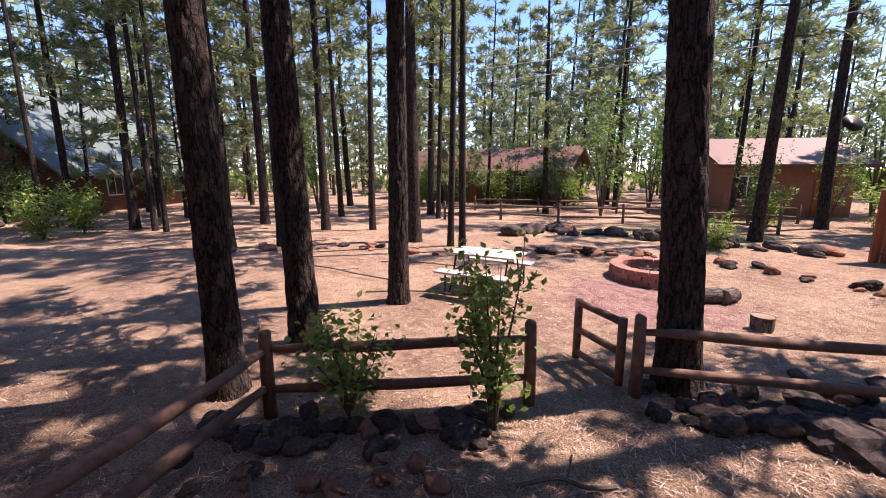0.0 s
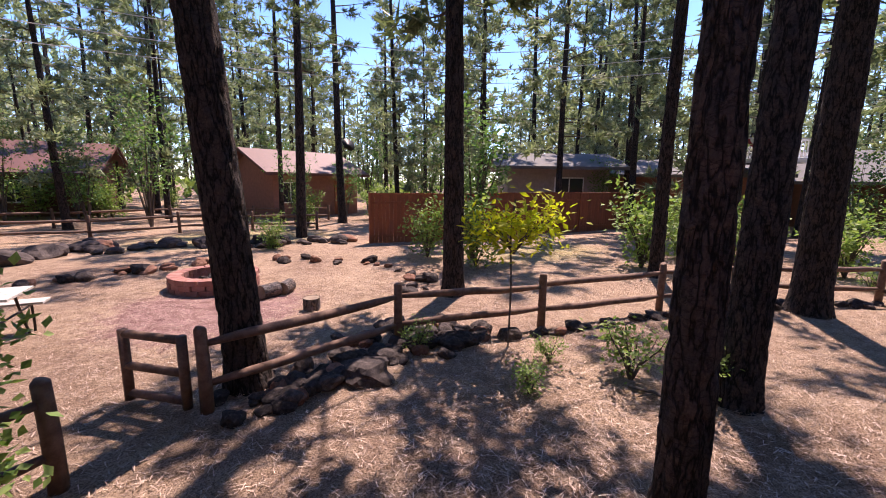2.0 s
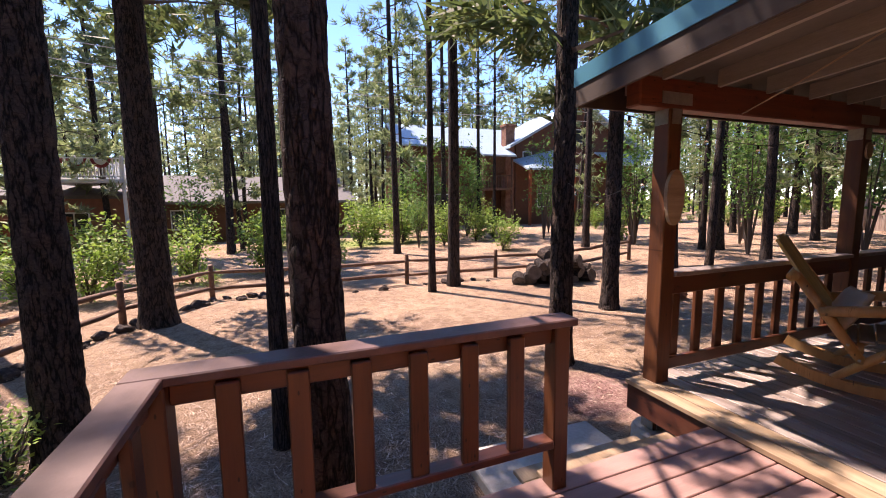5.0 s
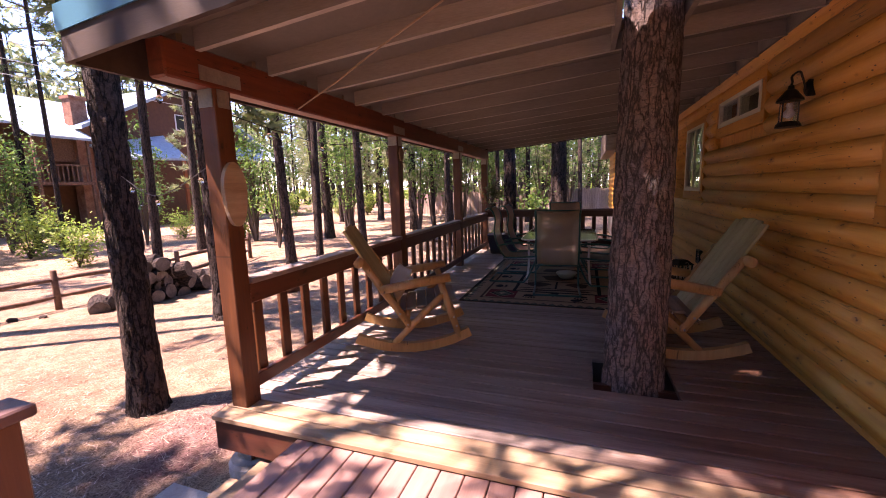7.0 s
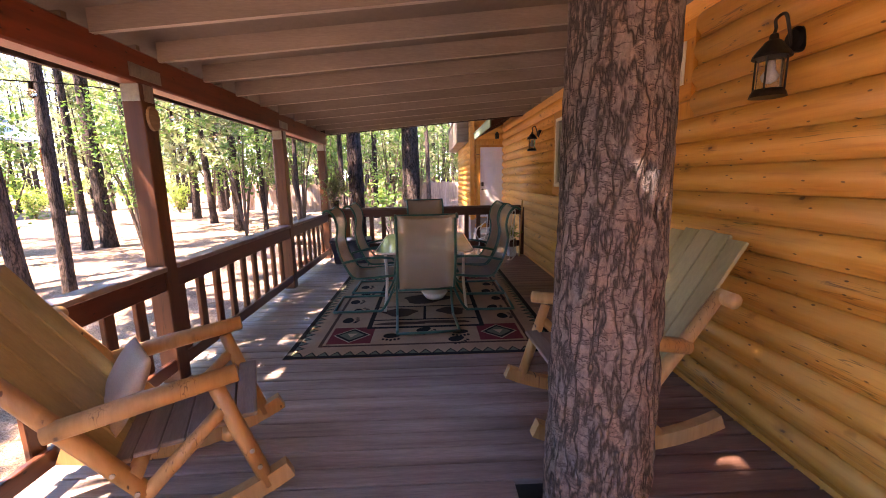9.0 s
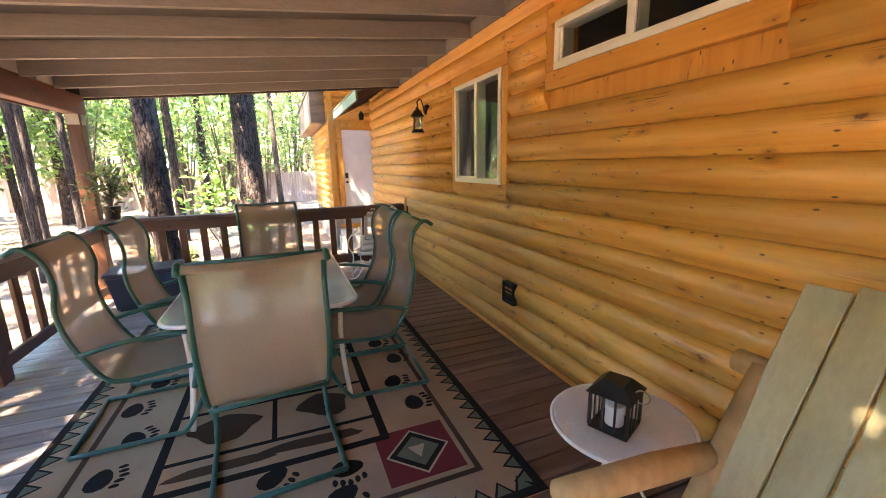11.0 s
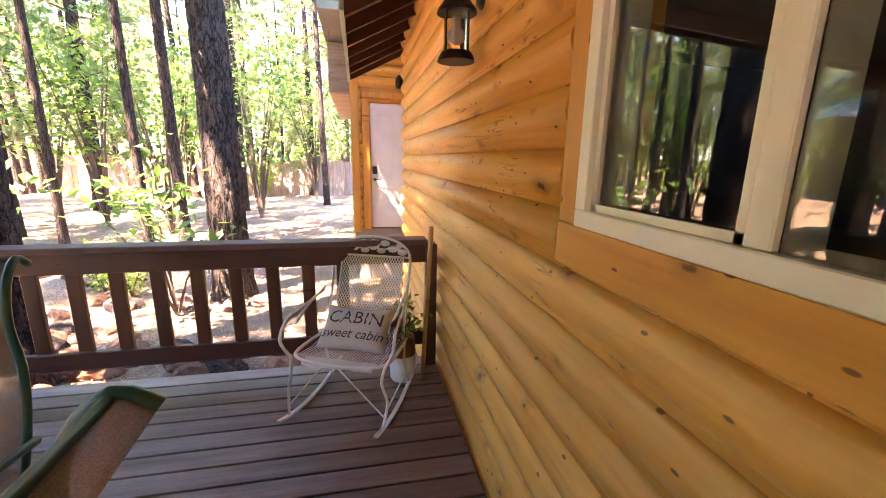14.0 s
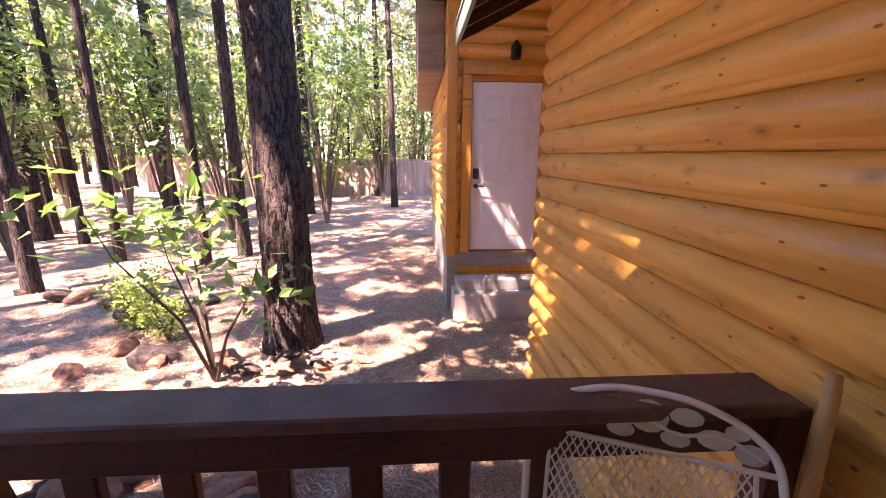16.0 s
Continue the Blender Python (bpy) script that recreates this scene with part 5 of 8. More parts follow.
M["dry_needle"] = leaf_mat("dry needles", (0.08, 0.05, 0.04), (0.72, 0.54, 0.43), 0.05)
litter()


# ---------------- stones ----------------
def rock_mesh(seed):
    bm = bmesh.new()
    bmesh.ops.create_icosphere(bm, subdivisions=3, radius=1.0)
    off = Vector((seed * 3.1, seed * 1.7, seed * 0.9))
    for v in bm.verts:
        p = v.co.normalized()
        f = 1 + 0.38 * noise.noise(p * 1.1 + off) + 0.12 * noise.noise(p * 3.0 + off)
        c = noise.voronoi(p * 1.3 + off)[0]
        v.co = p * f * (0.86 + 0.22 * min(1, c[0]))
        v.co.z *= 0.68
    me = mesh_of(bm, "stone")
    me.materials.append(M["rock"])
    return me


ROCKS = [rock_mesh(i) for i in range(7)]
ROCKS_RED = []
for q in ROCKS[:4]:
    c = q.copy()
    c.materials.clear()
    c.materials.append(M["rock_red"])
    ROCKS_RED.append(c)


def stone(x, y, s, rnd, red=False, group="", label="", sink=0.25):
    ob = new("stone", rnd.choice(ROCKS_RED if red else ROCKS))
    tagged(ob, label or ("reddish weathered stone on the ground" if red else "grey-brown lava stone on the ground"), "stone", group)
    ob.matrix_world = pose(x, y, gz(x, y) + s * (0.55 - sink), rnd.uniform(-20, 20), rnd.uniform(-20, 20), rnd.uniform(0, 360)) @ Matrix.Diagonal((s * rnd.uniform(0.8, 1.3), s * rnd.uniform(0.8, 1.2), s * rnd.uniform(0.7, 1.1), 1))
    return ob


FAR_STONES = []


def stone_line(pts, step, s0, s1, seed, spread, red=0.1, group="stones along the fence", far=False):
    """Stones strewn along a line; far ones are gathered to be joined."""
    rnd = random.Random(seed)
    for (xa, ya), (xb, yb) in zip(pts, pts[1:]):
        n = max(1, int(math.hypot(xb - xa, yb - ya) / step))
        for k in range(n):
            f = (k + rnd.random()) / n
            x, y, s = xa + (xb - xa) * f + rnd.gauss(0, spread), ya + (yb - ya) * f + rnd.gauss(0, spread), rnd.uniform(s0, s1)
            is_red = rnd.random() < red
            if far:
                m = pose(x, y, gz(x, y) + s * 0.3, rnd.uniform(-20, 20), rnd.uniform(-20, 20), rnd.uniform(0, 360)) @ Matrix.Diagonal((s * rnd.uniform(0.8, 1.3), s * rnd.uniform(0.8, 1.2), s * rnd.uniform(0.7, 1.1), 1))
                FAR_STONES.append((rnd.choice(ROCKS), m, is_red))
            else:
                stone(x, y, s, rnd, is_red, group)


def join_far_stones():
    vs, fs, mi, o = [], [], [], 0
    for me, m, is_red in FAR_STONES:
        vs += [tuple(m @ v.co) for v in me.vertices]
        fs += [tuple(q + o for q in f.vertices) for f in me.polygons]
        mi += [int(is_red)] * len(me.polygons)
        o += len(me.vertices)
    me = bpy.data.meshes.new("far_stones")
    me.from_pydata(vs, [], fs)
    me.materials.append(M["rock"])
    me.materials.append(M["rock_red"])
    me.polygons.foreach_set("material_index", mi)
    tagged(new("far_stones", me), "grey and reddish stones edging the yard far off", "stones", "", "stuff")


FENCE = [(-2.27, 3.16), (-0.1, 4.22), (0.86, 4.70), (3.10, 5.05), (5.24, 4.45), (7.66, 3.87), (9.95, 2.95), (11.71, 1.73), (11.63, -0.60), (11.50, -3.06), (11.32, -5.74), (11.15, -8.3), (11.3, -10.9)]
stone_line([(-2.6, 2.6), (-2.0, 3.0), (-0.2, 3.85)], 0.055, 0.06, 0.125, 1, 0.11)
stone_line([(-2.5, 2.1), (-1.6, 2.55), (-0.6, 3.0)], 0.2, 0.05, 0.10, 13, 0.12, 0.9)
stone_line([(1.15, 4.60), (2.2, 4.80), (3.2, 4.90), (4.2, 4.75)], 0.034, 0.05, 0.15, 2, 0.17)
stone_line([(2.4, 5.25), (3.2, 5.5), (4.0, 5.3)], 0.07, 0.07, 0.17, 14, 0.2)
stone_line([(3.4, 4.85), (5.3, 4.2), (7.6, 3.6), (9.8, 2.7), (11.5, 1.6), (11.4, -0.6)], 0.26, 0.07, 0.15, 3, 0.07)
stone_line([(-3.2, 10.8), (-1.0, 11.9), (1.8, 12.2), (3.8, 11.8), (5.2, 10.0), (5.4, 8.2), (4.6, 6.9)], 0.3, 0.06, 0.2, 4, 0.15, 0.5, "stones round the fire yard")
stone_line([(-2.5, 15.5), (1.0, 16.2), (3.4, 14.6)], 0.2, 0.10, 0.38, 5, 0.45, 0.15, "stone wall beyond the yard", far=True)
stone_line([(-10, 9.0), (-6.5, 10.6), (-3.6, 10.9)], 0.36, 0.08, 0.2, 6, 0.25, 0.6, far=True)
stone_line([(3.4, 14.6), (5.2, 14.6), (6.6, 13.8)], 0.2, 0.12, 0.34, 7, 0.35, 0.3, "stone wall beyond the yard", far=True)
stone_line([(2.6, -12.0), (3.5, -14.6), (5.5, -15.3), (8.0, -15.6)], 0.2, 0.05, 0.2, 8, 0.28, 0.7, "stones beside the drive")
stone_line([(0.9, -13.2), (2.3, -13.3)], 0.16, 0.06, 0.14, 12, 0.1, 0.5, "stones round the pine foot")
stone_line([(0.5, -11.6), (2.2, -11.8), (4.2, -12.3)], 0.12, 0.06, 0.2, 15, 0.3, 0.75, "stones beside the porch end")
stone_line([(11.3, -0.6), (11.2, -3.0), (10.9, -5.7)], 0.5, 0.06, 0.13, 9, 0.12)
stone_line([(-27, 9), (-19, 10.5)], 0.8, 0.2, 0.5, 10, 0.6, 0.3, "stones by the far house", far=True)
join_far_stones()
r_ = random.Random(21)
for x, y, s, red in ((2.35, 4.42, 0.23, False), (3.9, 4.55, 0.17, False), (-1.05, 3.0, 0.07, True), (-0.75, 3.05, 0.08, True), (2.0, 4.5, 0.16, False), (1.45, 4.5, 0.13, False), (0.3, 12.0, 0.22, False), (7.4, -8.1, 0.3, True)):
    stone(x, y, s, r_, red)


# ---------------- rail fences ----------------
def rail_fence(pts, label, rails_at=(0.28, 0.65), ph=0.84, skip=(), name="rail_fence", group=""):
    f = thing(name, label, "fence", group)
    rnd = random.Random(len(pts) * 7 + int(pts[0][0] * 10))
    tops = []
    for x, y in pts:
        z = gz(x, y)
        part("post", bar([(x, y, z - 0.1), (x, y, z + ph * 0.5), (x + rnd.uniform(-0.01, 0.01), y, z + ph - 0.02), (x, y, z + ph)], [0.062, 0.058, 0.055, 0.042], 12, 0.12), M["rail_log"], f, smooth=True)
        tops.append(z)
    for i, ((xa, ya), (xb, yb)) in enumerate(zip(pts, pts[1:])):
        if i in skip:
            continue
        for h in rails_at:
            p = [Vector((xa, ya, tops[i] + h + rnd.uniform(-0.03, 0.03))), Vector((xb, yb, tops[i + 1] + h + rnd.uniform(-0.03, 0.03)))]
            pts2 = [p[0].lerp(p[1], k / 6) + Vector((0, 0, rnd.uniform(-0.012, 0.012))) for k in range(7)]
            part("rail", bar(pts2, [0.030, 0.048, 0.05, 0.052, 0.05, 0.048, 0.030], 10, 0.15), M["rail_log"], f, smooth=True)
    return f


rail_fence([(-1.98, 0.72), FENCE[0]], "two-rail log fence running towards the house", name="rail_fence")
rail_fence(FENCE, "rustic two-rail log fence of brown poles round the yard", skip=(1,))
rail_fence([(-6.5, 18.6), (-3.9, 19.2), (-1.3, 19.5), (1.4, 19.6), (4.0, 19.2), (6.5, 18.4)], "far two-rail log fence beyond the stone wall")
rail_fence([(-6.5, 23.6), (-2.9, 24.2), (1.3, 24.5), (5.0, 24.2), (8.5, 22.4)], "far log fence by the lane")


def gate():
    g = thing("gate", "small open log gate", "gate")
    a, b = Vector((0.71, 4.80, 0)), Vector((0.27, 5.30, 0))
    z = gz(0.5, 5.0)
    for p in (a, b):
        part("stile", bar([p + Vector((0, 0, z + 0.05)), p + Vector((0, 0, z + 0.76))], 0.045, 10, 0.1), M["rail_log"], g, smooth=True)
    for h in (0.12, 0.40, 0.72):
        part("rail", bar([a + Vector((0, 0, z + h)), b + Vector((0, 0, z + h))], 0.04, 10, 0.1), M["rail_log"], g, smooth=True)


gate()


def board_fence(p, q, h, mat, label, w=0.14, panel=2.4, name="board_fence", cap=True, ragged=0.0):
    f = thing(name, label, "fence")
    p, q = Vector((*p, 0)), Vector((*q, 0))
    ln = (q - p).length
    u = (q - p) / ln
    ang = math.degrees(math.atan2(u.y, u.x))
    n = int(ln / w)
    me = mesh_of(boxes(((0, -0.01, 0), (w - 0.006, 0.01, h)), bevel=0.003), "board")
    me.materials.append(M[mat])
    rnd = random.Random(int(ln * 10))
    for i in range(n):
        c = p + u * (i * w)
        ob = part("board", me, M[mat], f)
        ob.matrix_world = pose(c.x, c.y, gz(c.x, c.y) - 0.03, 0, 0, ang) @ Matrix.Diagonal((1, 1, 1 + ragged * rnd.uniform(-1, 1), 1))
    k = int(ln / panel)
    for i in range(k + 1):
        c = p + u * min(ln, i * panel)
        ob = part("post", boxes(((-0.05, -0.06, 0), (0.05, 0.06, h + (0.06 if cap else 0)))), M[mat], f)
        ob.matrix_world = pose(c.x, c.y, gz(c.x, c.y) - 0.03, 0, 0, ang)
        if i < k and cap:
            for z in (0.25, h - 0.32, h - 0.02):
                ob = part("stringer", boxes(((0, -0.035, z), (panel, 0.035, z + 0.07))), M[mat], f)
                ob.matrix_world = pose(c.x, c.y, gz(c.x, c.y) - 0.03, 0, 0, ang)
    return f


board_fence((6.75, 13.45), (29.0, 9.2), 1.75, "red_fence", "tall red-stained board fence with top rail")
board_fence((-1.0, -29.5), (14.0, -30.5), 1.75, "grey_fence", "weathered grey-pink picket fence", 0.12, 2.4, "picket_fence", False, 0.03)


# ---------------- far houses ----------------
def far_house(name, label, x, y, rot, w, d, h, rise, wall, roof, openings, over=0.5):
    """Gabled house: ridge along its own x; openings: (side, along, z0, width, height, kind)."""
    t = thing(name, label, "house")
    part("wall", boxes(((-w / 2, -d / 2, 0), (w / 2, d / 2, h))), wall, t)
    for s in (-1, 1):
        bm = bmesh.new()
        v = [[bm.verts.new(p) for p in ((q, -d / 2, h), (q, d / 2, h), (q, 0, h + rise))] for q in (s * w / 2, s * (w / 2 - 0.12))]
        bm.faces.new(v[0])
        bm.faces.new(v[1][::-1])
        for k in range(3):
            bm.faces.new((v[0][k], v[1][k], v[1][(k + 1) % 3], v[0][(k + 1) % 3]))
        part("gable", bm, wall, t)
    for s in (-1, 1):
        bm = bmesh.new()
        ys, z0 = s * (d / 2 + over), h - rise * over / (d / 2)
        v = [bm.verts.new(p) for p in ((-w / 2 - over, ys, z0), (w / 2 + over, ys, z0), (w / 2 + over, 0, h + rise), (-w / 2 - over, 0, h + rise), (-w / 2 - over, ys, z0 + 0.16), (w / 2 + over, ys, z0 + 0.16), (w / 2 + over, 0, h + rise + 0.16), (-w / 2 - over, 0, h + rise + 0.16))]
        for f in ((0, 1, 2, 3), (4, 7, 6, 5), (0, 4, 5, 1), (1, 5, 6, 2), (3, 2, 6, 7), (0, 3, 7, 4)):
            bm.faces.new([v[i] for i in f])
        bmesh.ops.recalc_face_normals(bm, faces=bm.faces[:])
        part("roof", bm, roof, t)
    for side, a, z0, ww, hh, kind in openings:
        m = {"s": pose(a, -d / 2, z0), "n": pose(a, d / 2, z0, 0, 0, 180), "w": pose(-w / 2, a, z0, 0, 0, -90), "e": pose(w / 2, a, z0, 0, 0, 90)}[side]
        o = part("window" if kind == "window" else "door", boxes(((-ww / 2, -0.05, 0), (ww / 2, 0.05, hh)), bevel=0.01), M["white_paint"] if kind == "window" else M["red_fence"], t)
        o.matrix_world = m
        if kind == "window":
            g = part("pane", boxes(((-ww / 2 + 0.07, -0.06, 0.07), (-0.03, -0.052, hh - 0.07)), ((0.03, -0.06, 0.07), (ww / 2 - 0.07, -0.052, hh - 0.07))), M["dark_pane"], o)
    t.matrix_world = pose(x, y, gz(x, y) - 0.1, 0, 0, rot)
    return t


M["dark_pane"] = blank("far window pane", 0.08)[0]
M["dark_pane"].node_tree.nodes["Principled BSDF"].inputs["Base Color"].default_value = (0.03, 0.035, 0.04, 1)
M["salmon"] = flat("salmon stucco", (0.36, 0.17, 0.12), 0.9)
M["red_roof"] = flat("red roof metal", (0.17, 0.07, 0.055), 0.6)
M["brown_wall"] = flat("dark log wall", (0.16, 0.065, 0.035), 0.7)
M["green_roof"] = flat("grey-green roof metal", (0.15, 0.21, 0.19), 0.5)
M["white_roof"] = flat("pale blue roof metal", (0.42, 0.56, 0.66), 0.35)
M["grey_wall"] = flat("pale grey wall", (0.42, 0.37, 0.35), 0.9)
M["grey_roof"] = flat("grey shingle roof", (0.17, 0.165, 0.165), 0.9)
house_a = far_house("log_house", "dark log house with a green metal roof and porch", -31.5, 17.0, 112, 12, 8, 3.2, 3.4, M["brown_wall"], M["green_roof"], [("s", -2.5, 1.0, 1.2, 1.2, "window"), ("s", 1.0, 0.1, 1.0, 2.1, "door"), ("s", 3.5, 1.0, 1.4, 1.2, "window"), ("e", 0, 1.0, 1.2, 1.2, "window"), ("w", 0, 1.0, 1.2, 1.2, "window")], 1.2)
far_house("garage_house", "salmon stucco house with a red metal roof", 8.2, 27.8, 12, 5.6, 6.0, 2.7, 1.2, M["salmon"], M["red_roof"], [("s", -1.8, 0.9, 1.3, 1.2, "window"), ("e", 0.5, 0.9, 1.2, 1.2, "window"), ("s", 1.6, 0.1, 1.0, 2.1, "door")], 0.6)
far_house("ranch_house", "long low house with a red metal roof", -8.5, 35.0, -8, 14, 8, 2.6, 1.6, M["brown_wall"], M["red_roof"], [("s", -4, 0.9, 1.4, 1.2, "window"), ("s", 0, 0.1, 1.0, 2.1, "door"), ("s", 4, 0.9, 1.4, 1.2, "window")], 0.7)
far_house("shed_house", "pale grey house with a low roof", 20.5, 17.2, -38, 5.5, 5.5, 3.3, 0.7, M["grey_wall"], M["grey_roof"], [("s", 0.6, 1.4, 1.6, 1.3, "window"), ("w", 0, 0.9, 1.2, 1.2, "window")], 0.8)
far_house("neighbour_house", "salmon and grey house with a white upper deck", 28.5, 12.8, -70, 9, 7, 2.9, 0.9, M["salmon"], M["grey_roof"], [("s", -2, 0.9, 1.2, 1.2, "window"), ("s", 2, 0.9, 1.2, 1.2, "window")], 0.6)
far_house("low_house", "low house with a grey shingle roof", 33.0, 3.0, -85, 13, 8, 2.7, 1.5, M["brown_wall"], M["grey_roof"], [("s", -3, 0.9, 1.4, 1.2, "window"), ("s", 2, 0.9, 1.4, 1.2, "window")], 0.7)


def slab(p, q, u, w, th=0.14):
    """A roof slab on four corners, th thick downwards."""
    bm = bmesh.new()
    top = [bm.verts.new(c) for c in (p, q, u, w)]
    low = [bm.verts.new((c[0], c[1], c[2] - th)) for c in (p, q, u, w)]
    bm.faces.new(top)
    bm.faces.new(low[::-1])
    for k in range(4):
        bm.faces.new((top[k], low[k], low[(k + 1) % 4], top[(k + 1) % 4]))
    bmesh.ops.recalc_face_normals(bm, faces=bm.faces[:])
    return bm


def tall_cabin():
    """Two-storey log house: long roof, cross gable, chimney and a raised balcony."""
    t = thing("tall_cabin", "tall dark log cabin with pale blue metal roofs and chimney", "house")
    wl, rf_, g = M["brown_wall"], M["white_roof"], -0.9
    part("wall", boxes(((32.0, -20.2, g), (38.0, -8.8, 6.2))), wl, t)
    part("gable", slab((32.0, -8.8, 6.2), (35.0, -8.8, 7.9), (38.0, -8.8, 6.2), (35.0, -8.81, 6.19), 0.01), M["cabin_gold"], t, "golden board gable end")
    part("roof", slab((31.1, -8.2, 6.0), (31.1, -20.4, 6.0), (35.0, -20.4, 8.2), (35.0, -8.2, 8.2)), rf_, t)
    part("roof", slab((38.9, -8.2, 6.0), (38.9, -20.4, 6.0), (35.0, -20.4, 8.2), (35.0, -8.2, 8.2)), rf_, t)
    part("wall", boxes(((30.6, -31.0, g), (38.0, -18.2, 6.4))), wl, t)
    bm = bmesh.new()
    for x in (30.6, 30.8):
        bm.faces.new([bm.verts.new((x, y, z)) for y, z in ((-18.2, 6.4), (-24.6, 9.8), (-31.0, 6.4))])
    part("gable", bm, wl, t)
    part("roof", slab((29.8, -17.2, 6.05), (29.8, -24.6, 10.05), (38.4, -24.6, 10.05), (38.4, -17.2, 6.05), 0.22), rf_, t)
    part("roof", slab((29.8, -32.0, 6.05), (29.8, -24.6, 10.05), (38.4, -24.6, 10.05), (38.4, -32.0, 6.05), 0.22), rf_, t)
    part("chimney", boxes(((30.7, -18.15, g), (31.5, -17.3, 7.9)), ((30.62, -18.23, 7.7), (31.58, -17.22, 7.9)), bevel=0.02), M["rock_red"], t, "brown stone chimney")
    part("porch_roof", slab((28.3, -17.9, 4.1), (28.3, -22.8, 4.3), (30.55, -22.8, 6.1), (30.55, -17.9, 5.0)), rf_, t)
    part("porch_roof", slab((28.0, -26.4, 4.6), (28.0, -33.0, 4.6), (30.55, -33.0, 5.9), (30.55, -26.4, 5.9)), rf_, t)
    for y in (-18.2, -22.5, -26.7, -32.6):
        part("porch_post", boxes(((28.3, y - 0.1, g), (28.5, y + 0.1, 4.15)), bevel=0.01), M["red_fence"], t)
    part("balcony_roof", slab((29.3, -17.5, 5.2), (29.3, -14.5, 5.2), (31.95, -14.5, 6.5), (31.95, -17.5, 6.5)), rf_, t)
    part("balcony_floor", boxes(((29.6, -17.4, 2.45), (31.98, -14.6, 2.62))), M["rail_log"], t)
    part("balcony_wall", boxes(((31.0, -17.3, 3.9), (31.1, -14.7, 5.25)), ((31.0, -15.6, 2.63), (31.1, -14.7, 3.9))), M["rail_log"], t)
    part("rail", boxes(((29.65, -17.35, 3.55), (29.75, -14.65, 3.65))), M["rail_log"], t)
    for k in range(12):
        part("baluster", boxes(((29.67, -17.3 + 0.235 * k, 2.63), (29.73, -17.24 + 0.235 * k, 3.55))), M["rail_log"], t)
    for y in (-17.3, -14.7):
        part("balcony_post", boxes(((29.62, y - 0.07, g), (29.78, y + 0.07, 5.2)), bevel=0.01), M["rail_log"], t)
    for x, y, z, w, h in ((30.55, -19.3, 4.7, 0.9, 1.0), (30.55, -24.6, 6.6, 1.4, 1.2), (30.55, -21.0, 1.0, 1.3, 1.2), (30.55, -29.0, 1.0, 1.3, 1.2), (31.95, -12.0, 1.0, 1.3, 1.2), (31.95, -10.2, 4.0, 1.0, 1.1)):
        o = part("window", boxes(((x, y - w / 2, z), (x + 0.1, y + w / 2, z + h)), bevel=0.01), M["white_paint"], t)
        part("pane", boxes(((x - 0.012, y - w / 2 + 0.07, z + 0.07), (x - 0.002, y + w / 2 - 0.07, z + h - 0.07))), M["dark_pane"], o)
    t.matrix_world = pose(0, 0, 0)


M["cabin_gold"] = flat("golden log wall", (0.42, 0.22, 0.07), 0.7)
tall_cabin()


# ---------------- porch furniture ----------------
def curved_board(pts, w, th, x):
    """A board bent along (y, z) points, w wide across x."""
    bm = bmesh.new()
    rows = []
    pts = [Vector((0, *p)) for p in pts]
    for i, p in enumerate(pts):
        d = (pts[min(i + 1, len(pts) - 1)] - pts[max(i - 1, 0)]).normalized()
        nrm = Vector((0, -d.z, d.y))
        rows.append([bm.verts.new(p + Vector((x + sx * w / 2, 0, 0)) + nrm * sz * th / 2) for sx, sz in ((-1, -1), (1, -1), (1, 1), (-1, 1))])
    for a, b in zip(rows, rows[1:]):
        for k in range(4):
            bm.faces.new((a[k], a[(k + 1) % 4], b[(k + 1) % 4], b[k]))
    bm.faces.new(rows[0][::-1])
    bm.faces.new(rows[-1])
    bmesh.ops.recalc_face_normals(bm, faces=bm.faces[:])
    return bm


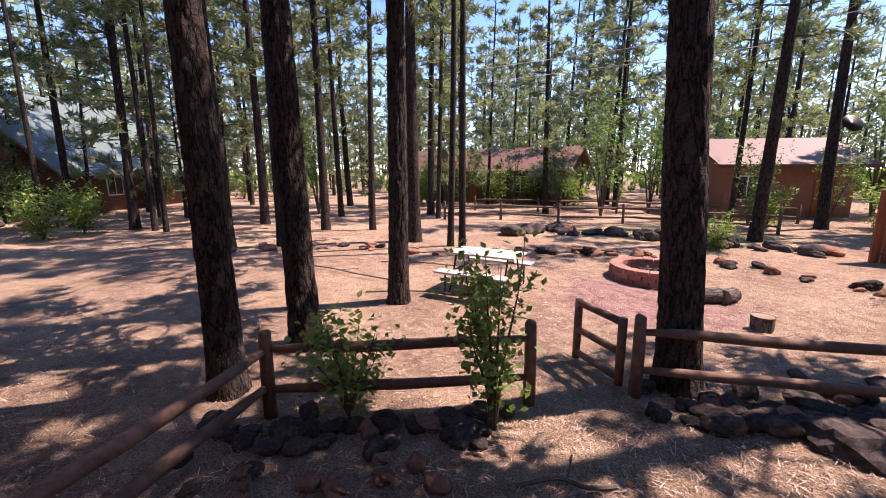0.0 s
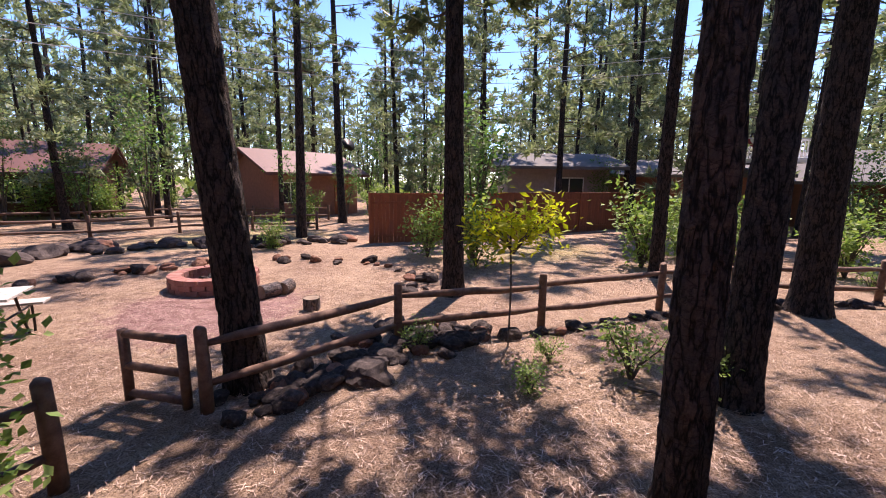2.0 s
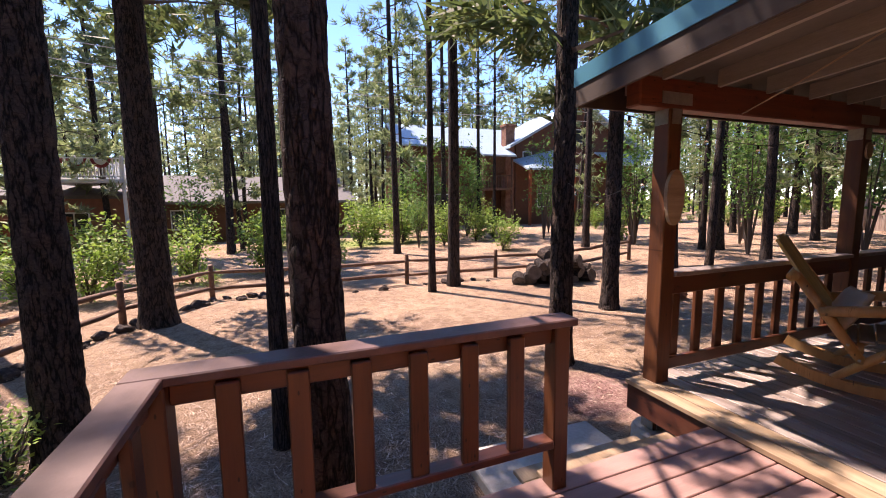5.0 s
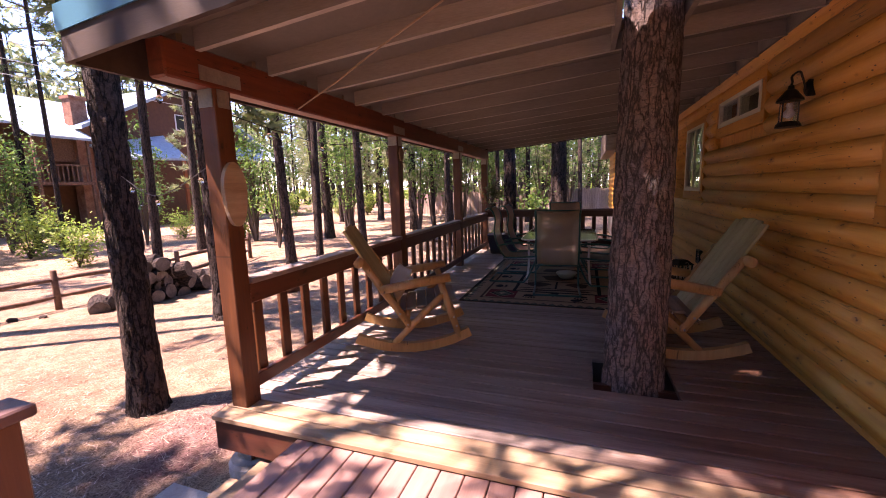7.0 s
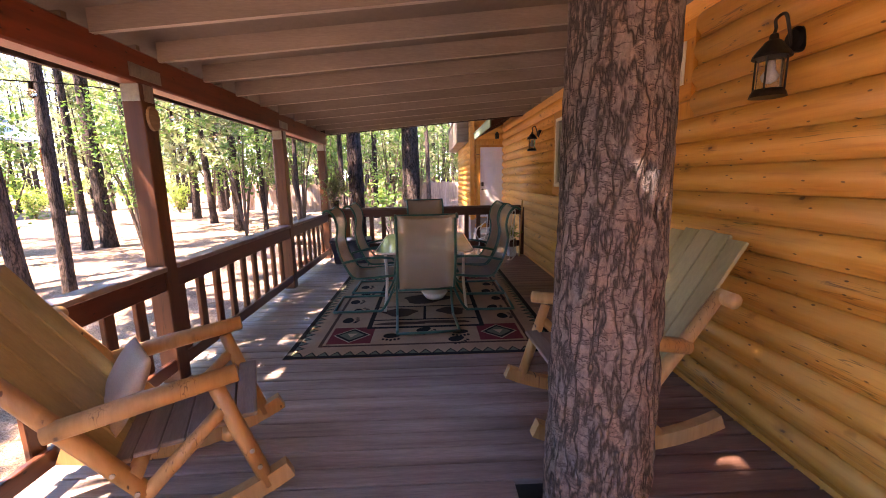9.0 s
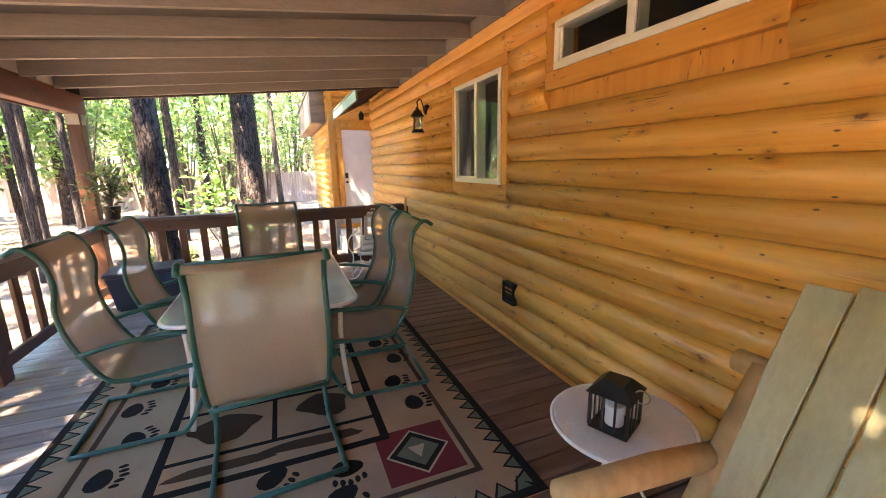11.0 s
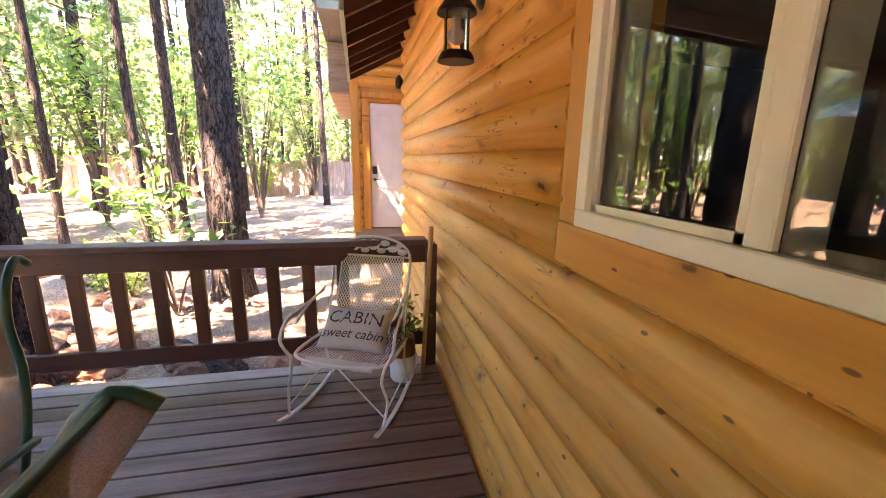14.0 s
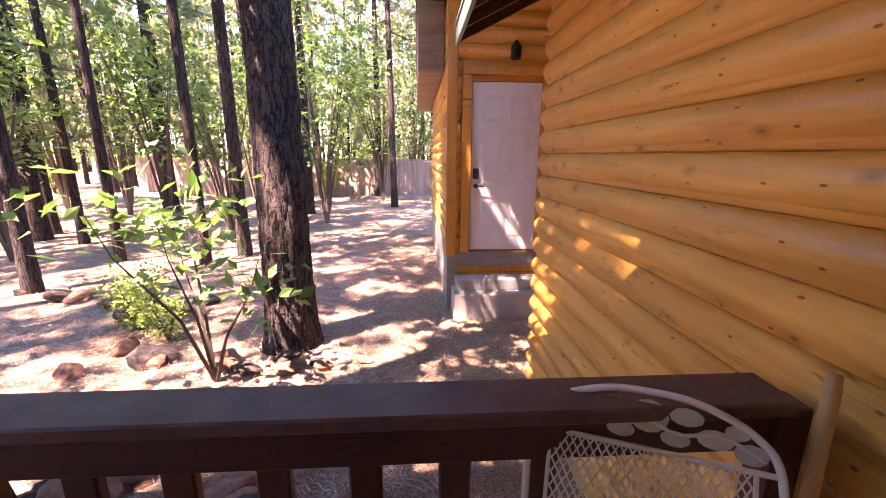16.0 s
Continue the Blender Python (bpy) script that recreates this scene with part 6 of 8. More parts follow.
def log_rocker(m, label, planks):
    t = thing("rocking_chair", label, "chair", "log rocking chairs")
    lg = M["chair_log"]
    for s in (-1, 1):
        x = s * 0.33
        ys = [-0.54 + 1.08 * i / 12 for i in range(13)]
        part("rocker", curved_board([(y, 0.045 + (y + 0.02) ** 2 * 0.42) for y in ys], 0.06, 0.085, x), lg, t)
        part("front_post", bar([(x, 0.44, 0.12), (x, 0.35, 0.40), (x, 0.27, 0.66)], [0.033, 0.036, 0.032], 12, 0.08), lg, t, smooth=True)
        part("back_post", bar([(x, -0.03, 0.25), (x, -0.25, 0.58), (x, -0.46, 0.90)], [0.034, 0.037, 0.034], 12, 0.08), lg, t, smooth=True)
        part("brace", bar([(x, -0.20, 0.07), (x, 0.03, 0.30), (x, 0.29, 0.55)], [0.030, 0.033, 0.030], 12, 0.08), lg, t, smooth=True)
        arm = part("arm", bar([(x * 1.06, -0.30, 0.615), (x * 1.06, 0.0, 0.665), (x * 1.06, 0.36, 0.715)], [0.040, 0.044, 0.040], 14, 0.08), lg, t, smooth=True)
        for yy, zz in ((-0.12, 0.385), (-0.05, 0.275), (0.41, 0.24), (0.385, 0.33)):
            part("bolt", bar([(x + s * 0.030, yy, zz), (x + s * 0.040, yy, zz)], 0.011, 8), M["steel"], t)
    part("cross_pole", bar([(-0.42, -0.475, 0.885), (0.0, -0.475, 0.885), (0.42, -0.475, 0.885)], 0.042, 14, 0.06), lg, t, smooth=True)
    part("cross_pole", bar([(-0.34, 0.30, 0.42), (0.34, 0.30, 0.42)], 0.032, 12, 0.06), lg, t, smooth=True)
    part("cross_pole", bar([(-0.34, -0.06, 0.34), (0.34, -0.06, 0.34)], 0.032, 12, 0.06), lg, t, smooth=True)
    for i in range(6):
        y = -0.16 + 0.098 * i
        z = 0.385 + 0.10 * (y + 0.16) + 0.006 * i
        part("seat_slat", boxes(((-0.305, y, z), (0.305, y + 0.09, z + 0.022)), bevel=0.005), M["grey_plank"], t)
    k = planks
    w = 0.64 / k
    for i in range(k):
        x0 = -0.32 + w * i
        u = (i + 0.5) / k * 2 - 1
        top = 1.02 - 0.05 * u * u
        bm = boxes(((x0 + 0.004, -0.012, 0.0), (x0 + w - 0.004, 0.012, top * 0.96)), bevel=0.004)
        ob = part("back_plank", bm, M["chair_plank"], t, "faded yellow plank with orange stain")
        ob.location, ob.rotation_euler = (0, -0.115, 0.36), (radians(31), 0, 0)
    t.matrix_world = m
    return t


log_rocker(pose(2.60, -4.42, 0.004, 0, 0, 113), "weathered peeled-log rocking chair beside the railing", 4)
log_rocker(pose(0.19, -4.90, 0.004, 0, 0, -88), "faded yellow-planked log rocking chair beside the cabin wall", 5)
cu = thing("cushion", "small grey and white cushion leaning on the rocking chair", "cushion")


def pillow_mesh(w, h, th, seed=0):
    """A stuffed square with pinched corners."""
    n = 14
    bm = bmesh.new()
    grid = {}
    for s in (-1, 1):
        for j in range(n + 1):
            for i in range(n + 1):
                u, v = 2 * i / n - 1, 2 * j / n - 1
                edge = max(abs(u), abs(v)) > 0.999
                if edge and s == 1:
                    grid[s, i, j] = grid[-1, i, j]
                    continue
                puff = ((1 - u * u) * (1 - v * v)) ** 0.42 * th / 2
                pinch = 1 - 0.07 * (1 - abs(u * v)) * max(abs(u), abs(v)) ** 2
                grid[s, i, j] = bm.verts.new((u * w / 2 * pinch, v * h / 2 * pinch, s * (puff + 0.004 * noise.noise(Vector((u * 3, v * 3, seed))))))
        for j in range(n):
            for i in range(n):
                q = [grid[s, i, j], grid[s, i + 1, j], grid[s, i + 1, j + 1], grid[s, i, j + 1]]
                bm.faces.new(q if s == 1 else q[::-1])
    return bm


M["linen"] = surface("linen cover", [(0.3, (0.50, 0.45, 0.38)), (0.7, (0.62, 0.57, 0.50))], 3.0, (1, 1, 1), 0.9, 0, 0.002, 160, 0.3, 0.0)
M["ink"] = flat("dark print", (0.05, 0.045, 0.045), 0.8)
part("cover", pillow_mesh(0.42, 0.36, 0.12, 3), M["linen"], cu, smooth=True)
cu.matrix_world = pose(2.68, -4.44, 0.60, 0, 0, 113) @ pose(0, -0.08, 0.0, 62, 0, 20)


# patio set
def patio_chair_parts(t):
    g = M["green_tube"]
    side = [(-0.53, 1.17), (-0.47, 1.20), (-0.40, 1.13), (-0.37, 1.00), (-0.39, 0.85), (-0.36, 0.68), (-0.29, 0.52), (-0.23, 0.43), (-0.15, 0.405), (0.05, 0.415), (0.24, 0.43), (0.29, 0.42)]
    for s in (-1, 1):
        x = s * 0.29
        part("side_rail", bar(smooth_path([(x, y, z) for y, z in side], 3), 0.014, 8), g, t, smooth=True)
        arm = [(-0.33, 0.60), (-0.10, 0.645), (0.18, 0.65), (0.27, 0.60), (0.29, 0.45), (0.20, 0.20), (0.10, 0.03), (0.0, 0.017), (-0.46, 0.017)]
        part("leg", bar(smooth_path([(s * 0.315, y, z) for y, z in arm], 4), 0.0145, 8), g, t, smooth=True)
    part("sled_bar", bar([(-0.315, -0.46, 0.017), (0.315, -0.46, 0.017)], 0.0145, 8), g, t, smooth=True)
    part("top_bar", bar([(-0.29, -0.47, 1.195), (0.29, -0.47, 1.195)], 0.011, 8), g, t, smooth=True)
    part("low_bar", bar([(-0.29, -0.235, 0.40), (0.29, -0.235, 0.40)], 0.011, 8), g, t, smooth=True)
    pts = smooth_path([(0, y, z) for y, z in side], 3)
    bm = bmesh.new()
    rows = []
    for p in pts:
        rows.append([bm.verts.new((-0.283 + 0.566 * k / 6, p.y, p.z - 0.012 * math.sin(math.pi * k / 6))) for k in range(7)])
    for a, b in zip(rows, rows[1:]):
        for k in range(6):
            bm.faces.new((a[k], a[k + 1], b[k + 1], b[k]))
    bmesh.ops.solidify(bm, geom=bm.faces[:], thickness=0.003)
    part("sling", bm, M["sling"], t, "tan woven sling", smooth=True)


patio = thing("patio_chair", "green-framed sling chair with tan woven seat at the glass table", "chair", "chairs round the glass table")
patio_chair_parts(patio)
patio.matrix_world = pose(1.33, -6.84, 0.008, 0, 0, 184)
for x, y, r in ((1.95, -7.41, 92), (1.87, -8.20, 90), (0.75, -7.38, -92), (0.75, -8.03, -89), (1.27, -8.76, 8)):
    copy_thing(patio, pose(x, y, 0.008, 0, 0, r))


def rounded(w, h, r, n=8):
    out = []
    for cx, cy, a0 in ((w / 2 - r, h / 2 - r, 0), (-w / 2 + r, h / 2 - r, 90), (-w / 2 + r, -h / 2 + r, 180), (w / 2 - r, -h / 2 + r, 270)):
        out += [(cx + r * math.cos(radians(a0 + 90 * k / n)), cy + r * math.sin(radians(a0 + 90 * k / n))) for k in range(n + 1)]
    return out


tb = thing("patio_table", "frosted glass patio table with rounded corners and white legs", "table")
part("tabletop", prism(bmesh.new(), rounded(1.12, 1.64, 0.16), 0.712, 0.72), M["table_glass"], tb, "frosted green-white glass top")
ring = rounded(1.13, 1.65, 0.165)
part("rim", tube(bmesh.new(), [(x, y, 0.708) for x, y in ring + ring[:1]], 0.013, 8, False), M["white_metal"], tb, "cream metal rim", smooth=True)
for sx in (-1, 1):
    for sy in (-1, 1):
        part("leg", bar(smooth_path([(sx * 0.46, sy * 0.66, 0.70), (sx * 0.45, sy * 0.66, 0.35), (sx * 0.48, sy * 0.72, 0.0)], 4), 0.017, 10), M["white_metal"], tb, smooth=True)
tb.matrix_world = pose(1.33, -7.83, 0.010)

tray = thing("tray", "black tray filled with dark stones on the glass table", "tray")
bm = bmesh.new()
v0 = [bm.verts.new((x * 0.11, y * 0.17, 0)) for x, y in ((-1, -1), (1, -1), (1, 1), (-1, 1))]
v1 = [bm.verts.new((x * 0.145, y * 0.205, 0.065)) for x, y in ((-1, -1), (1, -1), (1, 1), (-1, 1))]
v2 = [bm.verts.new((x * 0.130, y * 0.19, 0.065)) for x, y in ((-1, -1), (1, -1), (1, 1), (-1, 1))]
v3 = [bm.verts.new((x * 0.10, y * 0.16, 0.015)) for x, y in ((-1, -1), (1, -1), (1, 1), (-1, 1))]
bm.faces.new(v0[::-1])
bm.faces.new(v3)
for a, b in ((v0, v1), (v1, v2), (v2, v3)):
    for k in range(4):
        bm.faces.new((a[k], a[(k + 1) % 4], b[(k + 1) % 4], b[k]))
part("dish", bm, M["black_metal"], tray)
rt = random.Random(8)
PEB = [q.copy() for q in ROCKS[:2]]
for q in PEB:
    q.materials.clear()
    q.materials.append(M["black_metal"])
for i in range(40):
    ob = part("pebble", PEB[i % 2], M["black_metal"], tray)
    s = rt.uniform(0.012, 0.022)
    ob.location, ob.scale, ob.rotation_euler = (rt.uniform(-0.10, 0.10), rt.uniform(-0.16, 0.16), 0.05 + rt.uniform(0, 0.012)), (s, s, s), (rt.uniform(0, 3), rt.uniform(0, 3), 0)
tray.matrix_world = pose(1.42, -7.95, 0.730, 0, 0, 12)
for x, y in ((1.34, -7.26), (1.38, -8.42)):
    c = thing("candle_ball", "white ball candle holder on the glass table", "candle")
    bm = bmesh.new()
    bmesh.ops.create_uvsphere(bm, u_segments=20, v_segments=14, radius=0.05)
    for v in bm.verts:
        v.co.z = max(-0.042, min(0.044, v.co.z)) * 0.95
    part("ball", bm, M["white_metal"], c, smooth=True)
    part("wick", bar([(0, 0, 0.04), (0.004, 0, 0.06)], 0.002, 5), M["black_metal"], c)
    c.matrix_world = pose(x, y, 0.770)


# rug
def build_rug():
    x0, x1, y0, y1 = 0.08, 2.58, -9.28, -5.89
    t = thing("rug", "lodge-style outdoor rug with bear paws and zigzag border", "rug")
    cols = {"field": (0.42, 0.295, 0.20), "black": (0.022, 0.02, 0.02), "green": (0.135, 0.165, 0.12), "maroon": (0.19, 0.035, 0.04), "cream": (0.50, 0.40, 0.29), "brown": (0.09, 0.055, 0.04)}
    mats = {k: surface("rug " + k, [(0.3, tuple(q * 0.78 for q in c)), (0.7, c)], 3.0, (1, 1, 1), 0.95, 0, 0.002, 220, 0.3, 0.0, 0.1) for k, c in cols.items()}
    part("ground_weave", boxes(((x0, y0, 0.001), (x1, y1, 0.0075))), mats["field"], t, "tan woven field")
    z = 0.0078

    def ring(d, w, zz):
        bm = bmesh.new()
        for a, b in (((x0 + d, y0 + d), (x1 - d, y0 + d + w)), ((x0 + d, y1 - d - w), (x1 - d, y1 - d)), ((x0 + d, y0 + d + w), (x0 + d + w, y1 - d - w)), ((x1 - d - w, y0 + d + w), (x1 - d, y1 - d - w))):
            box(bm, (*a, zz - 0.0003), (*b, zz + 0.0006))
        return bm
    part("border", ring(0.0, 0.05, z), mats["black"], t, "black border")
    # zigzag
    bm, bl = bmesh.new(), bmesh.new()
    def tri(b, p, q, r, zz):
        b.faces.new([b.verts.new((*k, zz)) for k in (p, q, r)])
    def run(a, b, inward):
        a, b, n = Vector(a), Vector(b), 0
        ln = (b - a).length
        u = (b - a) / ln
        nrm = Vector(inward)
        k = int(ln / 0.11)
        st = ln / k
        for i in range(k):
            p, q = a + u * st * i, a + u * st * (i + 1)
            tri(bl, p, q, (p + q) / 2 + nrm * 0.088, z)
            tri(bm, p + u * 0.016, q - u * 0.016, (p + q) / 2 + nrm * 0.068, z + 0.0012)
    e = 0.05
    run((x0 + e, y0 + e), (x1 - e, y0 + e), (0, 1))
    run((x1 - e, y1 - e), (x0 + e, y1 - e), (0, -1))
    run((x0 + e, y1 - e), (x0 + e, y0 + e), (1, 0))
    run((x1 - e, y0 + e), (x1 - e, y1 - e), (-1, 0))
    for b in (bm, bl):
        for f in b.faces:
            f.normal_update()
            if f.normal.z < 0:
                f.normal_flip()
    part("zigzag_line", bl, mats["black"], t)
    part("zigzag", bm, mats["green"], t, "grey-green zigzag")
    part("inner_line", ring(0.24, 0.032, z), mats["brown"], t, "dark brown line")
    cx, cy = (x0 + x1) / 2, (y0 + y1) / 2
    # middle picture panel
    bm = bmesh.new()
    w, h = 0.62, 1.02
    for a, b in (((-w, -h), (w, -h + 0.05)), ((-w, h - 0.05), (w, h)), ((-w, -h + 0.05), (-w + 0.05, h - 0.05)), ((w - 0.05, -h + 0.05), (w, h - 0.05)), ((-w + 0.05, -0.32), (w - 0.05, -0.29)), ((-w + 0.05, 0.29), (w - 0.05, 0.32)), ((0.0, 0.32), (0.03, h - 0.25)), ((-w + 0.05, h - 0.27), (w - 0.05, h - 0.24))):
        part("panel_line", boxes(((cx + a[0], cy + a[1], z - 0.0003), (cx + b[0], cy + b[1], z + 0.0006))), mats["black"], t)
    bm = bmesh.new()
    for k, (px, py, sx, sy) in enumerate(((0.28, 0.88, 0.26, 0.05), (-0.2, 0.86, 0.30, 0.05), (-0.3, 0.5, 0.16, 0.13), (0.3, 0.52, 0.2, 0.12), (0.0, 0.0, 0.3, 0.18), (0.0, -0.6, 0.36, 0.14))):
        prism(bm, [(cx + px + sx * math.cos(a) * (1 + 0.2 * math.sin(3 * a + k)), cy + py + sy * math.sin(a) * (1 + 0.25 * math.cos(2 * a + k))) for a in [2 * math.pi * i / 16 for i in range(16)]], z - 0.0003, z + 0.0006)
    part("panel_figure", bm, mats["brown"], t)
    # corner squares
    for sx in (-1, 1):
        for sy in (-1, 1):
            px, py = cx + sx * 0.74, cy + sy * 1.18
            part("corner_square", boxes(((px - 0.21, py - 0.21, z - 0.0003), (px + 0.21, py + 0.21, z + 0.0005))), mats["maroon"], t, "maroon square")
            def dia(r, lo, hi):
                return prism(bmesh.new(), [(px + r, py), (px, py + r), (px - r, py), (px, py - r)], lo, hi)
            part("diamond_line", dia(0.185, z + 0.0006, z + 0.0010), mats["cream"], t)
            part("diamond_line", dia(0.168, z + 0.0011, z + 0.0014), mats["black"], t)
            part("diamond", dia(0.125, z + 0.0015, z + 0.0018), mats["green"], t)
            part("diamond_mark", prism(bmesh.new(), [(px - 0.05, py - 0.04), (px + 0.05, py - 0.04), (px, py + 0.06)], z + 0.0019, z + 0.0023), mats["cream"], t)
    # bear paws
    paws = [(-0.35, 1.16, 0), (0.02, 1.08, 40), (0.34, 1.22, 0), (-0.30, 1.34, 30), (-0.86, 0.72, 90), (-0.80, 0.40, 70), (-0.9, 0.05, 90), (-0.82, -0.3, 80), (-0.88, -0.65, 90), (0.86, 0.74, 90), (0.80, 0.42, 110), (0.9, 0.06, 90), (0.82, -0.28, 100), (0.88, -0.64, 90), (-0.3, -1.2, 0), (0.05, -1.34, 20), (0.35, -1.18, 0)]
    for px, py, r in paws:
        bm = bmesh.new()
        m = pose(cx + px, cy + py, 0, 0, 0, r)
        def blob(u, v, ru, rv):
            prism(bm, [tuple((m @ Vector((u + ru * math.cos(a), v + rv * math.sin(a) * (1 + 0.2 * math.cos(a)), 0))).xy) for a in [2 * math.pi * i / 12 for i in range(12)]], z - 0.0003, z + 0.0006)
        blob(0, 0, 0.085, 0.06)
        for k in range(5):
            blob(-0.075 + 0.0375 * k, 0.085 + 0.012 * (2 - abs(k - 2)), 0.014, 0.024)
        part("paw", bm, mats["black"], t)


build_rug()


# ---------------- things on the porch ----------------
def lantern_lamp(y, z, label):
    """Wall lantern: round back plate, hook, roof, cage and glass, hanging clear of the wall."""
    t = thing("wall_lantern", label, "lamp", "wall lanterns")
    x = -0.53
    k = M["black_metal"]
    part("back_plate", bar([(WX + 0.02, y, z + 0.03), (WX + 0.062, y, z + 0.03), (WX + 0.075, y, z + 0.03)], [0.062, 0.062, 0.045], 20), k, t, smooth=False)
    part("hook", bar(smooth_path([(WX + 0.07, y, z + 0.0), (WX + 0.10, y, z + 0.10), (-0.575, y, z + 0.155), (-0.53, y, z + 0.125), (-0.535, y, z + 0.085), (-0.53, y, z + 0.06)], 5), 0.008, 8), k, t, smooth=True)
    part("roof", bar([(x, y, z - 0.06), (x, y, z - 0.045), (x, y, z + 0.02), (x, y, z + 0.03), (x, y, z + 0.055), (x, y, z + 0.062)], [0.088, 0.084, 0.036, 0.022, 0.018, 0.006], 20), k, t)
    part("base", bar([(x, y, z - 0.255), (x, y, z - 0.235), (x, y, z - 0.215)], [0.084, 0.078, 0.066], 20), k, t)
    for a in range(4):
        c, s = math.cos(a * math.pi / 2 + 0.6) * 0.068, math.sin(a * math.pi / 2 + 0.6) * 0.068
        part("cage_bar", bar([(x + c, y + s, z - 0.225), (x + c, y + s, z - 0.05)], 0.005, 6), k, t)
    gl = part("glass", tube(bmesh.new(), [(x, y, z - 0.216), (x, y, z - 0.058)], 0.056, 20, False), M["lamp_glass"], t, "seeded glass cylinder", smooth=True)
    gl.visible_shadow = False
    part("bulb", bar([(x, y, z - 0.19), (x, y, z - 0.175), (x, y, z - 0.15), (x, y, z - 0.12), (x, y, z - 0.075)], [0.006, 0.022, 0.028, 0.014, 0.012], 12), M["white_paint"], t, "unlit white bulb", smooth=True)


M["lamp_glass"] = plain_glass("seeded glass", (0.95, 0.93, 0.88), 0.12)
lantern_lamp(-4.72, 2.19, "black lantern lamp on the log wall")
lantern_lamp(-9.58, 2.24, "black lantern lamp on the log wall")
lan = thing("wall_lantern", "small black lantern lamp above the white door", "lamp", "wall lanterns")
part("body", bar([(-0.78, -14.58, 2.66), (-0.78, -14.58, 2.68), (-0.78, -14.58, 2.80), (-0.78, -14.58, 2.86)], [0.05, 0.06, 0.06, 0.02], 12), M["black_metal"], lan)
part("glass", bar([(-0.78, -14.58, 2.685), (-0.78, -14.58, 2.79)], 0.062, 12), M["lamp_glass"], lan)
part("arm", bar([(-0.78, -14.66, 2.80), (-0.78, -14.58, 2.86)], 0.012, 6), M["black_metal"], lan)

vent = thing("wall_vent", "black louvred vent set into the log wall", "vent")
part("frame", boxes(((WX + 0.03, -7.575, 0.345), (WX + 0.075, -7.395, 0.36)), ((WX + 0.03, -7.575, 0.525), (WX + 0.075, -7.395, 0.54)), ((WX + 0.03, -7.575, 0.36), (WX + 0.075, -7.56, 0.525)), ((WX + 0.03, -7.41, 0.36), (WX + 0.075, -7.395, 0.525)), ((WX + 0.02, -7.56, 0.36), (WX + 0.035, -7.41, 0.525))), M["black_metal"], vent)
for k in range(4):
    o = part("slat", boxes(((-0.018, -0.075, -0.003), (0.018, 0.075, 0.003))), M["black_metal"], vent)
    o.location, o.rotation_euler = (WX + 0.055, -7.485, 0.385 + 0.04 * k), (0, radians(38), 0)

# slice of log hung on the first post, a smaller one on the second
sl = thing("wood_slice", "pale oval log slice hung on the porch post", "decoration")
bm = bmesh.new()
prism(bm, [(0.095 * math.cos(a) * (1 + 0.05 * math.sin(3 * a)), 0.225 * math.sin(a) * (1 + 0.03 * math.cos(2 * a))) for a in [2 * math.pi * i / 28 for i in range(28)]], 0.0, 0.03)
part("slice", bm, M["pale_board"], sl)
part("knot", bar([(0.02, -0.12, 0.028), (0.02, -0.12, 0.034)], 0.022, 12), M["rail"], sl, "dark knot")
sl.matrix_world = Matrix.Translation((3.205, -2.90, 1.54)) @ Matrix(((0, 0, 1, 0), (1, 0, 0, 0), (0, 1, 0, 0), (0, 0, 0, 1)))
s2 = thing("wood_slice", "small pale log slice hung high on a post", "decoration")
part("slice", prism(bmesh.new(), [(0.06 * math.cos(a), 0.085 * math.sin(a)) for a in [2 * math.pi * i / 20 for i in range(20)]], 0.0, 0.02), M["pale_board"], s2)
s2.matrix_world = Matrix.Translation((3.215, -5.62, 2.0)) @ Matrix(((0, 0, 1, 0), (1, 0, 0, 0), (0, 1, 0, 0), (0, 0, 0, 1)))


def string_lights(pts, bulbs, label):
    t = thing("string_lights", label, "lights")
    path = smooth_path(pts, 8)
    part("cord", bar(path, 0.004, 5), M["black_metal"], t, smooth=True)
    for i in range(bulbs):
        p = path[int((i + 0.5) / bulbs * (len(path) - 1))]
        part("socket", bar([p, p + Vector((0, 0, -0.035))], 0.011, 8), M["black_metal"], t)
        part("bulb", bar([p + Vector((0, 0, q)) for q in (-0.035, -0.05, -0.07, -0.085)], [0.010, 0.019, 0.018, 0.006], 10), M["lamp_glass"], t, "clear unlit bulb", smooth=True)


string_lights([(3.40, -2.45, 2.20), (3.42, -4.2, 2.02), (3.40, -5.62, 2.18), (3.42, -7.0, 2.04), (3.40, -8.36, 2.18)], 9, "string of clear bulbs along the porch beam")
string_lights([(3.40, -2.9, 1.75), (4.4, -3.2, 1.55), (5.2, -3.45, 1.75)], 3, "string of clear bulbs slung to a pine")
rp = thing("rope", "thin rope slung under the porch rafters", "rope")
part("strand", bar([(3.238, -3.66, 2.235), (2.7, -3.43, 2.34), (2.2, -3.2, 2.45), (1.7, -2.98, 2.548)], 0.006, 6), M["pale_board"], rp)

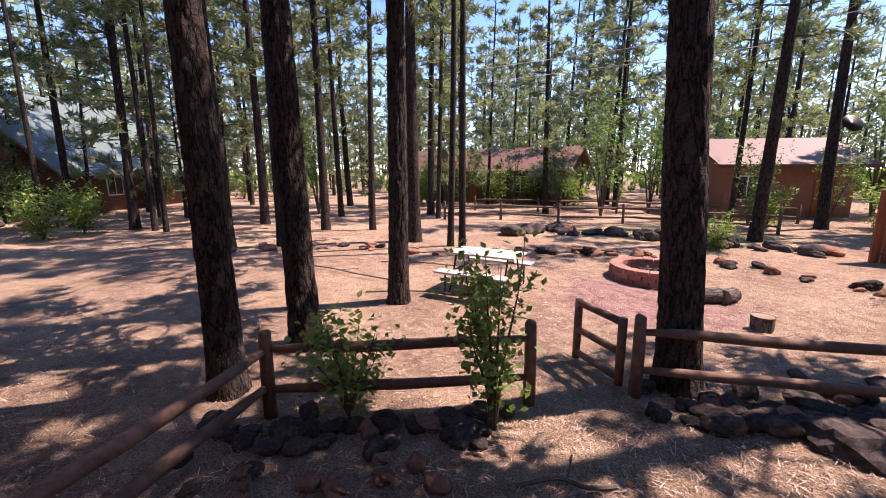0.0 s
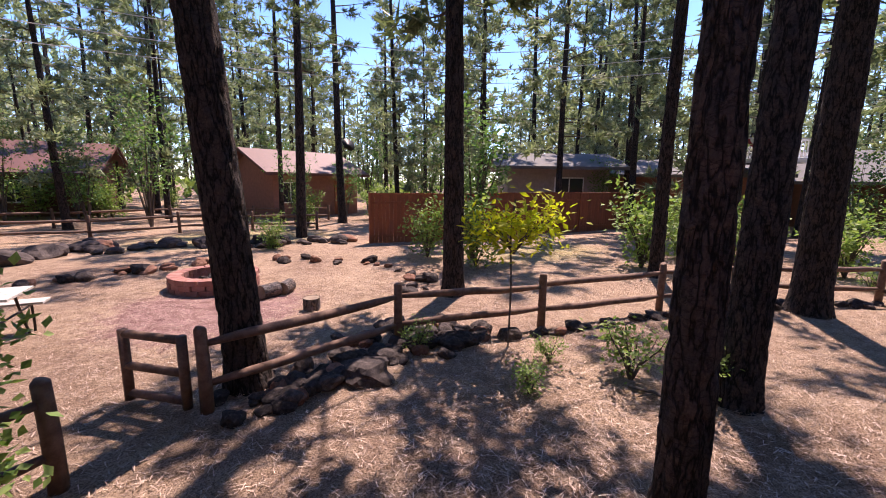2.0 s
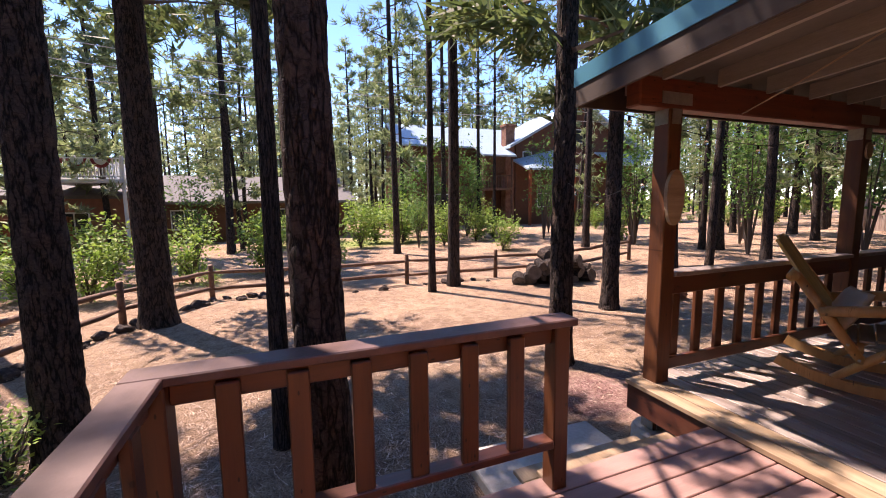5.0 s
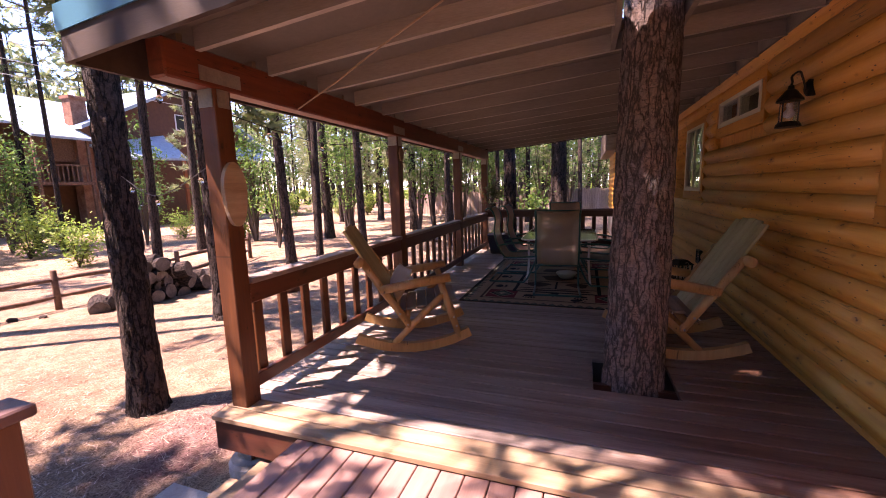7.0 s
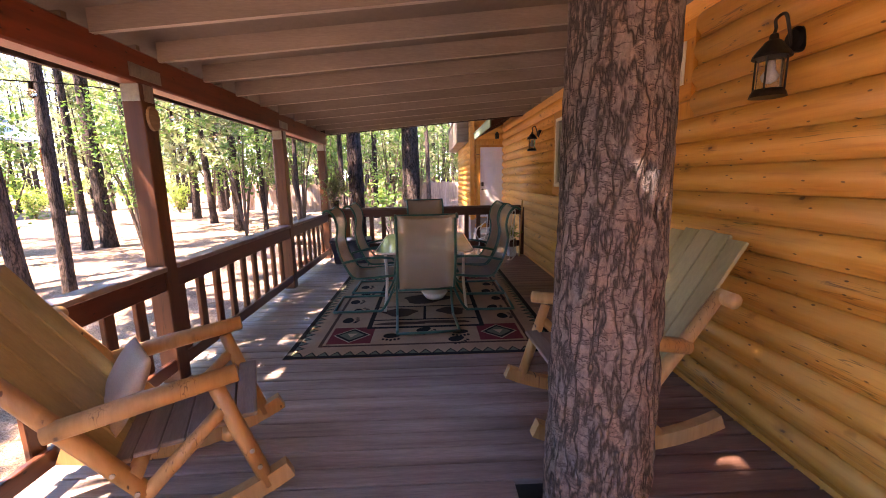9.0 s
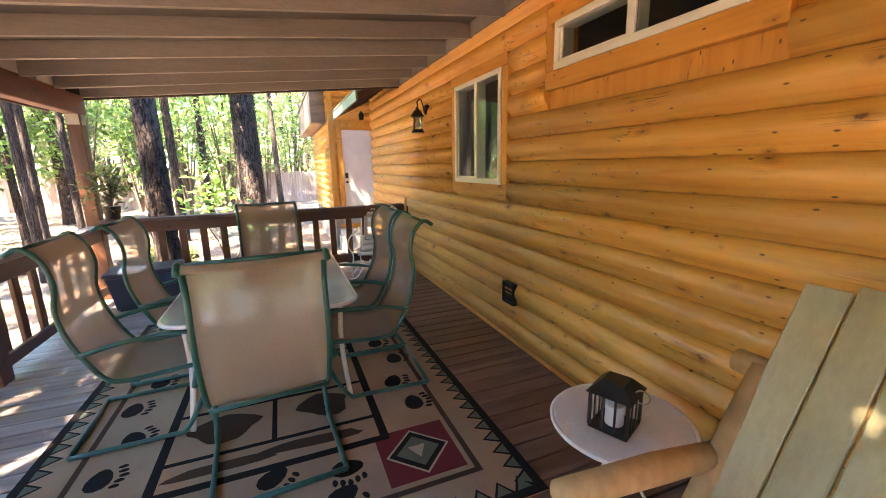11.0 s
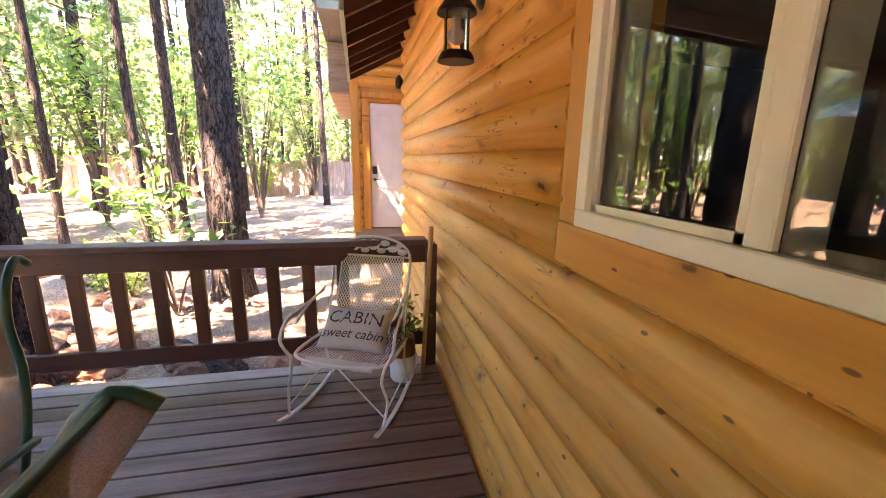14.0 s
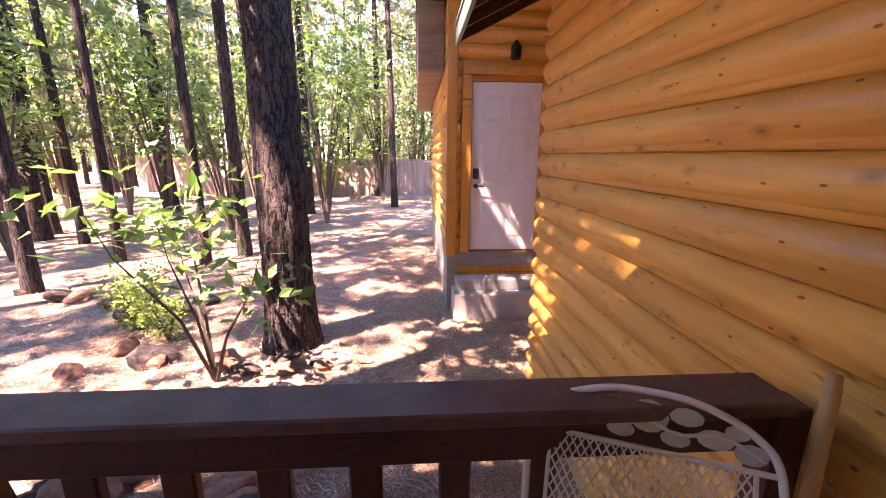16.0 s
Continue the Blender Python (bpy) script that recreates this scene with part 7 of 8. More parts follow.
# side table and candle lantern
st = thing("side_table", "round white wire-mesh side table", "table")
part("tabletop", bar([(0, 0, 0.475), (0, 0, 0.487), (0, 0, 0.49)], [0.285, 0.285, 0.275], 40), M["white_metal"], st, "white mesh top")
part("rim", tube(bmesh.new(), [(0.287 * math.cos(a), 0.287 * math.sin(a), 0.482) for a in [2 * math.pi * i / 40 for i in range(41)]], 0.010, 8, False), M["white_metal"], st, smooth=True)
for k in range(3):
    a = 2 * math.pi * k / 3 + 0.4
    part("leg", bar(smooth_path([(0.20 * math.cos(a), 0.20 * math.sin(a), 0.475), (0.08 * math.cos(a), 0.08 * math.sin(a), 0.30), (0.12 * math.cos(a), 0.12 * math.sin(a), 0.12), (0.24 * math.cos(a), 0.24 * math.sin(a), 0.012)], 6), 0.008, 8), M["white_metal"], st, smooth=True)
    part("scroll", bar(smooth_path([(0.20 * math.cos(a + 0.5), 0.20 * math.sin(a + 0.5), 0.45), (0.15 * math.cos(a + 0.8), 0.15 * math.sin(a + 0.8), 0.39), (0.09 * math.cos(a + 0.5), 0.09 * math.sin(a + 0.5), 0.41), (0.11 * math.cos(a + 0.3), 0.11 * math.sin(a + 0.3), 0.45)], 5), 0.006, 6), M["white_metal"], st, smooth=True)
st.matrix_world = pose(-0.10, -5.66, 0.0)
cl = thing("candle_lantern", "black square lantern with a white candle on the side table", "lantern")
k = M["black_metal"]
part("base", boxes(((-0.08, -0.08, 0), (0.08, 0.08, 0.014)), bevel=0.003), k, cl)
bm = bmesh.new()
lo = [bm.verts.new((x * 0.092, y * 0.092, 0.165)) for x, y in ((-1, -1), (1, -1), (1, 1), (-1, 1))]
hi = [bm.verts.new((x * 0.045, y * 0.045, 0.215)) for x, y in ((-1, -1), (1, -1), (1, 1), (-1, 1))]
bm.faces.new(lo[::-1])
bm.faces.new(hi)
for i in range(4):
    bm.faces.new((lo[i], lo[(i + 1) % 4], hi[(i + 1) % 4], hi[i]))
part("roof", bm, k, cl)
for sx in (-1, 1):
    for sy in (-1, 1):
        part("corner_bar", boxes(((sx * 0.076 - 0.006, sy * 0.076 - 0.006, 0.014), (sx * 0.076 + 0.006, sy * 0.076 + 0.006, 0.165))), k, cl)
for q in (-0.026, 0.026):
    part("pane_bar", boxes(((q - 0.004, -0.078, 0.014), (q + 0.004, -0.072, 0.165)), ((q - 0.004, 0.072, 0.014), (q + 0.004, 0.078, 0.165)), ((-0.078, q - 0.004, 0.014), (-0.072, q + 0.004, 0.165)), ((0.072, q - 0.004, 0.014), (0.078, q + 0.004, 0.165))), k, cl)
part("candle", bar([(0, 0, 0.014), (0, 0, 0.10), (0, 0, 0.105)], [0.038, 0.038, 0.03], 18), M["white_paint"], cl, "white pillar candle")
part("ring", tube(bmesh.new(), [(0.0, 0.10 + 0.028 * math.cos(a), 0.17 + 0.028 * math.sin(a)) for a in [2 * math.pi * i / 14 for i in range(15)]], 0.003, 5, False), M["steel"], cl)
cl.matrix_world = pose(-0.04, -5.64, 0.492, 0, 0, 25)


# white iron rocker
def white_rocker():
    t = thing("iron_rocking_chair", "white wrought-iron rocking chair with mesh seat and leaf crest", "chair")
    w = M["white_metal"]
    for s in (-1, 1):
        x = s * 0.27
        part("runner", curved_board([(-0.40 + 0.82 * i / 12, 0.012 + (-0.40 + 0.82 * i / 12) ** 2 * 0.42) for i in range(13)], 0.022, 0.014, x), w, t)
        part("front_leg", bar(smooth_path([(x, 0.31, 0.05), (x * 1.06, 0.27, 0.20), (x * 0.96, 0.28, 0.33), (x * 1.0, 0.25, 0.42)], 5), 0.008, 8), w, t, smooth=True)
        part("back_leg", bar(smooth_path([(x, -0.24, 0.04), (x * 0.96, -0.16, 0.22), (x, -0.14, 0.40)], 5), 0.008, 8), w, t, smooth=True)
        part("stretcher", bar([(x, 0.29, 0.12), (x, -0.20, 0.16)], 0.005, 6), w, t)
        part("arm", bar(smooth_path([(x, 0.25, 0.41), (x * 1.18, 0.27, 0.52), (x * 1.16, 0.20, 0.62), (x * 1.1, 0.0, 0.66), (x, -0.19, 0.70)], 6), 0.009, 8), w, t, smooth=True)
        part("arm", bar(smooth_path([(x * 1.0, 0.18, 0.60), (x * 1.0, 0.05, 0.66), (x * 0.98, -0.19, 0.72)], 6), 0.007, 8), w, t, smooth=True)
        for q in (0.14, 0.05):
            part("arm_leaf", leaf_plate([(x * 1.08, q, 0.645), 0.035, 0.05]), w, t)
    part("front_bar", bar([(-0.27, 0.29, 0.12), (0.27, -0.20, 0.16)], 0.005, 6), w, t)
    # seat of close bars
    bm = bmesh.new()
    for i in range(30):
        x = -0.25 + 0.5 * i / 29
        tube(bm, [(x, -0.16, 0.395), (x, 0.05, 0.385), (x, 0.24 - 0.05 * (x / 0.25) ** 2 + 0.03, 0.415)], 0.0028, 4)
    part("seat_bars", bm, w, t, "close white seat bars")
    part("seat_rim", bar(smooth_path([(-0.27, -0.17, 0.40), (-0.27, 0.20, 0.415), (-0.12, 0.275, 0.41), (0.12, 0.275, 0.41), (0.27, 0.20, 0.415), (0.27, -0.17, 0.40)], 6), 0.010, 8), w, t, smooth=True)
    part("seat_apron", curved_board([(0.20, 0.395), (0.275, 0.392)], 0.40, 0.018, 0.0), w, t)
    # back: outer hoop, inner bar, diamond mesh
    def bk(x, h):
        return (x, -0.16 - 0.22 * h / 0.62, 0.40 + h)
    hoop = [bk(-0.25, 0.0), bk(-0.25, 0.30), bk(-0.25, 0.52), bk(-0.20, 0.60), bk(-0.10, 0.645), bk(0.0, 0.655), bk(0.10, 0.645), bk(0.20, 0.60), bk(0.25, 0.52), bk(0.25, 0.30), bk(0.25, 0.0)]
    part("back_hoop", bar(smooth_path(hoop, 5), 0.009, 8), w, t, smooth=True)
    part("back_bar", bar([bk(-0.245, 0.525), bk(0.245, 0.525)], 0.007, 8), w, t)
    part("back_bar", bar([bk(-0.205, 0.0), bk(-0.205, 0.525)], 0.005, 6), w, t)
    part("back_bar", bar([bk(0.205, 0.0), bk(0.205, 0.525)], 0.005, 6), w, t)
    bm = bmesh.new()
    step, lo, hi, hh = 0.018, -0.20, 0.20, 0.52
    n = int((hi - lo + hh * 0.55) / step)
    for i in range(n):
        for s in (-1, 1):
            a = lo - hh * 0.55 + i * step if s > 0 else hi + hh * 0.55 - i * step
            pts = []
            for k in range(2):
                h = 0.0 if k == 0 else hh
                pts.append([a + s * 0.55 * h, h])
            (x0, h0), (x1, h1) = pts
            t0 = max(0.0, ((lo if s > 0 else hi) - x0) / (x1 - x0))
            t1 = min(1.0, ((hi if s > 0 else lo) - x0) / (x1 - x0))
            if t1 - t0 < 0.02:
                continue
            tube(bm, [bk(x0 + (x1 - x0) * t0, hh * t0), bk(x0 + (x1 - x0) * t1, hh * t1)], 0.0026, 3)
    part("back_mesh", bm, w, t, "white diamond mesh")
    # leaf crest
    part("crest_stem", bar(smooth_path([bk(-0.22, 0.55), bk(-0.14, 0.585), bk(-0.06, 0.57), bk(0.0, 0.59), bk(0.06, 0.57), bk(0.14, 0.585), bk(0.22, 0.55)], 6), 0.005, 6), w, t, smooth=True)
    for x, h, r, k in ((0.0, 0.60, 0.042, 0.9), (-0.075, 0.612, 0.034, 0.6), (0.075, 0.612, 0.034, 0.6), (-0.055, 0.56, 0.030, 0.6), (0.055, 0.56, 0.030, 0.6), (-0.13, 0.575, 0.036, 0.6), (0.13, 0.575, 0.036, 0.6), (-0.195, 0.558, 0.032, 0.7), (0.195, 0.558, 0.032, 0.7), (-0.17, 0.598, 0.024, 0.7), (0.17, 0.598, 0.024, 0.7)):
        bm = bmesh.new()
        p = Vector(bk(x, h))
        ring = [bm.verts.new(p + Vector((r * math.cos(a), -0.35 * r * k * math.sin(a), r * k * math.sin(a)))) for a in [2 * math.pi * i / 12 for i in range(12)]]
        bm.faces.new(ring)
        bmesh.ops.solidify(bm, geom=bm.faces[:], thickness=0.004)
        part("crest_leaf", bm, w, t)
    t.matrix_world = pose(-0.035, -10.12, 0.002, 0, 0, -23) @ Matrix.Diagonal((1.08, 1.0, 0.97, 1))
    return t


def leaf_plate(spec):
    (x, y, z), a, b = spec
    bm = bmesh.new()
    bm.faces.new([bm.verts.new((x + a * math.cos(q) * 0.6, y + b * math.sin(q), z)) for q in [2 * math.pi * i / 12 for i in range(12)]])
    bmesh.ops.solidify(bm, geom=bm.faces[:], thickness=0.004)
    return bm


rocker = white_rocker()
pl = thing("pillow", "cream linen pillow printed CABIN sweet cabin on the rocker", "pillow")
part("cover", pillow_mesh(0.46, 0.30, 0.13, 7), M["linen"], pl, smooth=True)


def words(text, size, loc, shear=0.0):
    cu_ = bpy.data.curves.new("words", "FONT")
    cu_.body, cu_.size, cu_.align_x, cu_.shear, cu_.extrude = text, size, "CENTER", shear, 0.0006
    cu_.resolution_u = 2
    tmp = new("tmp_words", cu_)
    me = bpy.data.meshes.new_from_object(tmp.evaluated_get(bpy.context.evaluated_depsgraph_get()))
    bpy.data.objects.remove(tmp)
    for v in me.vertices:
        x, y = v.co.x + loc[0], v.co.y + loc[1]
        u, w = x / 0.23, y / 0.15
        v.co = (x, y, v.co.z + 0.0665 * max(0.0, (1 - u * u) * (1 - w * w)) ** 0.42)
    return me


bpy.context.view_layer.update()
part("printed_word", words("CABIN", 0.125, (0.0, 0.01)), M["ink"], pl, "dark printed capitals")
part("printed_word", words("sweet cabin", 0.085, (0.0, -0.085), 0.3), M["ink"], pl, "dark printed script")
pl.matrix_world = pose(-0.035, -10.12, -0.01, 0, 0, -23) @ Matrix.Translation((0.0, -0.03, 0.50)) @ Matrix.Rotation(math.pi, 4, "Z") @ Matrix.Rotation(radians(42), 4, "X")

stick = thing("walking_stick", "pale wooden pole leaning on the log wall", "stick")
part("pole", bar([(-0.50, -10.30, 0.0), (-0.545, -10.37, 0.6), (-0.575, -10.41, 1.06), (-0.578, -10.414, 1.10)], [0.016, 0.017, 0.018, 0.015], 10, 0.05), M["chair_log"], stick, smooth=True)
pot = thing("plant_pot", "brown and white glazed pot with a dark plant", "plant pot")
part("pot", bar([(0, 0, 0), (0, 0, 0.02), (0, 0, 0.20)], [0.075, 0.085, 0.095], 24), M["white_paint"], pot, "white glazed lower pot", smooth=False)
part("band", bar([(0, 0, 0.20), (0, 0, 0.22), (0, 0, 0.33), (0, 0, 0.345)], [0.0955, 0.097, 0.088, 0.07], 24), M["rail"], pot, "brown glazed neck")
part("leaves", leafy_mesh("leaves", 301, 0.22, 0.14, 7, 6, 5, 0.06, 0.03, M["shrub"], 0.3), M["shrub"], pot).location = (0, 0, 0.33)
pot.matrix_world = pose(-0.36, -10.34, 0.001)
M["blue_bin"] = flat("dark blue plastic", (0.03, 0.045, 0.085), 0.45)
bn = thing("storage_bin", "dark blue plastic storage bin with lid", "bin")
bm = bmesh.new()
b0 = [bm.verts.new((x * 0.30, y * 0.19, 0)) for x, y in ((-1, -1), (1, -1), (1, 1), (-1, 1))]
b1 = [bm.verts.new((x * 0.36, y * 0.23, 0.42)) for x, y in ((-1, -1), (1, -1), (1, 1), (-1, 1))]
bm.faces.new(b0[::-1])
bm.faces.new(b1)
for i in range(4):
    bm.faces.new((b0[i], b0[(i + 1) % 4], b1[(i + 1) % 4], b1[i]))
bmesh.ops.bevel(bm, geom=bm.edges[:], offset=0.02, segments=2, affect="EDGES")
part("tub", bm, M["blue_bin"], bn)
part("lid", boxes(((-0.38, -0.25, 0.421), (0.38, 0.25, 0.455)), bevel=0.012), M["blue_bin"], bn)
bn.matrix_world = pose(2.75, -10.12, 0.001, 0, 0, 8)
hp = thing("hanging_plant", "dark spiky potted plant on the railing corner", "plant")
part("pot", bar([(0, 0, 0), (0, 0, 0.16)], [0.07, 0.095], 18), M["black_metal"], hp)
part("leaves", leafy_mesh("leaves", 305, 0.42, 0.22, 10, 9, 6, 0.10, 0.03, M["needle"], 0.1), M["needle"], hp).location = (0, 0, 0.15)
hp.matrix_world = pose(3.10, -10.52, 1.001)
bowl = thing("pet_bowl", "white bowl under the glass table", "bowl")
part("bowl", bar([(0, 0, 0.0), (0, 0, 0.01), (0, 0, 0.09), (0, 0, 0.10)], [0.09, 0.11, 0.17, 0.16], 24), M["white_metal"], bowl, smooth=True)
bowl.matrix_world = pose(1.22, -7.6, 0.010)

# ---------------- yard things ----------------
def picnic_table():
    t = thing("picnic_table", "pale plank picnic table with metal frame and benches", "picnic table")
    z = gz(-1.5, 7.6)
    for k in range(5):
        part("top_plank", boxes(((-0.68, -0.36 + 0.145 * k, 0.70), (0.68, -0.36 + 0.145 * k + 0.138, 0.735)), bevel=0.004), M["grey_white"], t)
    for s in (-1, 1):
        for k in range(2):
            y0 = s * 0.68 - 0.13 + 0.135 * k
            part("bench_plank", boxes(((-0.68, y0, 0.42), (0.68, y0 + 0.128, 0.455)), bevel=0.004), M["grey_white"], t)
        x = s * 0.52
        part("frame", bar(smooth_path([(x, -0.66, 0.415), (x, -0.66, 0.02), (x, -0.5, 0.02), (x, -0.26, 0.60), (x, -0.26, 0.69)], 3), 0.017, 8), M["black_metal"], t, "dark metal tube frame")
        part("frame", bar(smooth_path([(x, 0.66, 0.415), (x, 0.66, 0.02), (x, 0.5, 0.02), (x, 0.26, 0.60), (x, 0.26, 0.69)], 3), 0.017, 8), M["black_metal"], t)
        part("frame", bar([(x, -0.66, 0.40), (x, 0.66, 0.40)], 0.015, 8), M["black_metal"], t)
    t.matrix_world = pose(-1.52, 7.85, z, 0, 0, -9)


M["grey_white"] = surface("bleached plank", [(0.3, (0.42, 0.40, 0.37)), (0.7, (0.62, 0.60, 0.56))], 2.0, (0.6, 5, 5), 0.7, 0, 0.001, 30, 0.3, 0.08)
M["brick"] = surface("pink-red block", [(0.3, (0.34, 0.13, 0.10)), (0.7, (0.55, 0.28, 0.23))], 4.0, (1, 1, 1), 0.9, 0, 0.004, 40, 0.35, 0.3)
picnic_table()


def fire_ring():
    t = thing("fire_ring", "round fire pit of stacked pink-red blocks", "fire pit")
    z = gz(1.52, 9.8)
    n = 20
    blk = []
    for h in range(3):
        bm = bmesh.new()
        a0, a1 = -math.pi / n * 0.93, math.pi / n * 0.93
        r0, r1 = 0.58, 0.82
        lo = [bm.verts.new((r * math.cos(a), r * math.sin(a), 0)) for r, a in ((r0, a0), (r1, a0), (r1, 0), (r1, a1), (r0, a1), (r0, 0))]
        hi = [bm.verts.new((v.co.x, v.co.y, 0.098)) for v in lo]
        bm.faces.new(lo[::-1])
        bm.faces.new(hi)
        for i in range(6):
            bm.faces.new((lo[i], lo[(i + 1) % 6], hi[(i + 1) % 6], hi[i]))
        bmesh.ops.bevel(bm, geom=bm.edges[:], offset=0.008, segments=1, affect="EDGES")
        me = mesh_of(bm, "block")
        me.materials.append(M["brick"])
        rr = random.Random(h)
        for i in range(n):
            o = part("block", me, M["brick"], t)
            s = rr.uniform(0.98, 1.02)
            o.matrix_world = pose(0, 0, h * 0.1, 0, 0, 360 / n * (i + 0.5 * (h % 2))) @ Matrix.Diagonal((s, s, 1, 1))
    part("ash", bar([(0, 0, -0.05), (0, 0, 0.10)], 0.57, 24), M["rock"], t, "dark ash bed")
    for i in range(6):
        a = i * 1.1
        part("charred_log", bar([(0.3 * math.cos(a), 0.3 * math.sin(a), 0.13), (-0.28 * math.cos(a + 0.5), -0.28 * math.sin(a + 0.5), 0.19)], 0.045, 8, 0.2), M["bark"], t)
    t.matrix_world = pose(1.52, 9.85, z)


fire_ring()


def log_round(x, y, z, r, ln, rot, tilt, label, group=""):
    t = thing("log_round", label, "log", group)
    part("bark", tube(bmesh.new(), [(0, 0, 0), (0, 0, ln * 0.5), (0, 0, ln)], r, 14, False, 0.12), M["bark_warm" if not group else "bark"], t, "rough bark", smooth=True)
    for q in (0.002, ln - 0.002):
        bm = bmesh.new()
        f = bm.faces.new([bm.verts.new((r * 0.99 * math.cos(a), r * 0.99 * math.sin(a), q)) for a in [2 * math.pi * i / 14 for i in range(14)]])
        if q < 0.1:
            f.normal_flip()
        part("cut_face", bm, M["cut_wood" if not group else "cut_old"], t, "cut wood face")
    t.matrix_world = Matrix.Translation((x, y, z)) @ pose(0, 0, 0, 0, 0, rot) @ pose(0, 0, 0, 0, tilt, 0)
    return t


M["cut_old"] = surface("weathered cut wood", [(0.3, (0.07, 0.06, 0.055)), (0.7, (0.22, 0.19, 0.17))], 5.0, (1, 1, 1), 0.9, 0, 0.002, 40, 0.45, 0.4)
M["cut_wood"] = surface("cut wood", [(0.3, (0.24, 0.17, 0.12)), (0.7, (0.42, 0.32, 0.23))], 5.0, (1, 1, 1), 0.85, 0, 0.002, 40, 0.35, 0.3)
log_round(2.66, 7.25, gz(2.66, 7.25) - 0.01, 0.14, 0.22, 0, 0, "upright log stump in the cinder yard")
log_round(2.10, 8.42, gz(2.1, 8.4) + 0.12, 0.135, 0.36, 20, 90, "cut log lying beside the fire pit")
log_round(2.48, 8.46, gz(2.4, 8.4) + 0.12, 0.13, 0.34, 50, 90, "cut log lying beside the fire pit")
rw = random.Random(31)
for row in range(4):
    for i in range(13 - 3 * row):
        yy = -7.95 + 0.17 * i + 0.25 * row + rw.uniform(-0.05, 0.05)
        r = rw.uniform(0.12, 0.19)
        log_round(10.35 + rw.uniform(-0.35, 0.25), yy, gz(10.2, yy) + 0.13 + row * 0.22, r, rw.uniform(0.34, 0.46), 180 + rw.uniform(-35, 35), 90 + rw.uniform(-12, 12), "round of split firewood in the woodpile", "firewood pile")

# fallen branches and twigs
for i, (x, y, ln, a) in enumerate([(-3.6, 6.9, 2.2, 15), (-6.5, 8.2, 3.0, -10), (-4.6, 9.2, 2.4, 5), (0.0, 3.1, 0.7, 20), (-2.0, 2.6, 1.2, -40), (4.7, 2.2, 0.5, 100)]):
    b = thing("fallen_branch", "dry grey branch lying in the needles", "branch", "fallen branches")
    z = gz(x, y) + 0.02
    c, s = math.cos(radians(a)), math.sin(radians(a))
    part("stick", bar(smooth_path([(x, y, z), (x + c * ln * 0.4, y + s * ln * 0.4 + 0.05, z + 0.03), (x + c * ln * 0.7, y + s * ln * 0.7 - 0.04, z + 0.03), (x + c * ln, y + s * ln, z + 0.01)], 4), 0.016, 6, 0.1), M["twig"], b)
    part("side_twig", bar([(x + c * ln * 0.5, y + s * ln * 0.5, z + 0.02), (x + c * ln * 0.65 - s * 0.25, y + s * ln * 0.65 + c * 0.25, z + 0.06)], 0.007, 5), M["twig"], b)

# power lines
for k, (h, off) in enumerate(((9.0, 0.0), (8.4, 0.4), (7.9, 0.8))):
    w = thing("power_line", "thin pale overhead power line", "cable", "power lines")
    pts = [(-34, 26 + off, h - 1.5), (-10, 20 + off, h - 2.2), (9, 17 + off, h - 2.0), (17, 8 + off, h - 2.2), (19, -4, h - 2.2), (20, -20, h - 1.8), (22, -40, h - 1.0)]
    part("wire", bar(smooth_path(pts, 8), 0.014, 5), M["white_metal"], w)

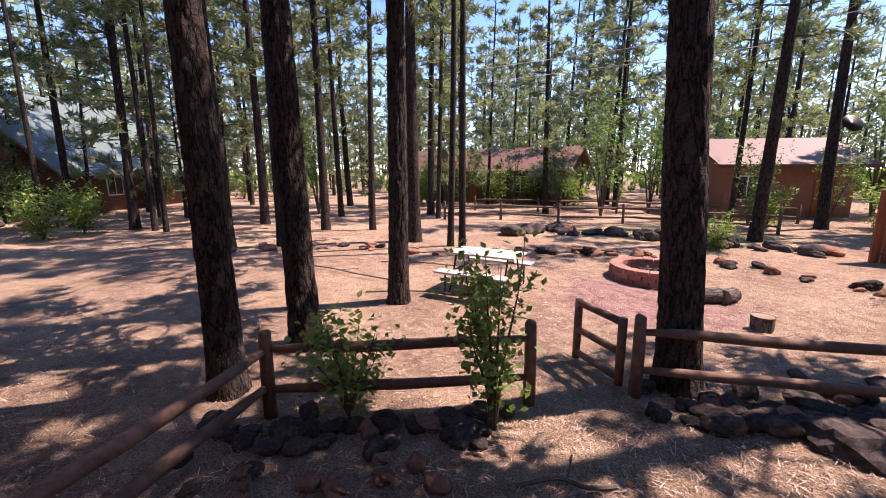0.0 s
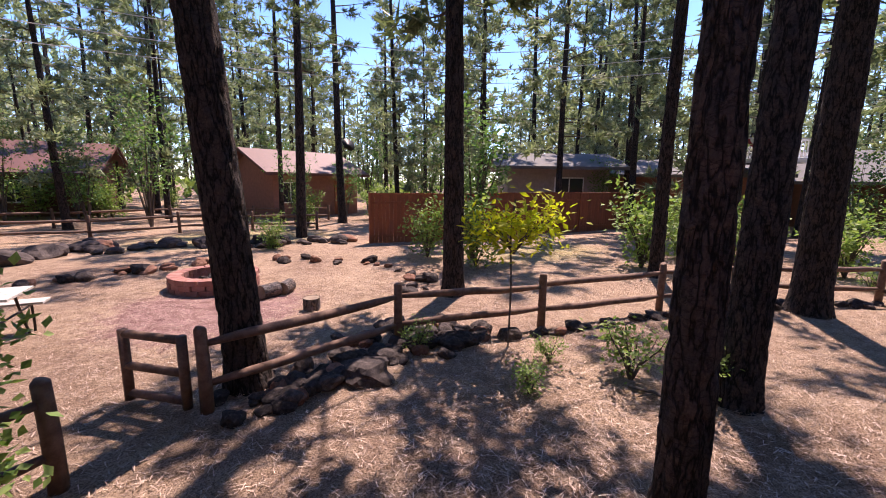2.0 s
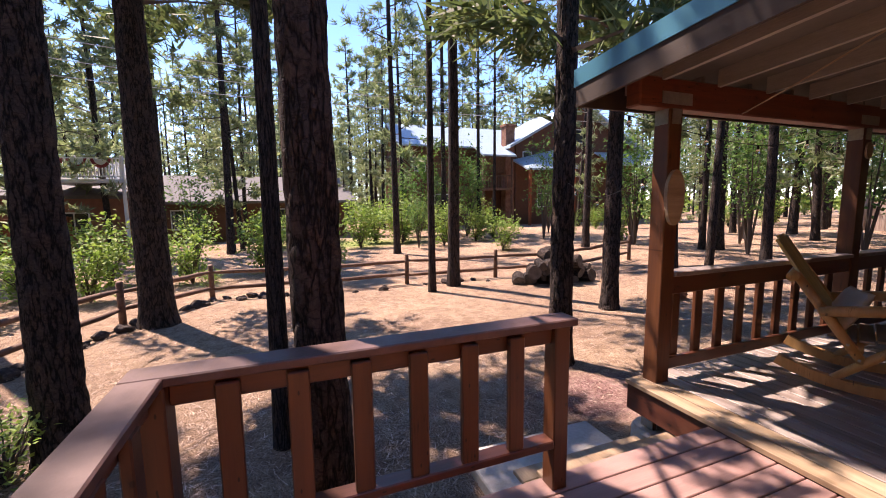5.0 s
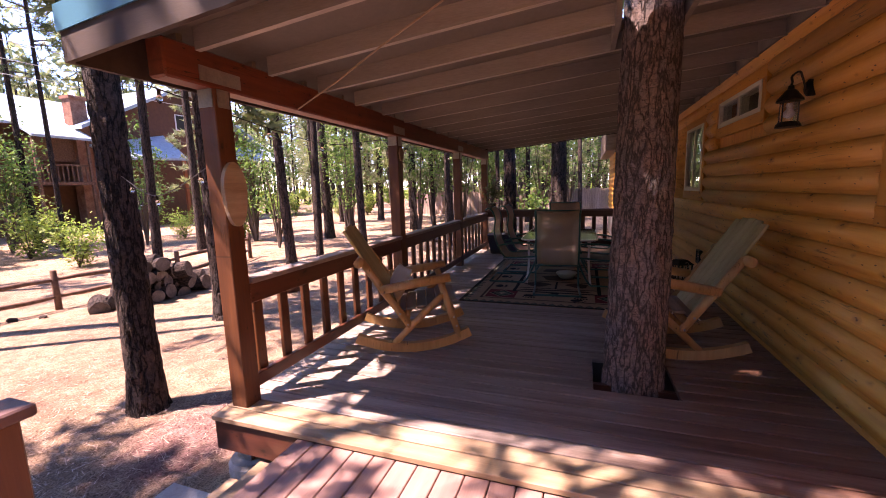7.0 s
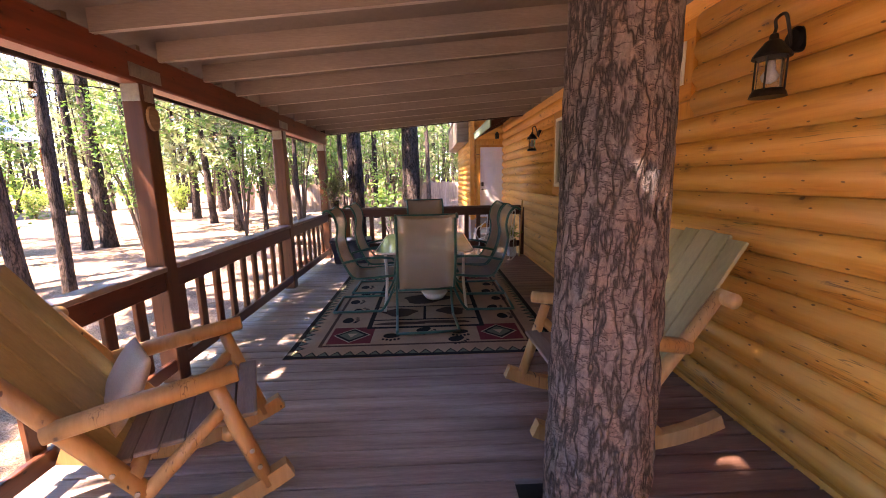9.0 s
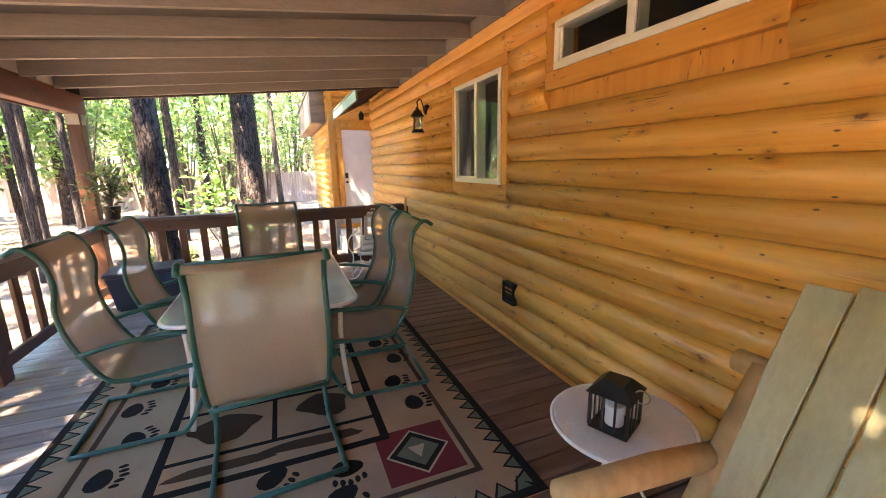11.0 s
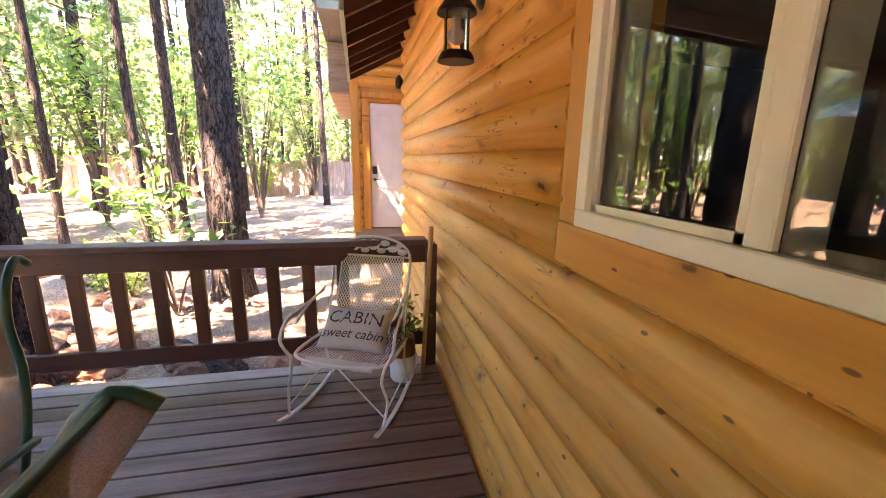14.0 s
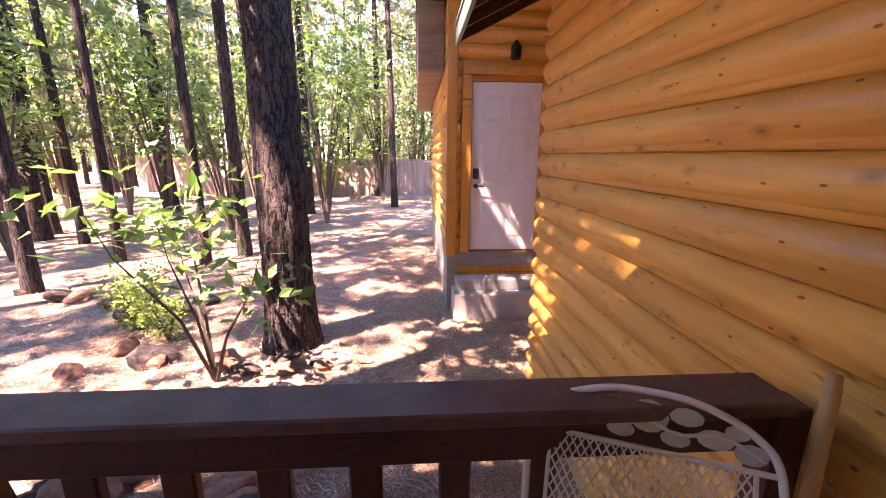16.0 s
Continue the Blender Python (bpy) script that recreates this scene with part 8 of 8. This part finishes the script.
# neighbour's white deck
dk = thing("white_deck", "white balustraded upper deck with red and white bunting", "deck")
part("platform", boxes(((-1.6, -2.0, -0.16), (1.6, 2.0, 0.0))), M["white_paint"], dk)
for sx in (-1, 1):
    for sy in (-1, 0, 1):
        part("post", boxes(((sx * 1.52 - 0.06, sy * 1.9 - 0.06, -2.9 if sy else 0), (sx * 1.52 + 0.06, sy * 1.9 + 0.06, 1.05)), bevel=0.01), M["white_paint"], dk)
for x in (-1.52, 1.52):
    part("rail", boxes(((x - 0.04, -1.9, 0.9), (x + 0.04, 1.9, 0.97)), ((x - 0.03, -1.9, 0.1), (x + 0.03, 1.9, 0.16))), M["white_paint"], dk)
    for i in range(26):
        part("baluster", boxes(((x - 0.02, -1.85 + 0.148 * i, 0.16), (x + 0.02, -1.81 + 0.148 * i, 0.9))), M["white_paint"], dk)
part("rail", boxes(((-1.52, -1.94, 0.9), (1.52, -1.86, 0.97)), ((-1.52, 1.86, 0.9), (1.52, 1.94, 0.97))), M["white_paint"], dk)
for i in range(3):
    for j, (r0, r1, mt) in enumerate(((0.0, 0.28, "white_paint"), (0.28, 0.42, "bunting_red"))):
        bm = bmesh.new()
        a = [math.pi + math.pi * q / 10 for q in range(11)]
        v0 = [bm.verts.new((-1.60, -0.9 + 0.95 * i - 0.2 + r0 * math.cos(q), 0.92 + r0 * math.sin(q))) for q in a]
        v1 = [bm.verts.new((-1.60, -0.9 + 0.95 * i - 0.2 + r1 * math.cos(q), 0.92 + r1 * math.sin(q))) for q in a]
        for q in range(10):
            bm.faces.new((v0[q], v0[q + 1], v1[q + 1], v1[q]))
        if mt not in M:
            M[mt] = flat("red cloth", (0.35, 0.05, 0.06), 0.8)
        part("bunting", bm, M[mt], dk, "red and white swag")
dk.matrix_world = pose(25.4, 8.4, 2.75, 0, 0, -12)

dish = thing("satellite_dish", "dark round satellite dish on the red roof", "dish")
part("bowl", bar([(0, 0, 0), (0, 0, 0.05), (0, 0, 0.16), (0, 0, 0.17)], [0.05, 0.22, 0.42, 0.43], 20), M["black_metal"], dish, smooth=True)
part("mast", bar([(0, 0, 0.0), (0.0, 0.35, -0.5)], 0.03, 8), M["black_metal"], dish)
dish.matrix_world = pose(10.6, 24.6, 3.55, 60, 0, 15)
